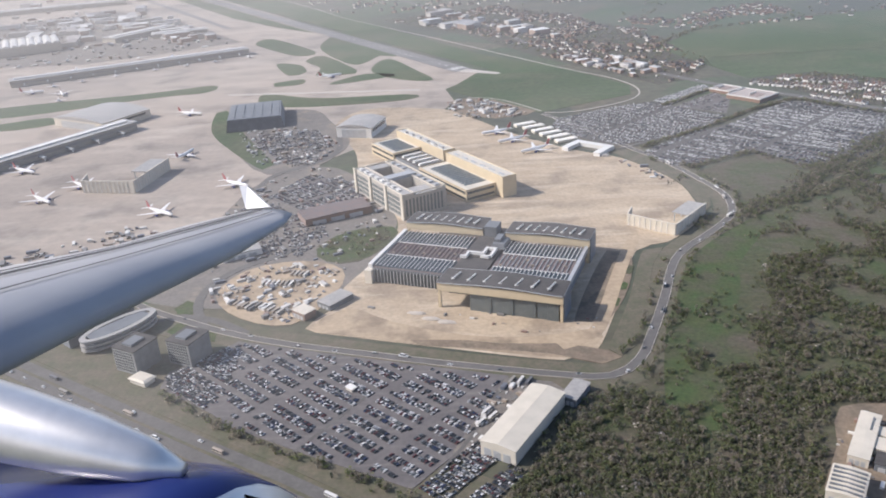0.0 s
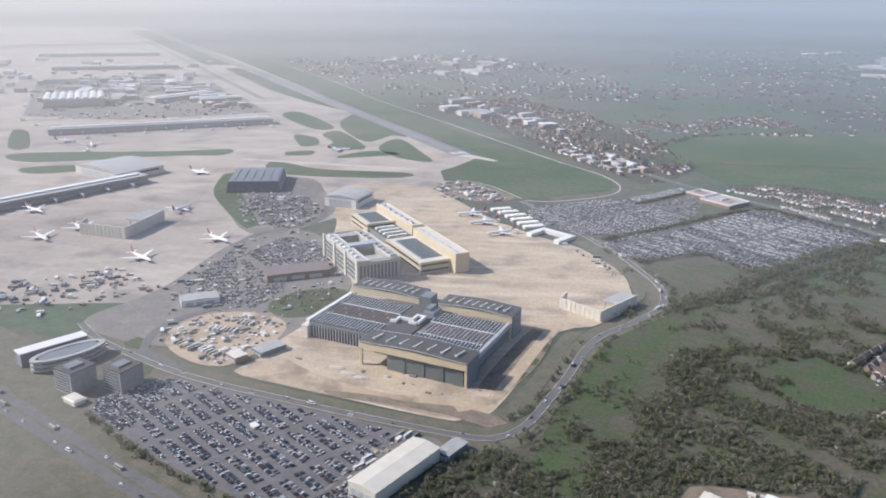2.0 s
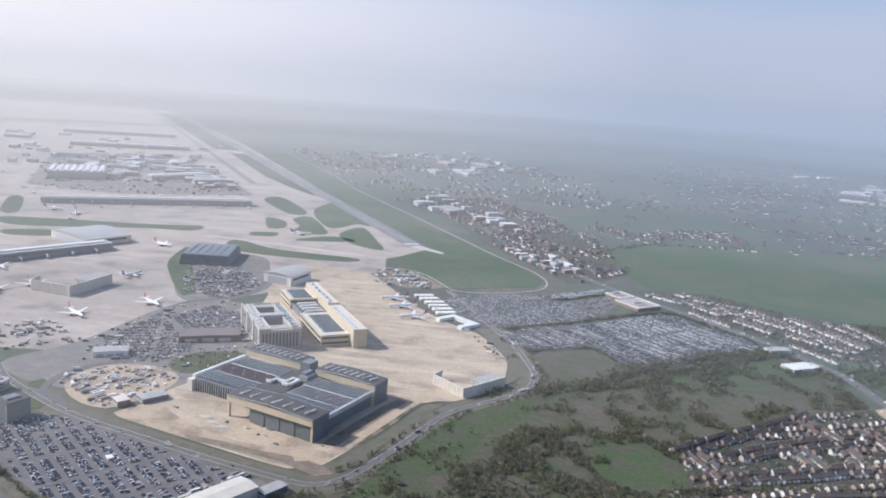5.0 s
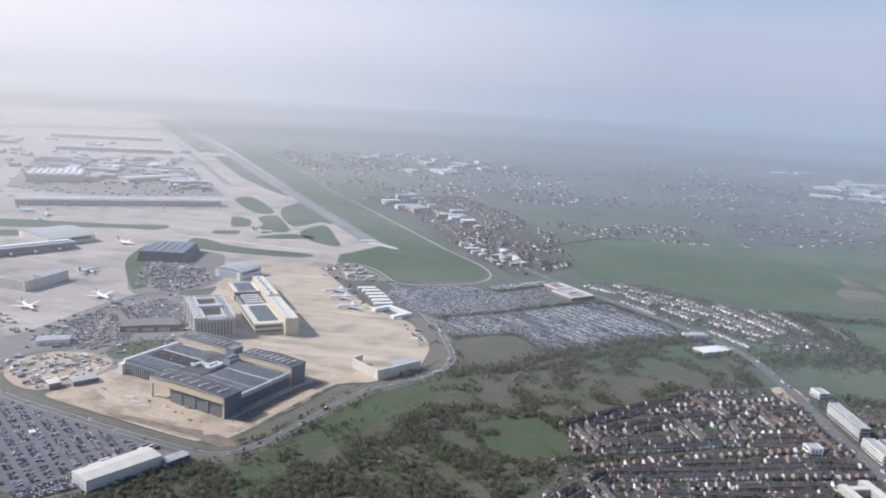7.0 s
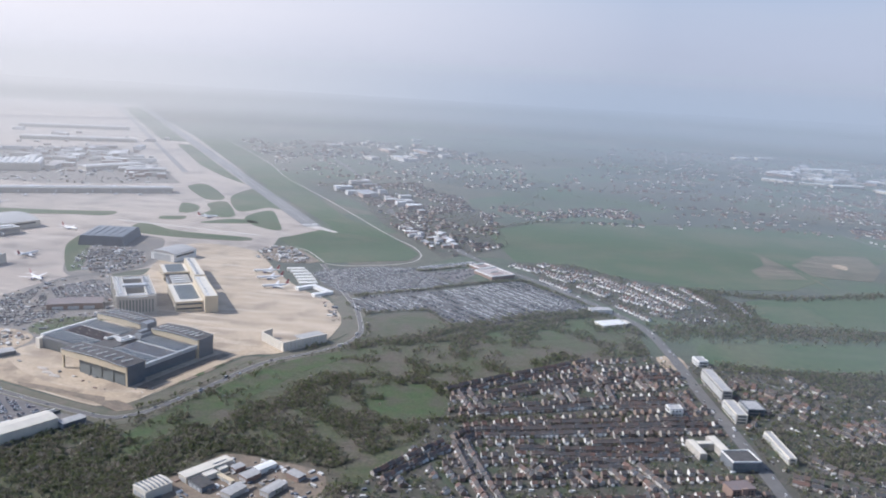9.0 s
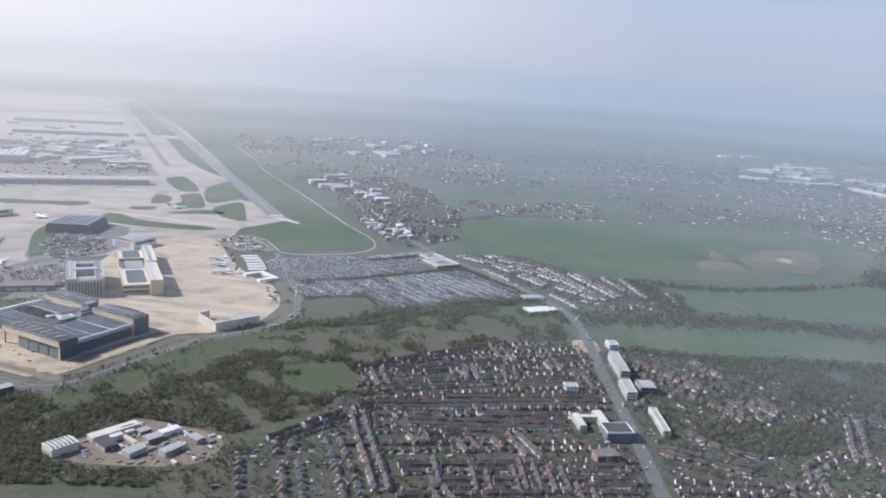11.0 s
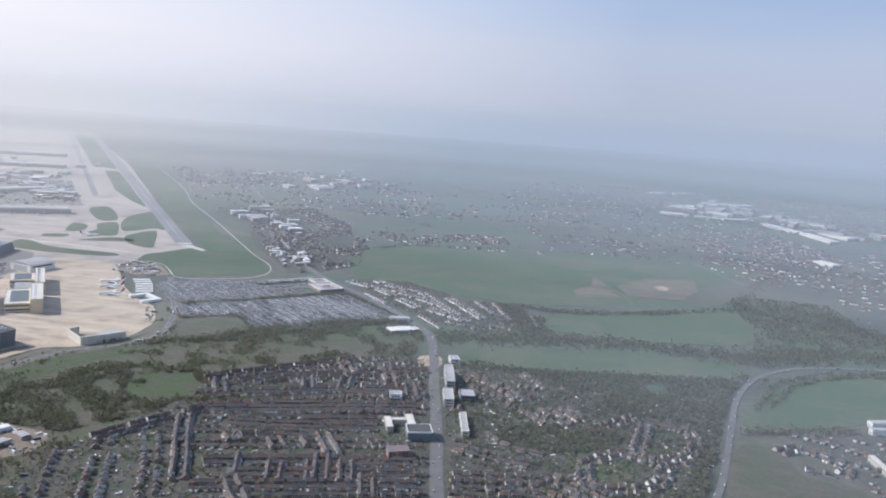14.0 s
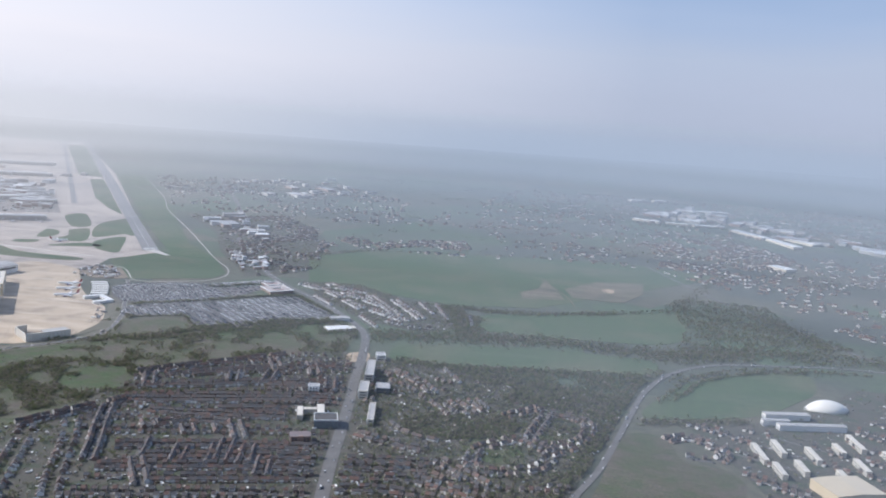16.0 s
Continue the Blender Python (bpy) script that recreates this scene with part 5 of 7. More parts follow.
# blocks along the main road
for x, y, t_, wx, wy, h, wall, lab in (
    (411, 452, -82, 19, 3.0, 7.5, M["stone"], "long grey-white slab of flats on the main road"), (414, 414, -82, 11, 3.2, 5.5, M["cream"], "cream slab of flats on the main road"),
    (426, 424, -80, 7, 5, 4, M["slate"], "low flat-roofed shop behind flats"), (428, 372, -82, 16, 2.0, 3.6, M["cream"], "long cream terrace on the main road"),
    (379, 408, 12, 4, 3.5, 4.5, M["white"], "white cube-like house block"), (410, 500, -75, 5, 3.5, 4, M["white"], "white block of flats")):
    b = thing("apartment_block", lab, "flats", pose(x, y, 0.2, 0, 0, t_))
    shell(b, wx, wy, h, wall, M["greyroof"], bands=max(2, int(h / 1.6)))
    for k in range(int(wx)):
        part("balcony", one_box(-wx + 0.6 + k * 2, -wx + 1.5 + k * 2, -wy - 0.5, -wy, h * 0.3, h * 0.9), M["white"], b)
sch = thing("school", "white and dark school building of three wings", "school", pose(395, 357, 0.2, 0, 0, 15))
for i, a in enumerate(((-13, -9, -3, 14), (0, 5, 0, 18), (-9, 0, 8, 12))):
    part("wing", one_box(*a, 0, 3.6), M["stone"], sch)
    part("roof", one_box(a[0] + 0.4, a[1] - 0.4, a[2] + 0.4, a[3] - 0.4, 3.6, 3.8), M["cream"], sch)
part("wing", one_box(-2, 13, -16, -3, 0, 5), M["slate"], sch)
part("roof", one_box(-1.5, 12.5, -15.5, -3.5, 5, 5.3), M["darkroof"], sch)
for a in ((-2, 13, -16, -15.6), (-2, 13, -3.4, -3), (-2, -1.6, -15.6, -3.4), (12.6, 13, -15.6, -3.4)):
    part("parapet", one_box(*a, 5, 5.8), M["white"], sch, "white parapet")
for k in range(2):
    part("window_band", one_box(-1, 12, -16.08, -16, 1.0 + k * 2.0, 2.0 + k * 2.0), M["skyglass"], sch)

# coaches and lorries
def coach():
    t = thing("coach", "coach or box trailer parked in a row", "coach", Matrix(), "coaches and trailers")
    part("body", one_box(-2.4, 2.4, -0.5, 0.5, 0.2, 1.35, taper=0.97), M["coachpaint"], t)
    part("window_band", one_box(-2.3, 2.3, -0.515, 0.515, 0.75, 1.1), M["glass"], t)
    for x in (-1.6, 1.5):
        for y in (-0.42, 0.42):
            part("wheel", one_box(x - 0.2, x + 0.2, y - 0.1, y + 0.1, 0, 0.4), M["tyre"], t)
    return t


bus = coach()
spots = []
for i in range(6):
    spots.append((-72 + i * 2.0, 400 - i * 1.3, 62))
for i in range(7):
    spots.append((-62 + i * 2.2, 418 - i * 0.4, 75))
for i in range(6):
    spots.append((-60 + i * 2.2, 396 - i * 1.5, 58))
for i in range(4):
    spots.append((-50 + i * 2.2, 427 - i * 0.6, 70))
spots += [(46, 327, 60), (49, 326.5, 60), (52, 326, 60), (38, 306, 52), (36, 309, 52), (34, 303, 50), (-128, 344, -33), (-90, 318, -33), (-52, 294, -33), (-120, 334, -33), (-12, 270, -35), (158, 558, 108), (173, 496, 84), (168, 470, 48)]
for i, (x, y, r) in enumerate(spots):
    m = pose(x, y, 0.28, 0, 0, r)
    if i == 0:
        bus.matrix_basis = m
    else:
        copy_thing(bus, m)

# ---- airliners ----


def airliner(label, m, s=1.0, tail="red"):
    """About 60 m long in life; s scales it."""
    t = thing("airliner", label, "airliner", m, "parked airliners")
    L, R = 24 * s, 1.15 * s
    rings = []
    for u, r, dz in ((0, 0.05, 0.2), (0.02, 0.4, 0.1), (0.06, 0.8, 0.03), (0.12, 1, 0), (0.7, 1, 0), (0.85, 0.7, 0.3), (1.0, 0.12, 0.75)):
        rings.append([(L * (0.5 - u), R * r * math.cos(a), 2.2 * s + R * (r * math.sin(a) + dz * 0.9)) for a in np.linspace(0, 2 * math.pi, 13)[:-1]])
    smooth(part("fuselage", loft(rings), M["plane"], t))
    for sg in (1, -1):
        def foil(x0, c, y, z, th):
            return [(x0, y, z), (x0 - c * 0.4, y, z + th), (x0 - c, y, z), (x0 - c * 0.4, y, z - th * 0.5)]
        part("wing", loft([foil(3.2 * s, 5.5 * s, sg * 0.8 * s, 1.7 * s, 0.35 * s), foil(-1.2 * s, 3 * s, sg * 5.5 * s, 2.1 * s, 0.2 * s), foil(-5.2 * s, 1.1 * s, sg * 12 * s, 2.8 * s, 0.08 * s)]), M["plane"], t)
        part("tailplane", loft([foil(-9.2 * s, 2.4 * s, sg * 0.3 * s, 3.0 * s, 0.15 * s), foil(-11.4 * s, 1.0 * s, sg * 4.2 * s, 3.3 * s, 0.06 * s)]), M["plane"], t)
        smooth(part("engine", loft([[(x, sg * 4.2 * s + r * math.cos(a), 1.15 * s + r * math.sin(a)) for a in np.linspace(0, 2 * math.pi, 11)[:-1]] for x, r in ((3.2 * s, 0.55 * s), (2.6 * s, 0.68 * s), (1.2 * s, 0.6 * s), (-0.2 * s, 0.3 * s))]), M["navy"], t))
        part("landing_gear", one_box(-1.4 * s, -0.6 * s, sg * 1.2 * s - 0.3 * s, sg * 1.2 * s + 0.3 * s, 0, 1.3 * s), M["tyre"], t)
    part("fin", loft([[(-8.6 * s, 0.16 * s, 3.0 * s), (-8.6 * s, -0.16 * s, 3.0 * s), (-11.6 * s, -0.1 * s, 3.2 * s), (-11.6 * s, 0.1 * s, 3.2 * s)], [(-11.2 * s, 0.06 * s, 7.0 * s), (-11.2 * s, -0.06 * s, 7.0 * s), (-12.6 * s, -0.04 * s, 7.0 * s), (-12.6 * s, 0.04 * s, 7.0 * s)]]), M[tail], t)
    part("nose_gear", one_box(9 * s, 9.6 * s, -0.2 * s, 0.2 * s, 0, 1.4 * s), M["tyre"], t)
    return t


big = airliner("white wide-body airliner with a red and blue tail", pose(-142, 517, 0.2, 0, 0, -35), 0.95)
for x, y, r in ((-226, 550, -40), (-210, 573, -38), (-266, 612, -30), (-190, 748, -20), (-108, 560, -35), (-160, 630, 75), (-345, 856, -60), (58, 643, 200), (68, 622, 205), (81, 597, 210), (-88, 866, 20), (-380, 870, 5)):
    copy_thing(big, pose(x, y, 0.2, 0, 0, r))
small = airliner("white narrow-body airliner at a terminal gate", pose(-372, 898, 0.2, 0, 0, 110), 0.62, "navy")
for x, y in ((-349, 914), (-321, 932), (-287, 952), (-257, 967), (-229, 979), (-196, 996), (-292, 1029), (-232, 1054), (-337, 830), (-466, 963), (-500, 994), (-465, 1017), (-437, 1033), (-418, 1040), (-560, 1100), (-610, 1110), (-330, 1030), (-385, 985)):
    copy_thing(small, pose(x, y, 0.2, 0, 0, 105 + rng.uniform(-14, 14)))

# ---- cars ----


def car_meshes():
    body = bmesh.new()
    box(body, -0.88, 0.88, -0.36, 0.36, 0.12, 0.34, 0.97)
    box(body, -0.5, 0.42, -0.31, 0.31, 0.54, 0.57, 0.98)
    glass = bmesh.new()
    box(glass, -0.66, 0.55, -0.34, 0.34, 0.335, 0.54, 0.84)
    wheel = bmesh.new()
    bmesh.ops.create_cone(wheel, cap_ends=True, segments=10, radius1=0.13, radius2=0.13, depth=0.1, matrix=Matrix.Rotation(radians(90), 4, "X"))
    return body, glass, wheel


def bays(poly, turn, pitch=6.6, step=1.02, fill=0.8, lane=26.0, gap=4.0, depth=2.1, seed=1):
    """Places of cars in back-to-back rows over a polygon; the rows run along turn."""
    r = np.random.default_rng(seed)
    P = np.array(poly, float)
    c = P.mean(0)
    a = radians(turn)
    ux, uy = math.cos(a), math.sin(a)
    R = np.abs(P - c).max() * 1.5
    out = []
    v = -R
    while v < R:
        for side in (-1, 1):
            for u in np.arange(-R, R, step):
                if (u % lane) < gap:
                    continue
                out.append((u, v + side * depth / 2, turn + 90 + (180 if r.random() < 0.5 else 0)))
        v += pitch
    o = np.array(out)
    x, y = c[0] + o[:, 0] * ux - o[:, 1] * uy, c[1] + o[:, 0] * uy + o[:, 1] * ux
    clump = np.array([noise.noise((p / 9.0, q / 9.0, seed)) for p, q in zip(x, y)])
    keep = inside(poly, x, y) & (r.random(len(x)) < fill + 0.35 * clump)
    n = keep.sum()
    return np.stack([x[keep] + r.uniform(-0.08, 0.08, n), y[keep] + r.uniform(-0.1, 0.1, n), np.full(n, 0.25), o[keep, 2] + r.uniform(-2, 2, n), r.uniform(0.92, 1.12, n), r.uniform(0.95, 1.05, n), r.uniform(0.9, 1.25, n)], 1)


cars = [bays([(-62, 364), (-15, 348), (42, 329), (37, 313), (31, 299), (12, 275), (-23, 292), (-50, 309), (-58, 330)], -43, fill=0.8, seed=1)]
cars.append(bays([(-84, 342), (-72, 356), (-60, 364), (-58, 330), (-62, 318), (-82, 334)], 47, 4.4, fill=0.9, lane=40, gap=2, seed=2))
cars.append(bays(NORTH_PARK, -47, 6.4, 1.2, fill=0.78, lane=70, gap=5, depth=2.1, seed=3))
cars.append(bays(EAST_PARK, -47, 7.6, 1.25, fill=0.86, lane=44, gap=4.5, depth=2.3, seed=4))
cars.append(bays(MID_PARK, -50, 5.2, fill=0.8, seed=5))
cars.append(bays([(14, 272), (34, 296), (46, 276), (30, 256)], -43, 4.4, fill=0.9, seed=6))
cars.append(bays([(-128, 672), (-104, 629), (-77, 590), (-57, 634), (-71, 680)], 20, 6, fill=0.6, seed=8))
cars.append(bays(WHITE_PARK, 41, 5.0, 1.15, fill=0.95, lane=90, gap=2, seed=9))
cars.append(bays([(198, 690), (236, 724), (240, 706), (226, 664)], -47, 6.5, 1.2, fill=0.4, seed=10))
cars.append(bays([(-100, 478), (-92, 540), (-62, 505), (-34, 480), (-50, 448), (-80, 446)], 20, 6, fill=0.6, seed=12))
near_cars = cars[0]
order = np.argsort(np.hypot(near_cars[:, 0] - 10, near_cars[:, 1] - 285))
tpl = template(list(car_meshes()[:2]))
single, rest = near_cars[order[:240]], near_cars[order[240:]]
many("parked_cars", tpl, np.concatenate([rest, cars[1], cars[2][::2], cars[4], cars[5], cars[6], cars[8], cars[9]]), [M["carpaint"], M["glass"]], "rows of parked cars of many colours", "cars")
along_row, across = 0.68 * cars[3][:, 0] - 0.73 * cars[3][:, 1], 0.73 * cars[3][:, 0] + 0.68 * cars[3][:, 1]
core = np.array([noise.noise((p / 45.0, q / 7.0, 2.0)) for p, q in zip(along_row, across)]) > np.where(inside([(221, 640), (266, 680), (300, 640), (282, 590), (240, 590)], cars[3][:, 0], cars[3][:, 1]), -0.25, 0.05)
many("parked_cars", tpl, cars[3][~core], [M["carpaint"], M["glass"]], "rows of parked cars of many colours", "cars")
many("parked_cars", tpl, np.concatenate([cars[3][core], cars[2][1::2], cars[7]]), [M["palecar"], M["glass"]], "tight rows of mostly white and silver parked cars", "cars")
body, glass, wheel = car_meshes()
car = thing("car", "parked car in an asphalt bay", "car", Matrix(), "cars in the car park")
part("body", body, M["carpaint_one"], car)
part("window_glass", glass, M["glass"], car)
for wx, wy in ((-0.55, -0.33), (-0.55, 0.33), (0.55, -0.33), (0.55, 0.33)):
    w = wheel.copy()
    bmesh.ops.translate(w, verts=w.verts, vec=(wx, wy, 0.13))
    part("wheel", w, M["tyre"], car)
car.matrix_basis = pose(*single[0][:3], 0, 0, single[0][3])
for row in single[1:]:
    copy_thing(car, pose(*row[:3], 0, 0, row[3]))

# traffic on the roads
traffic = []
for line, lane, gap_ in ((PERIMETER, 0.9, 18), (TRUNK, 3.2, 11), (MAIN, 1.6, 12), (PARKWAY, 1.6, 12)):
    pts = curve_through([Vector(p) for p in line], 3.0)
    d = 0
    for a, b in zip(pts, pts[1:]):
        d += (b - a).length
        if d > gap_ * rng.uniform(0.4, 1.8) and b[1] < 1300:
            d = 0
            n = Vector((-(b - a)[1], (b - a)[0])).normalized() * lane * rng.choice((-1, 1))
            k = 1.0 if rng.random() < 0.85 else 2.0
            traffic.append((a[0] + n[0], a[1] + n[1], 0.31, math.degrees(math.atan2((b - a)[1], (b - a)[0])), k * 1.1, 1.1, k * 1.2))
many("road_traffic", tpl, traffic, [M["palecar"], M["glass"]], "cars and vans standing along the roads", "cars")

# lorries, containers and huts in yards
yard = bmesh.new()
box(yard, -0.5, 0.5, -0.5, 0.5, 0, 1, 0.98)
ytpl = template([yard])


def litter(poly, n, size, seed, turn=0.0):
    r = np.random.default_rng(seed)
    P = np.array(poly, float)
    x, y = (r.uniform(P[:, i].min(), P[:, i].max(), n * 4) for i in (0, 1))
    k = np.flatnonzero(inside(poly, x, y))[:n]
    n = len(k)
    s = r.uniform(0.5, 1.0, n) ** 2
    return np.stack([x[k], y[k], np.full(n, 0.2), turn + r.choice((0, 90), n) + r.uniform(-6, 6, n), size * s * r.uniform(1, 3, n), size * s, size * s * r.uniform(0.5, 0.9, n)], 1)


DEPOT = [(-80, 408), (-73, 432), (-48, 440), (-29, 428), (-29, 405), (-44, 380), (-66, 388)]
many("depot_vehicles", ytpl, np.concatenate([litter(DEPOT, 150, 2.0, 11, 40), litter([(-110, 470), (-95, 560), (-60, 590), (-30, 560), (-8, 490), (-28, 412), (-80, 396)], 230, 1.9, 12, 25)]), [M["clutter"]], "parked lorries, containers and skips in the depot", "vehicles")
many("yard_clutter", ytpl, np.concatenate([litter([(22, 742), (52, 746), (90, 697), (72, 684), (30, 692)], 150, 2.6, 13, 30), litter([(-140, 690), (-104, 600), (-66, 592), (-50, 640), (-90, 690)], 240, 2.0, 14, 20), litter([(-330, 440), (-200, 470), (-150, 500), (-110, 470), (-160, 420)], 260, 2.4, 15, 20), litter(TERMINAL_LAND, 420, 3.6, 19, 27), litter([(118, 590), (134, 576), (156, 530), (148, 525), (128, 566)], 26, 2.2, 16)]), [M["clutter"]], "huts, containers and stores on the yards", "clutter")
yard_bits = litter([(131, 259), (143, 284), (152, 303), (176, 302), (203, 294), (201, 266), (162, 255)], 150, 1.5, 18, -33)
many("works_clutter", ytpl, yard_bits, [M["clutter"]], "vans, skips and stores in a works yard", "clutter")
apron_bits = litter([(30, 380), (85, 380), (100, 425), (80, 350), (-20, 392)], 26, 1.5, 17, -20)
apron_bits = np.concatenate([apron_bits, litter([(36, 312), (42, 326), (54, 322), (40, 300), (30, 286), (27, 289)], 46, 1.5, 20, -32)])
many("apron_vehicles", ytpl, apron_bits, [M["clutter"]], "small service vehicles on the apron", "vehicles")
# ---- houses ----


def house_meshes():
    wall = bmesh.new()
    v = [wall.verts.new(p) for p in ((-1.25, -1.6, 0), (1.25, -1.6, 0), (1.25, 1.6, 0), (-1.25, 1.6, 0), (-1.25, -1.6, 2.1), (1.25, -1.6, 2.1), (1.25, 1.6, 2.1), (-1.25, 1.6, 2.1), (-1.25, 0, 3.2), (1.25, 0, 3.2))]
    for f in ((0, 1, 5, 4), (2, 3, 7, 6), (1, 2, 6, 9, 5), (3, 0, 4, 8, 7)):
        wall.faces.new([v[i] for i in f])
    box(wall, -0.75, 0.55, 1.6, 2.7, 0, 1.2)
    roof = loft([[(x, -1.85, 1.95), (x, 0, 3.28), (x, 1.85, 1.95), (x, 1.85, 2.08), (x, 0, 3.42), (x, -1.85, 2.08)] for x in (-1.3, 1.3)])
    chim = one_box(0.85, 1.2, -0.3, 0.2, 2.9, 3.95)
    win = bmesh.new()
    for sx in (-0.85, 0.3):
        for z in (0.4, 1.35):
            box(win, sx, sx + 0.6, -1.64, -1.6, z, z + 0.5)
    return wall, roof, chim, win


def terraces(poly, turn, pitch, seed, skip=0.1, run=7, wander=0.0, short=3):
    """Rows of houses over a polygon, back to back across gardens, and the middle lines of their streets."""
    r = np.random.default_rng(seed)
    P = np.array(poly, float)
    c = P.mean(0)
    a = radians(turn)
    ux, uy = math.cos(a), math.sin(a)
    R = np.abs(P - c).max() * 1.5
    out, streets = [], []
    k = 0
    v = -R
    while v < R:
        street = k % 2 == 0
        if street:
            streets.append([(c[0] + u * ux - v * uy, c[1] + u * uy + v * ux) for u in np.arange(-R, R, 8.0)])
        for side in (1, -1):
            vv = v + side * 3.6 if street else None
            if vv is None:
                continue
            u, run_left = -R, int(r.integers(short, run))
            while u < R:
                w = r.uniform(0.92, 1.1)
                out.append((u, vv, turn + (0 if side > 0 else 180), w))
                run_left -= 1
                u += 2.5 * w
                if run_left <= 0:
                    run_left = int(r.integers(short, run))
                    u += r.uniform(0.8, 3.0)
        v += pitch
        k += 1
    o = np.array(out)

    def bend(u, v):
        """Streets drift and curve a little."""
        w = np.array([noise.noise((p / 70.0, q / 70.0, seed)) for p, q in zip(u, v)])
        return u, v + wander * w
    uu, vv = bend(o[:, 0], o[:, 1])
    x, y = c[0] + uu * ux - vv * uy, c[1] + uu * uy + vv * ux
    warped = []
    for line in streets:
        us = np.arange(-R, R, 8.0)
        a_, b_ = bend(us, np.full(len(us), (line[0][1] - c[1]) * ux - (line[0][0] - c[0]) * uy))
        warped.append([(c[0] + p * ux - q * uy, c[1] + p * uy + q * ux) for p, q in zip(a_, b_)])
    streets = warped
    clus = np.array([noise.noise((p / 34.0, q / 34.0, seed + 0.5)) for p, q in zip(x, y)])
    keep = inside(poly, x, y) & (r.random(len(x)) > skip) & (clus > (-0.15 if wander > 15 else -9))
    n = keep.sum()
    rows = np.stack([x[keep], y[keep], np.full(n, 0.1), o[keep, 2] + r.uniform(-2, 2, n), o[keep, 3], r.uniform(0.8, 1.0, n), r.uniform(0.72, 1.0, n)], 1)
    return rows, streets


def away(rows, lines, d):
    k = np.ones(len(rows), bool)
    for line in lines:
        k &= near_line(line, rows[:, 0], rows[:, 1]) > d
    return rows[k]


# streets of the suburb: their middle lines, and on which sides houses stand (1 left, -1 right of the way the line runs)
SHORT_STREETS = [
    ([(257, 409), (269, 382)], (1, -1)), ([(329, 470), (341, 446)], (1, -1)), ([(313, 431), (320, 407)], (1, -1)), ([(340, 437), (343, 411)], (1, -1)),
    ([(262, 341), (268, 324), (275, 305), (283, 286), (292, 262)], (1, -1)), ([(347, 337), (360, 312)], (1, -1)), ([(322, 322), (329, 311)], (1, -1)),
    ([(334, 326), (341, 314)], (1,)), ([(296, 323), (303, 313)], (1, -1)), ([(355, 308), (361, 277)], (1, -1)), ([(369, 303), (374, 280)], (1, -1)),
    ([(383, 290), (388, 266)], (1, -1)), ([(333, 293), (338, 271)], (1, -1)), ([(346, 297), (351, 274)], (1,)), ([(316, 269), (332, 242)], (1, -1)),
    ([(307, 298), (314, 272)], (1,)), ([(360, 470), (372, 440)], (1, -1)), ([(384, 440), (390, 412)], (1, -1)),
]
LONG_STREETS = [
    ([(249, 406), (263, 420), (283, 438), (302, 453), (318, 467), (336, 482)], (1, -1)), ([(272, 407), (300, 425), (332, 443), (352, 452)], (1, -1)),
    ([(266, 383), (304, 397), (338, 412), (392, 428)], (1, -1)), ([(228, 296), (239, 313), (251, 330), (258, 340), (267, 353), (280, 357), (302, 363), (331, 372), (350, 379), (398, 392)], (1, -1)),
    ([(290, 338), (321, 343), (372, 353), (382, 354)], (1, -1)), ([(302, 316), (318, 330), (346, 334)], (1, -1)), ([(296, 283), (309, 288), (354, 300), (404, 310)], (1, -1)),
    ([(318, 275), (381, 291), (406, 297)], (1, -1)), ([(300, 255), (326, 263), (374, 276), (409, 284)], (1, -1)), ([(331, 249), (375, 261), (412, 271)], (1, -1)),
    ([(300, 370), (345, 384), (394, 398)], (1,)), ([(268, 355), (300, 368)], (1,)), ([(345, 410), (396, 420)], (1, -1)), ([(330, 352), (375, 366)], (1, -1)), ([(352, 458), (396, 470)], (1, -1)),
]
EAST_STREETS = [
    ([(465, 413), (481, 390)], (1, -1)), ([(478, 418), (493, 394)], (1, -1)), ([(491, 423), (504, 402)], (1, -1)), ([(516, 397), (540, 422)], (1, -1)),
    ([(545, 413), (564, 408), (572, 396), (568, 373), (555, 358), (539, 353), (533, 360), (540, 390), (545, 413)], (1, -1)),
    ([(500, 335), (519, 355), (534, 354), (545, 340), (538, 319), (516, 306), (500, 309), (500, 335)], (1, -1)), ([(545, 340), (560, 356)], (1, -1)),
    ([(480, 313), (492, 302), (501, 294), (514, 282)], (1, -1)), ([(428, 300), (443, 303), (478, 308)], (1, -1)), ([(428, 290), (442, 293), (476, 297), (492, 288)], (1, -1)),
    ([(428, 277), (444, 279), (472, 283), (510, 268)], (1, -1)), ([(425, 338), (450, 330), (470, 326)], (1, -1)), ([(440, 362), (455, 345), (478, 338)], (1,)), ([(424, 470), (448, 452), (462, 428)], (1, -1)),
    ([(425, 446), (444, 430), (456, 412)], (1,)), ([(460, 488), (474, 462)], (1,)), ([(430, 262), (470, 266), (520, 250)], (1, -1)), ([(430, 245), (480, 248), (530, 230)], (1, -1)),
    ([(622, 386), (640, 394), (656, 374), (650, 360)], (1, -1)), ([(630, 360), (648, 358)], (1,)),
]
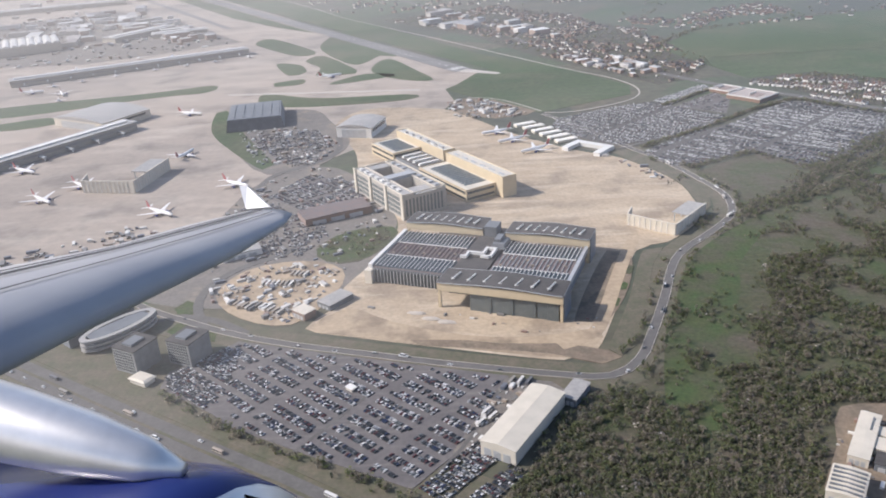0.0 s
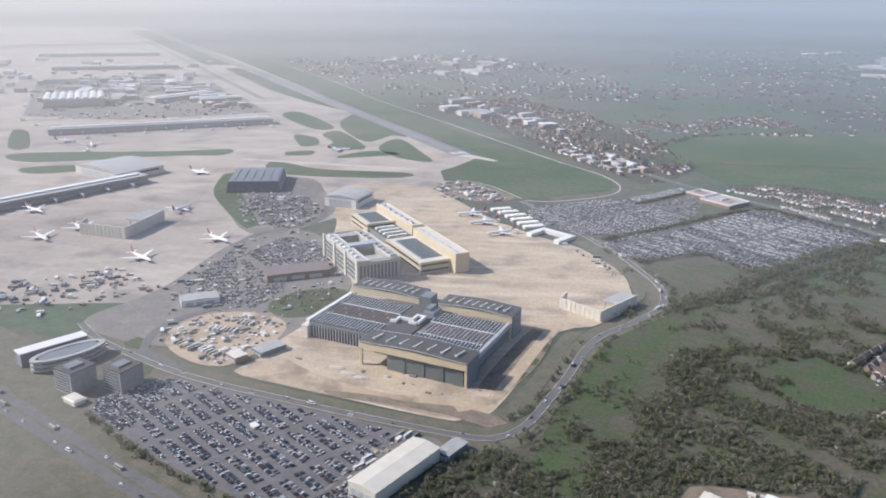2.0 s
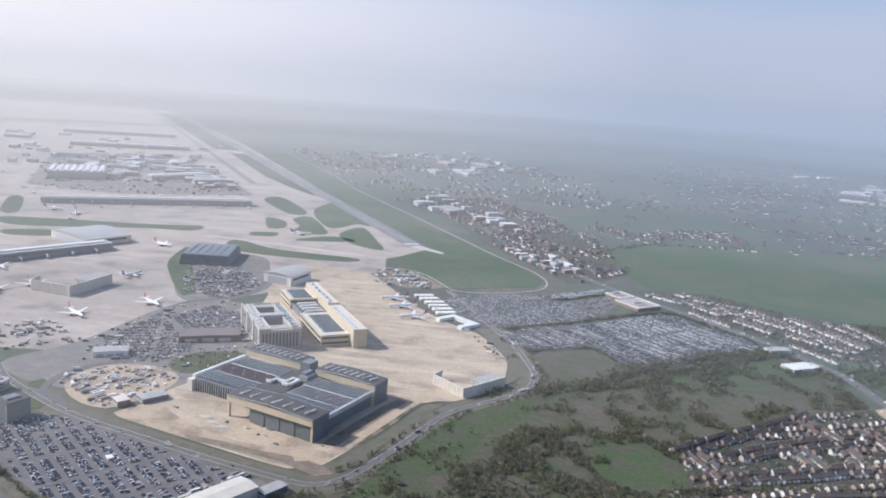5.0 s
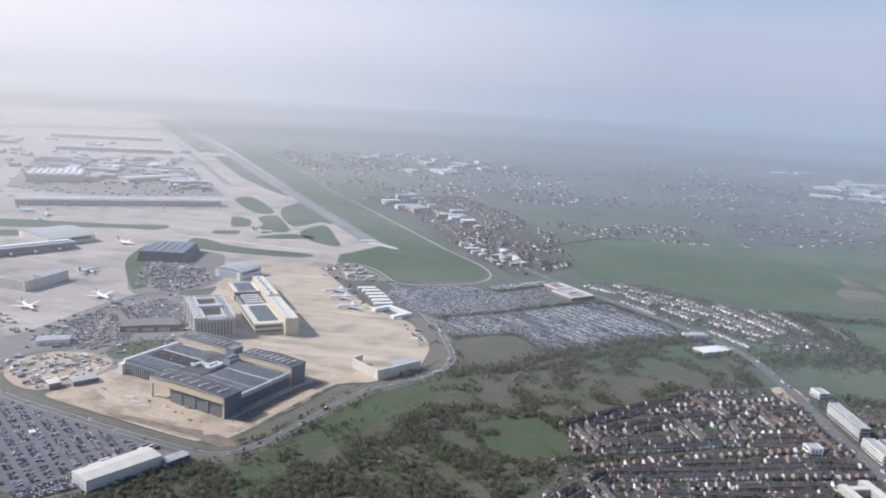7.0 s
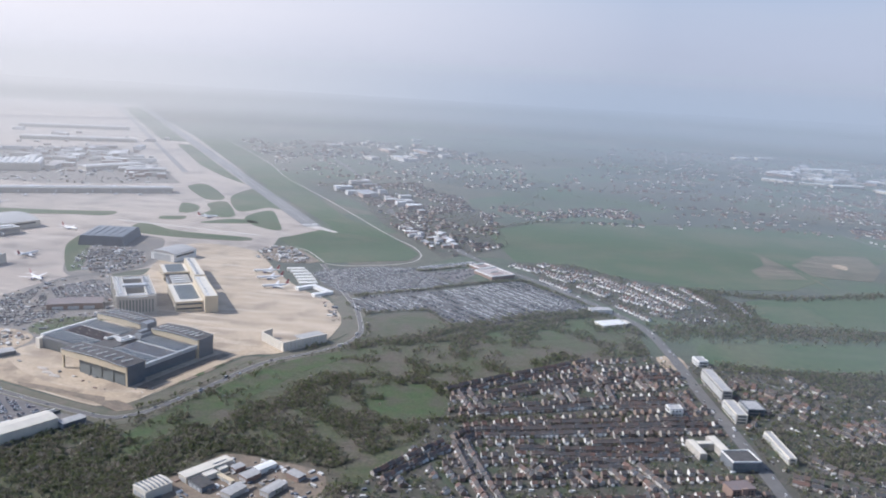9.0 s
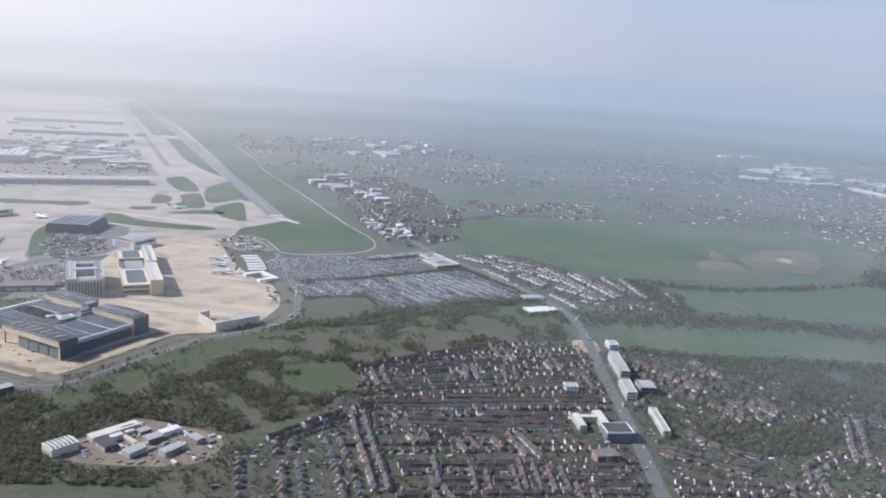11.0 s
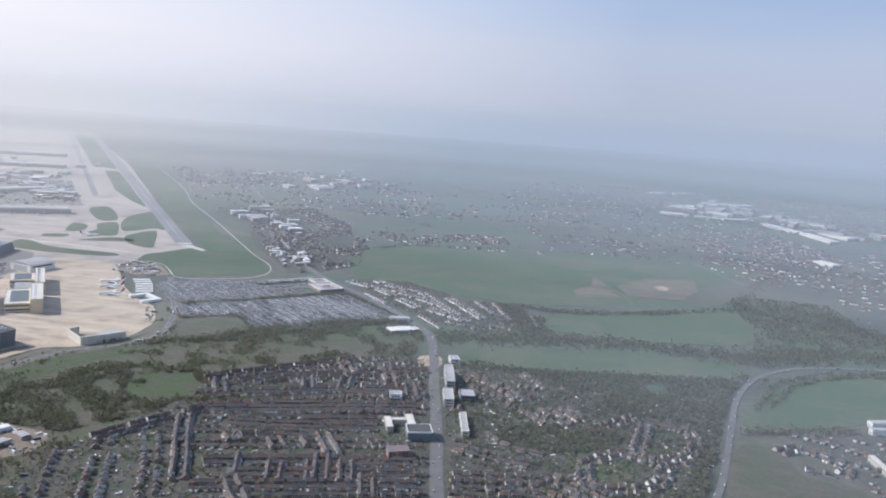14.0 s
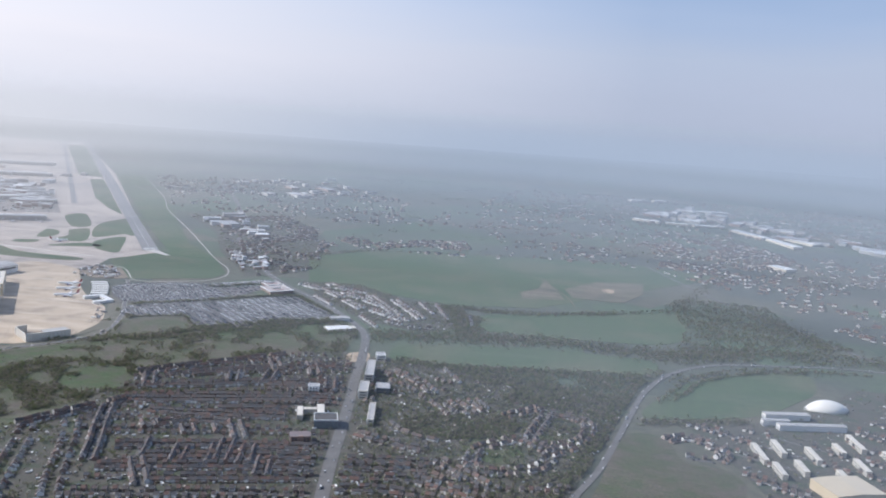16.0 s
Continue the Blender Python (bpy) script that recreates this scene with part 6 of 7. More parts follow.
WHITE_STREETS = [
    ([(427, 708), (437, 676), (447, 644)], (1,)), ([(466, 670), (471, 633)], (1,)), ([(298, 696), (325, 662)], (1, -1)), ([(356, 724), (377, 686), (400, 646)], (1, -1)),
    ([(327, 724), (350, 704), (376, 680)], (1, -1)), ([(371, 658), (412, 626)], (1, -1)), ([(362, 628), (385, 594)], (1,)), ([(272, 748), (303, 727), (330, 700)], (1, -1)),
    ([(300, 762), (322, 742), (350, 735)], (1, -1)), ([(385, 712), (410, 668), (425, 640)], (1, -1)), ([(410, 706), (430, 664)], (1,)), ([(336, 690), (360, 660)], (1, -1)), ([(390, 616), (420, 604), (440, 606)], (1,)),
]
taken = {}


def free(x, y, d):
    """Whether no house stands within d of a place; takes the place if so."""
    a, b = int(x // 4), int(y // 4)
    for p in range(a - 1, a + 2):
        for q in range(b - 1, b + 2):
            for u, v in taken.get((p, q), ()):
                if (u - x) ** 2 + (v - y) ** 2 < d * d:
                    return False
    taken.setdefault((a, b), []).append((x, y))
    return True


def along_street(line, sides, r, gap=0.1, off=3.3, run=(3, 8), room=(0.5, 1.6)):
    """Houses side by side along a street, their fronts to it, in short runs with gaps between."""
    pts = curve_through([Vector(p) for p in line], 2.0)
    rows = []
    for sd_ in sides:
        d, at, run_left = 0.0, 1.5, int(r.integers(*run))
        for a, b in zip(pts, pts[1:]):
            L = (b - a).length
            if L < 1e-6:
                continue
            while at < d + L:
                p, w = a.lerp(b, (at - d) / L), (b - a) / L
                n = Vector((-w[1], w[0])) * sd_
                x, y = p[0] + n[0] * off, p[1] + n[1] * off
                if r.random() > gap and free(x, y, 2.15):
                    rows.append((x, y, 0.1, math.degrees(math.atan2(w[1], w[0])) + (0 if sd_ > 0 else 180), 1.0, r.uniform(0.75, 0.92), r.uniform(0.8, 0.98)))
                at += 2.5
                run_left -= 1
                if run_left <= 0:
                    run_left = int(r.integers(*run))
                    at += r.uniform(*room)
            d += L
    return rows


hr = np.random.default_rng(21)
busy = [(395, 357, 20), (411, 452, 8), (414, 414, 8), (426, 424, 9), (379, 408, 6), (730, 440, 26), (716, 330, 20), (757, 487, 20), (428, 372, 7)]
streets, H = [], []
for line, sides in SHORT_STREETS + LONG_STREETS:
    streets.append(line)
    H += along_street(line, sides, hr, 0.05)
for line, sides in EAST_STREETS:
    streets.append(line)
    H += along_street(line, sides, hr, 0.22, run=(2, 4), room=(1.0, 3.5))
white_rows = []
for line, sides in WHITE_STREETS:
    streets.append(line)
    white_rows += along_street(line, sides, hr, 0.12, run=(1, 3), room=(0.9, 2.2))
houses = [away(np.array(white_rows), [MAIN], 5.0)]
# back streets that fill the blocks between
ZONES = [
    ([(252, 410), (333, 482), (360, 498), (392, 480), (398, 440), (404, 394), (330, 372), (268, 354), (252, 376)], 24, 11.0, 21, 0.1, 3),
    ([(268, 350), (330, 368), (404, 390), (412, 335), (420, 270), (330, 262), (300, 270), (268, 300), (244, 330)], 16, 11.0, 22, 0.1, 3),
    ([(240, 330), (268, 300), (300, 270), (300, 150), (240, 180), (218, 270)], -65, 12.0, 23, 0.25, 8),
    ([(300, 250), (420, 262), (430, 60), (330, 50), (300, 150)], 15, 11.0, 24, 0.08, 6),
    ([(404, 492), (470, 494), (500, 466), (455, 425), (440, 405), (418, 395)], -50, 14, 25, 0.5, 26),
    ([(432, 262), (560, 300), (536, 210), (440, 100), (440, 200)], 8, 12, 26, 0.15, 10),
    ([(640, 420), (668, 425), (735, 415), (810, 500), (960, 530), (880, 260), (640, 240), (668, 316), (658, 363)], -30, 14.0, 28, 0.45, 20),
]
for poly, turn, pitch, seed, skip, wander in ZONES:
    rows, lines = terraces(poly, turn, pitch, seed, skip, wander=wander)
    H += [tuple(q) for q in rows if free(q[0], q[1], 3.0)]
    if wander >= 10 or seed == 24:
        for line in lines:
            arr = np.array(line)
            run_ = []
            for p, ok in list(zip(arr, inside(poly, arr[:, 0], arr[:, 1]))) + [((0, 0), False)]:
                if ok:
                    run_.append(tuple(p))
                else:
                    if len(run_) > 2:
                        streets.append(run_)
                    run_ = []
H = away(np.array(H), [MAIN, PARKWAY], 6.0)
for x, y, r_ in busy:
    H = H[np.hypot(H[:, 0] - x, H[:, 1] - y) > r_]
bm = bmesh.new()
for run_ in streets:
    ribbon_mesh(bm, curve_through([Vector(p) for p in run_], 3.0), 2.2, 0.2)
tagged(part("streets", bm, M["road"]), "narrow grey residential streets", "street", kind="structure")
order = np.argsort(np.hypot(H[:, 0] - 330, H[:, 1] - 400))
hm = house_meshes()
htpl = template(list(hm))
many("terraced_houses", htpl, H[order[300:]], [M["housewall"], M["houseroof"], M["brick"], M["glass"]], "rows of terraced and semi-detached suburban houses", "houses")
many("white_houses", htpl, houses[-1], [M["whitewall"], M["houseroof"], M["brick"], M["glass"]], "rows of white-walled semi-detached houses beyond the car park", "houses")
wall, roof, chim, win = house_meshes()
house = thing("house", "small terraced house with a pitched clay-tile roof", "house", Matrix(), "suburban terraces")
part("wall", wall, M["wall_one"], house)
part("roof", roof, M["roof_one"], house)
part("chimney", chim, M["brick"], house)
for sx in (-0.85, 0.3):
    for z in (0.4, 1.35):
        part("window", one_box(sx, sx + 0.6, -1.64, -1.6, z, z + 0.5), M["glass"], house)
first = H[order[0]]
house.matrix_basis = pose(*first[:3], 0, 0, first[3])
for row in H[order[1:300]]:
    copy_thing(house, pose(*row[:3], 0, 0, row[3]))

# sheds, extensions and cars between the houses
bits = []
for poly, n, seed in ((TOWN, 2600, 71), (EASTTOWN, 600, 72), (NORTHROWS, 300, 73)):
    bits.append(litter(poly, n, 1.2, seed, 20))
bits = np.concatenate(bits)
for line, d in ((MAIN, 4.5), (PARKWAY, 5)):
    bits = bits[near_line(line, bits[:, 0], bits[:, 1]) > d]
many("garden_sheds", ytpl, bits, [M["clutter"]], "garden sheds, garages and extensions among the houses", "sheds")
kerb = []
for run_ in streets:
    for (xa, ya), (xb, yb) in zip(run_, run_[1:]):
        L = math.hypot(xb - xa, yb - ya)
        for k in range(int(L / 1.7)):
            if rng.random() < 0.5:
                u, sd_ = (k + 0.5) / int(L / 1.7), rng.choice((-1, 1))
                kerb.append((xa + (xb - xa) * u - sd_ * (yb - ya) / L * 0.95, ya + (yb - ya) * u + sd_ * (xb - xa) / L * 0.95, 0.21, math.degrees(math.atan2(yb - ya, xb - xa)), 1.0, 1.0, 1.1))
many("street_cars", tpl, kerb, [M["carpaint"], M["glass"]], "cars parked along the kerbs of residential streets", "cars")

NORTH_DISTRICT = [(-60, 1205), (52, 1052), (118, 900), (180, 800), (200, 762), (224, 772), (268, 838), (248, 960), (240, 1010), (180, 1150), (96, 1290)]
sheet("town_ground", NORTH_DISTRICT, 0.12, M["town"], "yards and gardens of a district beside the runway", "ground", rounded=False)
# distant villages and estates, a house or shed a few metres across each
far = []


def village(poly, n, seed, turn, size=1.0):
    r = np.random.default_rng(seed)
    P = np.array(poly, float)
    x, y = (r.uniform(P[:, i].min(), P[:, i].max(), n * 3) for i in (0, 1))
    k = np.flatnonzero(inside(poly, x, y))
    dens = np.array([noise.noise((p / 60.0, q / 60.0, seed)) for p, q in zip(x[k], y[k])])
    k = k[dens > -0.12][:n]
    n = len(k)
    s = size * r.uniform(0.8, 1.3, n)
    return np.stack([x[k], y[k], np.full(n, 0.05), turn + r.choice((0, 90), n) + r.uniform(-8, 8, n), s * r.uniform(1, 3.5, n), s, s], 1)


far.append(village([(-50, 1195), (59, 1058), (125, 905), (190, 786), (215, 770), (262, 838), (241, 956), (176, 1146), (96, 1283)], 900, 31, -58, 0.75))
far.append(village([(148, 1187), (286, 1103), (416, 1168), (494, 1035), (298, 1010), (240, 960)], 420, 32, -30, 0.8))
far.append(village([(-400, 1800), (-100, 1250), (100, 1290), (300, 1250), (250, 1700), (0, 2000)], 620, 33, -50, 0.95))
far.append(village([(800, 1040), (860, 760), (900, 640), (1300, 560), (1700, 900), (1500, 1400), (950, 1300)], 1900, 34, -30, 0.85))
far.append(village([(730, 1279), (822, 1500), (914, 1500), (970, 1296), (840, 940), (780, 955), (719, 1035)], 700, 37, -30, 0.85))
far.append(village([(500, 1060), (800, 1060), (950, 1300), (800, 1500), (450, 1300)], 260, 35, -20, 0.85))
far.append(village([(300, 1300), (900, 1500), (1400, 1500), (1500, 2300), (500, 2300)], 1200, 36, -20, 1.0))
many("distant_houses", template(list(house_meshes()[:3])), np.concatenate(far), [M["housewall"], M["houseroof"], M["brick"]], "distant villages and suburbs in the haze", "houses")
sheds = np.concatenate([litter([(760, 1760), (900, 1660), (1100, 1500), (1250, 1300), (1350, 1330), (1150, 1650), (930, 2050)], 80, 24, 41, -25), litter([(-40, 1180), (60, 1062), (150, 1000), (110, 1110), (20, 1250)], 26, 14, 42, -58), litter([(130, 905), (186, 792), (215, 790), (190, 880)], 50, 6, 43, -58), litter([(-250, 1750), (0, 1500), (150, 1800), (0, 2100)], 24, 22, 44, -50), litter([(-900, 1100), (-560, 1050), (-330, 1240), (-480, 1700), (-1000, 1700)], 70, 18, 45, 18), litter([(-560, 1240), (-600, 1340), (-530, 1470), (-370, 1300), (-330, 1240), (-250, 1110), (-310, 1075), (-330, 1140), (-430, 1260)], 110, 13, 46, 27)])
sheds[:, 6] = np.minimum(sheds[:, 6], 6)
store = thing("warehouse", "pale flat-roofed warehouse far across the plain", "warehouse", Matrix(), "distant warehouses")
part("wall", one_box(-0.5, 0.5, -0.5, 0.5, 0, 0.93), M["shedwall"], store)
part("roof", one_box(-0.51, 0.51, -0.51, 0.51, 0.93, 1.0, taper=0.96), M["shedroof_one"], store)
for i, row in enumerate(sheds):
    m = pose(*row[:3], 0, 0, row[3]) @ Matrix.Diagonal((row[4], row[5], row[6], 1))
    ob = store if i == 0 else copy_thing(store, m)
    ob.matrix_basis = m

# long bright roofs of a distribution park on the skyline
LONG = [((750, 1706), (803, 1675), 9), ((815, 1678), (862, 1668), 7), ((872, 1664), (938, 1680), 9), ((911, 1984), (1021, 2015), 12), ((949, 1636), (993, 1538), 12), ((996, 1530), (1020, 1432), 12), ((1050, 1700), (1085, 1680), 14), ((789, 2163), (830, 2190), 12), ((860, 2210), (900, 2225), 10), ((905, 1180), (925, 1150), 14), ((860, 1770), (900, 1760), 8), ((1040, 1560), (1075, 1500), 14)]
big = None
for a, b, w_ in LONG:
    m = pose((a[0] + b[0]) / 2, (a[1] + b[1]) / 2, 0.1, 0, 0, math.degrees(math.atan2(b[1] - a[1], b[0] - a[0]))) @ Matrix.Diagonal((math.hypot(b[0] - a[0], b[1] - a[1]), w_ * 1.6, 4.5, 1))
    if big is None:
        big = thing("distribution_shed", "long white-roofed distribution shed on the skyline", "warehouse", m, "distribution sheds")
        part("wall", one_box(-0.5, 0.5, -0.5, 0.5, 0, 0.9), M["cream"], big)
        part("roof", one_box(-0.505, 0.505, -0.51, 0.51, 0.9, 1.0), M["white"], big)
    else:
        copy_thing(big, m).matrix_basis = m

# ---- trees ----


def tree_meshes(seed, n=46, spread=1.0, tall=1.0, cone=False, limbs=5, leaf=1.0):
    """A trunk with limbs and a crown of small sprays; about 4 high."""
    r = np.random.default_rng(seed)
    trunk = bmesh.new()

    def limb(a, b, ra, rb):
        d = (Vector(b) - Vector(a)).normalized()
        s = d.orthogonal().normalized()
        q = d.cross(s)
        va = [trunk.verts.new(Vector(a) + (s * math.cos(k) + q * math.sin(k)) * ra) for k in (0, 2.1, 4.2)]
        vb = [trunk.verts.new(Vector(b) + (s * math.cos(k) + q * math.sin(k)) * rb) for k in (0, 2.1, 4.2)]
        for i in range(3):
            trunk.faces.new((va[i], va[(i + 1) % 3], vb[(i + 1) % 3], vb[i]))
    limb((0, 0, 0), (0, 0, 2.2 * tall), 0.16, 0.09)
    for i in range(limbs):
        a = i * 1.26 * 5 / limbs + r.uniform(-0.3, 0.3)
        z = r.uniform(1.0, 2.0) * tall
        limb((0, 0, z), (1.0 * spread * math.cos(a), 1.0 * spread * math.sin(a), z + 1.0 * tall), 0.07, 0.02)
    crown = bmesh.new()

    def spot(q):
        u = r.normal(size=3)
        u /= np.linalg.norm(u)
        if cone:
            z = r.uniform(0.6, 4.2)
            w = 1.0 * (4.4 - z) / 3.6 * r.uniform(0.4, 1)
        else:
            z, w = 2.45 + 1.3 * u[2] * q, 1.4 * spread * q
        return Vector((w * u[0], w * u[1], z * tall))
    for i in range(max(2, n // 9)):
        c = spot(r.uniform(0.2, 0.7))
        k = r.uniform(0.45, 0.8) * (0.6 if cone else 1.0)
        turn = Euler(r.uniform(0, 6.28, 3)).to_matrix()
        v = [crown.verts.new(c + turn @ Vector(p) * k * r.uniform(0.75, 1.2)) for p in ((1, 0, 0), (-1, 0, 0), (0, 1, 0), (0, -1, 0), (0, 0, 0.8), (0, 0, -0.8))]
        for x, y, z in ((0, 2, 4), (2, 1, 4), (1, 3, 4), (3, 0, 4), (2, 0, 5), (1, 2, 5), (3, 1, 5), (0, 3, 5)):
            crown.faces.new((v[x], v[y], v[z])).smooth = True
    for i in range(n):
        c = spot(r.uniform(0.55, 1.1))
        t1 = Vector(r.normal(size=3)).normalized()
        t2 = t1.orthogonal().normalized()
        k1, k2 = r.uniform(0.2, 0.42) * leaf, r.uniform(0.14, 0.3) * leaf
        crown.faces.new([crown.verts.new(c + t1 * k1 * e + t2 * k2 * f) for e, f in ((-1, -0.6), (0.2, -1), (1, 0.3), (-0.3, 1))])
    return trunk, crown


def wood(n, seed, where, zones=None):
    r = np.random.default_rng(seed)
    P = np.array(where, float)
    x, y = (r.uniform(P[:, i].min(), P[:, i].max(), n * 6) for i in (0, 1))
    k = inside(where, x, y)
    x, y = x[k], y[k]
    return x, y, r


def as_places(x, y, r, lo, hi, z=0.05):
    n = len(x)
    s = r.uniform(lo, hi, n)
    return np.stack([x, y, np.full(n, z), r.uniform(0, 360, n), s, s, s * r.uniform(0.5, 0.85, n)], 1)


# the wood: dense in the south and along the stream, open on the grass beside the road
x, y, r = wood(30000, 51, WOOD)
cl = np.array([1.5 * noise.noise((a / 20.0, b / 20.0, 3.0)) + 0.5 * noise.noise((a / 7.0, b / 7.0, 9.0)) for a, b in zip(x, y)])
road_d = near_line(PERIMETER, x, y)
clear = inside([(198, 401), (233, 418), (254, 386), (240, 355), (208, 368)], x, y)
dense = cl + np.clip((road_d - 34) / 40, -0.9, 0.35) + np.clip((330 - y) / 60, 0, 0.5) - 1.5 * clear
stream = near_line([(160, 462), (175, 472), (213, 499), (242, 536), (292, 579), (351, 613)], x, y)
dense += np.where(stream < 6, 0.9, 0) - np.clip((y - 410) / 60, 0, 0.55)
k = (dense + r.uniform(-0.6, 0.6, len(x)) > 0.3) & (road_d > 6) & ~inside([(126, 258), (140, 284), (150, 306), (205, 300), (206, 262), (160, 248)], x, y)
W = as_places(x[k], y[k], r, 0.35, 1.0)[:13000]
belts = []
for line, width, n in (
    ([(150, 455), (175, 472), (213, 499), (242, 536), (292, 579), (351, 613)], 9, 800), ([(371, 560), (429, 580), (473, 590), (518, 599), (571, 605), (648, 592), (720, 615)], 22, 2600), ([(640, 590), (720, 622), (790, 640), (880, 640)], 26, 900), ([(454, 708), (487, 702), (528, 706), (585, 728), (627, 752), (715, 800)], 9, 700), ([(440, 705), (455, 680), (462, 640), (470, 600)], 14, 500), ([(243, 364), (270, 373), (316, 384), (356, 393)], 5, 260), ([(228, 347), (243, 363)], 8, 90),
    ([(484, 616), (470, 640), (478, 668)], 10, 200), ([(420, 500), (470, 498), (560, 514), (627, 526)], 8, 520), ([(230, 922), (297, 1004), (434, 1050), (670, 1098)], 7, 300),
    ([(628, 460), (662, 532), (712, 572), (770, 590), (830, 595)], 4, 260), ([(612, 415), (640, 425), (690, 440)], 7, 260), ([(640, 470), (672, 528), (722, 566), (770, 582)], 3, 240), ([(632, 500), (660, 548), (705, 586), (780, 604)], 2.5, 260), ([(530, 200), (543, 270), (562, 322), (578, 372), (592, 420), (612, 490), (640, 545)], 8, 600),
    ([(86, 318), (100, 340), (110, 362), (121, 395)], 4, 60), ([(215, 290), (205, 250), (230, 190)], 14, 220), ([(284, 690), (306, 664), (345, 622)], 3, 170), ([(284, 690), (245, 666), (197, 625), (150, 592)], 2.4, 330), ([(186, 690), (215, 716), (238, 738)], 1.6, 110), ([(250, 523), (278, 546), (321, 582), (349, 602)], 6, 520), ([(203, 483), (240, 506), (259, 522)], 5, 260), ([(150, 566), (170, 548), (212, 570), (234, 540), (250, 524)], 2.5, 200),
    ([(-62, 368), (-15, 352), (45, 333)], 0.9, 80), ([(104, 350), (117, 384), (133, 423), (158, 453), (176, 476), (180, 502), (172, 532)], 2.0, 170), ([(88, 342), (98, 356), (109, 386), (124, 424)], 1.2, 40), ([(-84, 331), (-52, 305), (-23, 288), (12, 268)], 2.2, 110), ([(40, 255), (60, 300), (84, 318)], 6, 130), ([(690, 800), (720, 860), (800, 1042)], 12, 300),
    ([(770, 580), (820, 700), (790, 800)], 24, 500), ([(150, 520), (172, 545)], 3, 20)):
    pts = [Vector(p) for p in line]
    for i in range(n):
        s = rng.integers(0, len(pts) - 1)
        p = pts[s].lerp(pts[s + 1], rng.random())
        belts.append((p[0] + rng.normal(0, width * 0.5), p[1] + rng.normal(0, width * 0.5)))
b = np.array(belts)
Bt = as_places(b[:, 0], b[:, 1], rng, 0.5, 1.15)
# gardens and far hedges
x, y, r = wood(7000, 53, TOWN)
G = as_places(x, y, r, 0.35, 0.95)[:9000]
xe, ye, re_ = wood(4000, 58, [(404, 496), (515, 490), (602, 464), (590, 398), (556, 300), (540, 200), (432, 205), (420, 390)])
GE = as_places(xe, ye, re_, 0.4, 1.05)[:3900]
GE = GE[near_line(MAIN, GE[:, 0], GE[:, 1]) > 6]
thick = []
for seed, poly in ((81, [(461, 497), (511, 509), (627, 518), (593, 412), (547, 426), (513, 429), (520, 466), (497, 462)]), (82, [(448, 378), (469, 387), (492, 382), (517, 405), (530, 392), (519, 362), (481, 346), (452, 350)]), (83, [(574, 380), (586, 383), (578, 342), (561, 300), (526, 288), (554, 323)]), (84, [(715, 860), (812, 858), (810, 752), (849, 682), (771, 635), (663, 599), (689, 704), (690, 780)])):
    xa, ya, ra = wood(int(abs(sum(poly[k - 1][0] * poly[k][1] - poly[k][0] * poly[k - 1][1] for k in range(len(poly)))) / 2 / (9 if seed < 84 else 22)), seed, poly)
    ok = np.array([noise.noise((p / 26.0, q / 26.0, seed)) for p, q in zip(xa, ya)]) > ra.uniform(-0.7, 0.25, len(xa))
    thick.append(as_places(xa[ok], ya[ok], ra, 0.5, 1.1))
thick = np.concatenate(thick)
x2, y2, r2 = wood(700, 54, EASTTOWN)
G2 = as_places(x2, y2, r2, 0.4, 0.9)[:900]
x3, y3, r3 = wood(1300, 55, NORTHROWS)
G3 = as_places(x3, y3, r3, 0.4, 0.9)[:1700]
x5, y5, r5 = wood(700, 59, NORTH_DISTRICT)
G3 = np.concatenate([G3, as_places(x5, y5, r5, 0.6, 1.1)[:1200]])
x4, y4, r4 = wood(12000, 56, [(300, 1060), (800, 1060), (900, 640), (1500, 600), (1800, 1500), (1400, 2300), (0, 2300), (-300, 1900), (100, 1300)])
cl = np.array([0.5 - 4 * abs(noise.noise((a / 150.0, b / 110.0, 5.0))) for a, b in zip(x4, y4)])
F = as_places(x4[cl > 0.0], y4[cl > 0.0], r4, 0.8, 1.6)[:4600]
gx, gy, gr = wood(120, 57, [(-42, 456), (-30, 474), (-8, 478), (-6, 463), (-20, 441)])
gard = as_places(gx, gy, gr, 0.5, 1.0, 0.24)[:60]
clear_of = [([p for p in MAIN], 5.5), (PARKWAY, 5.5), (PERIMETER, 4.0)]
thick = thick[near_line(PARKWAY, thick[:, 0], thick[:, 1]) > 6]
for name_ in ("G", "Bt"):
    rows = G if name_ == "G" else Bt
    for line, d in clear_of:
        rows = rows[near_line(line, rows[:, 0], rows[:, 1]) > d]
    if name_ == "G":
        G = rows
    else:
        Bt = rows
allt = np.concatenate([W, Bt, thick, G, GE, G2, G3, F, gard])
spots = np.concatenate([H, houses[-1]])
cells = set(zip(np.round(spots[:, 0] / 2.2).astype(int), np.round(spots[:, 1] / 2.2).astype(int)))
allt = allt[[(round(a / 2.2), round(b / 2.2)) not in cells for a, b in allt[:, :2]]]
pick = rng.integers(0, 10, len(allt))
near = np.hypot(allt[:, 0] - 110, allt[:, 1] - 300) < 78
near_idx = np.flatnonzero(near)[:300]
mask = np.ones(len(allt), bool)
mask[near_idx] = False
KINDS = [(61, 46, 1.0, 1.0, "twig"), (62, 46, 1.1, 0.85, "twig"), (63, 40, 0.85, 1.1, "twig"), (64, 46, 1.0, 0.95, "leaf"), (65, 40, 1.0, 0.7, "blossom"), (66, 40, 0.7, 1.1, "conifer")]
SHARE = {0: (0, 1), 1: (2,), 2: (4, 5), 3: (3, 6, 7, 8), 4: (), 5: (9,)}
bl = rng.random(len(allt)) < 0.02
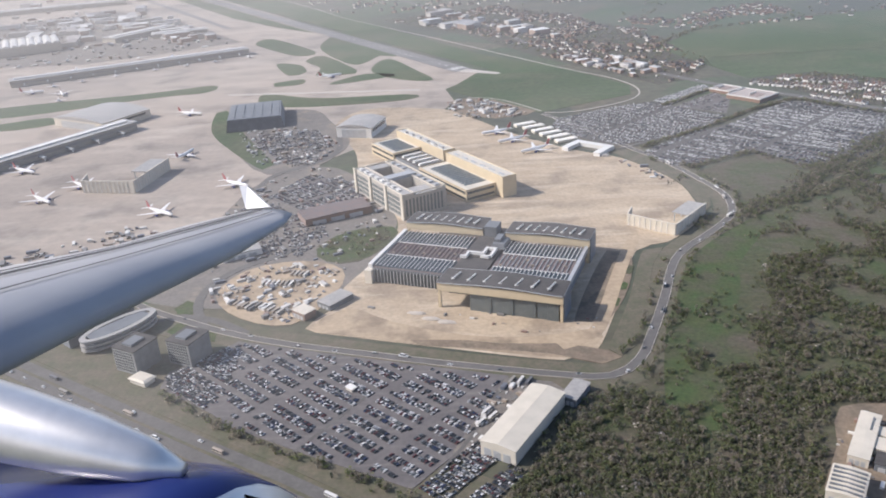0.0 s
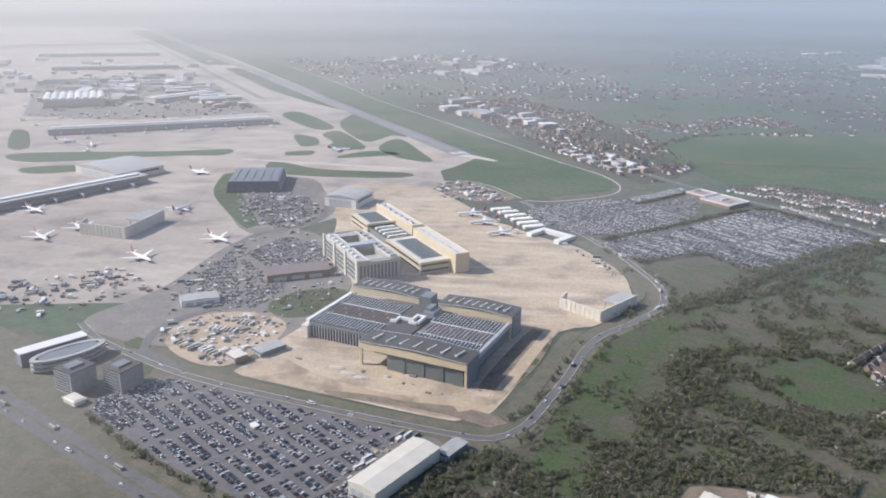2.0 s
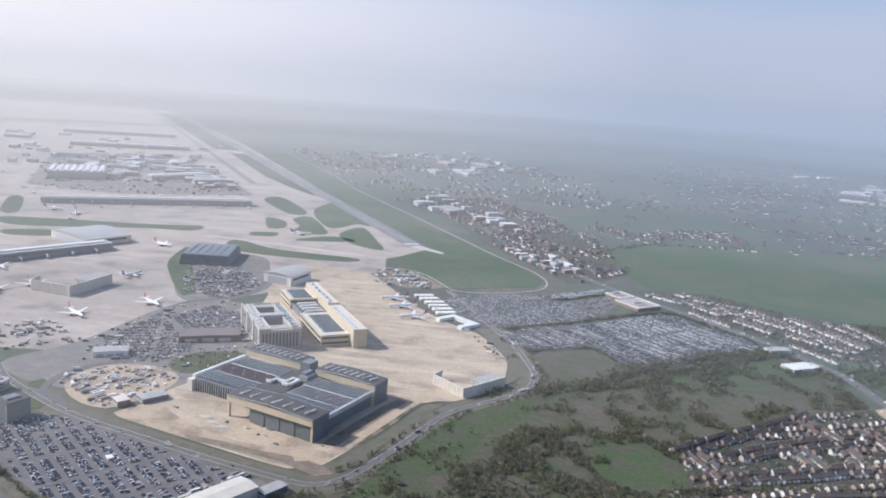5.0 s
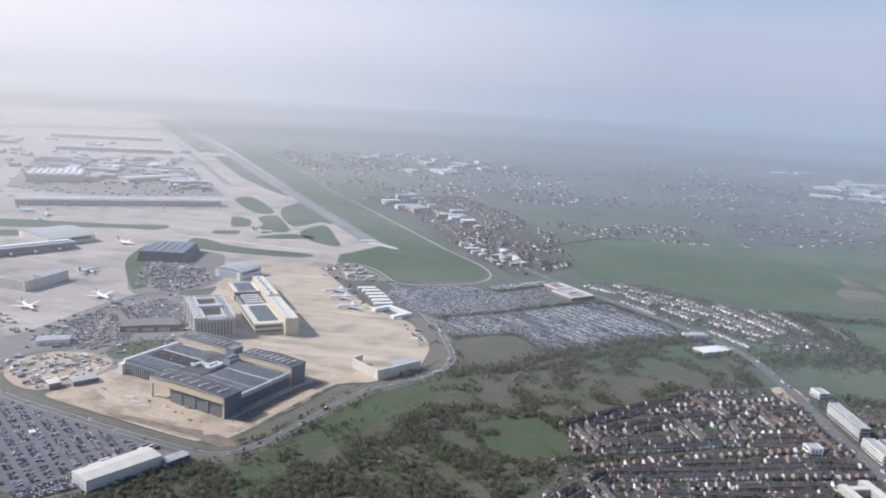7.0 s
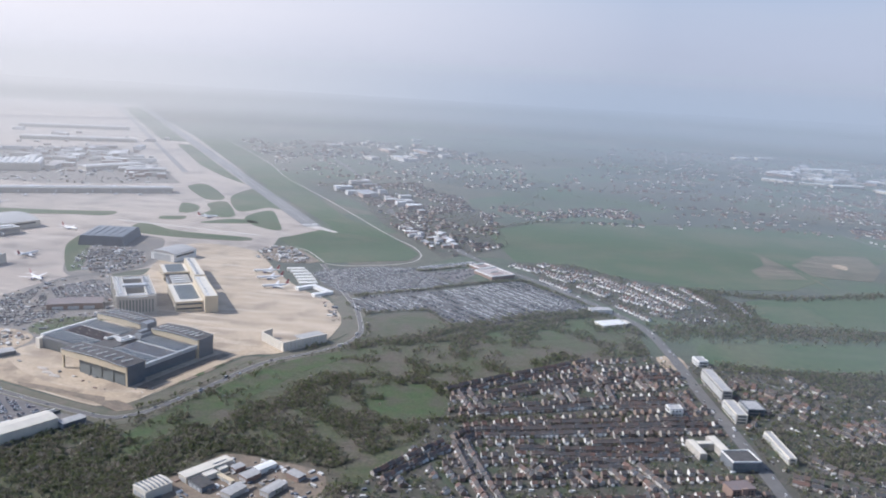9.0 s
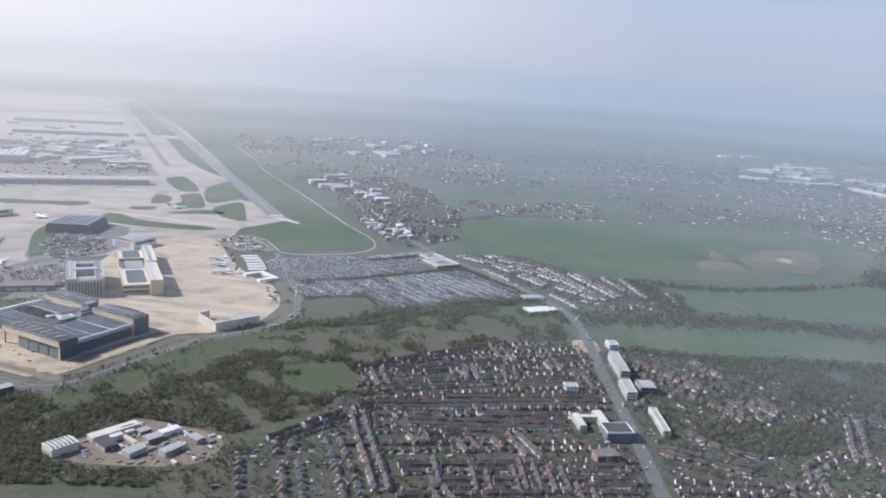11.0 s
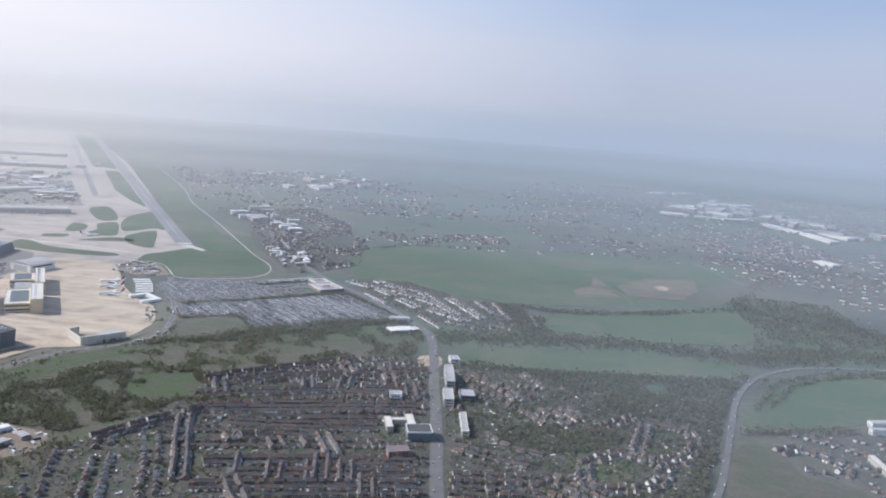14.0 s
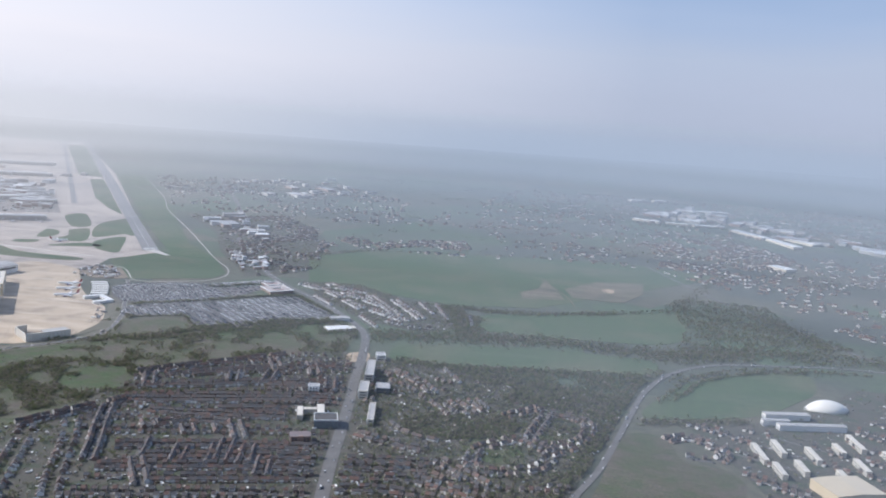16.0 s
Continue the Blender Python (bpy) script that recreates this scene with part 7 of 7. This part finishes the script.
for i, (seed, n, sp, tl, leaf) in enumerate(KINDS):
    k = mask & (np.isin(pick, SHARE[i]) & ~bl if i != 4 else bl)
    many("trees", template(list(tree_meshes(seed, 18, sp, tl, leaf == "conifer", 2, 1.3))), allt[k], [M["bark"], M[leaf]], {"twig": "bare brown-grey trees coming into bud", "leaf": "young green trees", "blossom": "pale blossoming shrubs", "conifer": "dark evergreen trees"}[leaf], "trees")
protos = []
for i, (seed, n, sp, tl, leaf) in enumerate(KINDS[:4]):
    t = thing("tree", {"twig": "bare grey-brown tree in rough woodland", "leaf": "tree in fresh green leaf in rough woodland"}[leaf], "tree", Matrix(), "woodland trees")
    tr, cr = tree_meshes(seed + 20, 110, sp, tl)
    part("trunk", tr, M["bark"], t)
    part("crown", cr, M[leaf], t)
    protos.append(t)
used = set()
for j, q in enumerate(near_idx):
    row = allt[q]
    i = int(pick[q]) % 4
    m = pose(*row[:3], 0, 0, row[3]) @ Matrix.Diagonal((row[4], row[4], row[6], 1))
    if i not in used:
        used.add(i)
        protos[i].matrix_basis = m
    else:
        ob = copy_thing(protos[i], m)
        ob.matrix_basis = m

# ---- the climbing airliner's own wing and engine, where it is as the shot begins ----
# local axes: x forward along the picture's right, y outboard, z up
x0, y0, z0, yaw0, pitch0, roll0 = PATH[0][1:]
jet = thing("climbing_airliner", "silver-grey swept wing and dark blue engine of a climbing airliner", "airliner", pose(x0, y0, z0, 90 + pitch0, roll0, yaw0) @ pose(0, 0, 0, -90, 0, 0))


def seen_at(px, py, metres):
    """A place by its share of the view across and up, and its distance outboard in life."""
    d = metres * K
    return Vector((d * px * 0.5370, d, d * py * 0.5370))


def section(front, back, thick):
    """A wing section from its leading and trailing edges."""
    f, b = front, back
    up = Vector((0, -0.15, 1)).normalized()
    out = []
    for u, t in ((0, 0), (0.03, 0.45), (0.12, 0.85), (0.3, 1.0), (0.55, 0.8), (0.8, 0.4), (1, 0.06), (1, -0.05), (0.7, -0.2), (0.4, -0.45), (0.12, -0.5), (0.03, -0.3)):
        out.append(f.lerp(b, u) + up * (t * thick))
    return out


wing_stations = [
    (seen_at(-1.446, -0.50, 6.2), seen_at(-1.446, -0.13, 9.0), 0.20),
    (seen_at(-1.0, -0.268, 7.6), seen_at(-1.0, -0.046, 10.4), 0.15),
    (seen_at(-0.668, -0.105, 9.6), seen_at(-0.745, 0.005, 12.0), 0.11),
    (seen_at(-0.464, -0.009, 12.2), seen_at(-0.579, 0.052, 13.9), 0.08),
    (seen_at(-0.355, 0.058, 14.6), seen_at(-0.439, 0.086, 15.6), 0.045),
    (seen_at(-0.340, 0.078, 15.0), seen_at(-0.400, 0.092, 15.8), 0.015),
]
wing = smooth(part("wing", loft([section(*s) for s in wing_stations]), mat("bare_wing_paint", (0.42, 0.43, 0.45), (0.36, 0.37, 0.40), 0.4, rough=0.38, sheen=0.0, fine=0.1, deep=0.05), jet, "worn grey painted wing with panel lines"))
for a, w_ in ((0.34, 0.02), (0.62, 0.045), (0.74, 0.02)):
    bm = bmesh.new()
    rows = []
    for f, b, th in wing_stations[:5]:
        t_ = np.interp(a, (0.3, 0.55, 0.8, 1.0), (1.0, 0.8, 0.4, 0.06)) * th
        c = f.lerp(b, a) + Vector((0, -0.15, 1)).normalized() * (t_ + 0.012)
        d = (b - f).normalized() * w_ * 0.5
        rows.append((bm.verts.new(c - d), bm.verts.new(c + d)))
    for p, q in zip(rows, rows[1:]):
        bm.faces.new((p[0], p[1], q[1], q[0]))
    part("panel_line", bm, M["darkroof"], wing)
fence = [seen_at(-0.388, 0.094, 15.6), seen_at(-0.443, 0.090, 15.8), seen_at(-0.458, 0.143, 16.1), seen_at(-0.440, 0.141, 16.1)]
part("wingtip_fence", loft([[p + Vector((0, k, 0)) for p in fence] for k in (-0.03, 0.03)]), M["plane"], jet, "white wingtip fence")


def body_round(points, material, name, parent, label="", n=28, caps=True):
    """A round body along a line of (place, radius)."""
    rings = []
    for i, (p, r) in enumerate(points):
        d = (points[min(i + 1, len(points) - 1)][0] - points[max(i - 1, 0)][0]).normalized()
        s_ = d.cross(Vector((0, 0, 1))).normalized()
        q = s_.cross(d)
        rings.append([p + (s_ * math.cos(k) + q * math.sin(k)) * r for k in np.linspace(0, 2 * math.pi, n + 1)[:-1]])
    return smooth(part(name, loft(rings, caps=caps), material, parent, label))


AXIS = Vector((0.865, -0.5, 0.04)).normalized()
INLET = seen_at(-0.43, -0.862, 5.2)
R_ = 0.92 * K
along = lambda m: INLET - AXIS * (m * K)
engine = body_round([(along(0.1), R_ * 0.97), (along(0.5), R_ * 1.06), (along(1.6), R_ * 1.05), (along(3.0), R_ * 0.95), (along(4.4), R_ * 0.72)], M["navy"], "engine_cowl", jet, "glossy dark blue engine cowl")
metal = mat("bare_polished_metal", (0.84, 0.83, 0.82), (0.76, 0.75, 0.74), 0.3, rough=0.34, metal=0.75, sheen=0.0, fine=0.05, deep=0.05)
body_round([(along(0.1), R_ * 0.965), (along(0.04), R_ * 0.93), (along(0.0), R_ * 0.86), (along(0.1), R_ * 0.78), (along(0.9), R_ * 0.74)], metal, "intake_lip", engine, "bare metal intake lip", caps=False)
body_round([(along(0.9), R_ * 0.745), (along(0.95), R_ * 0.2), (along(0.6), R_ * 0.02)], M["tyre"], "fan", engine)
nose, root = seen_at(-0.585, -0.50, 5.35), seen_at(-1.25, -0.32, 5.9)
pyl = [nose.lerp(root, u) for u in (0, 0.12, 0.3, 0.55, 0.8, 1.0)]
body_round([(p, r * K) for p, r in zip(pyl, (0.05, 0.15, 0.215, 0.26, 0.28, 0.285))], metal, "pylon_fairing", jet, "bright bare-metal pylon fairing")
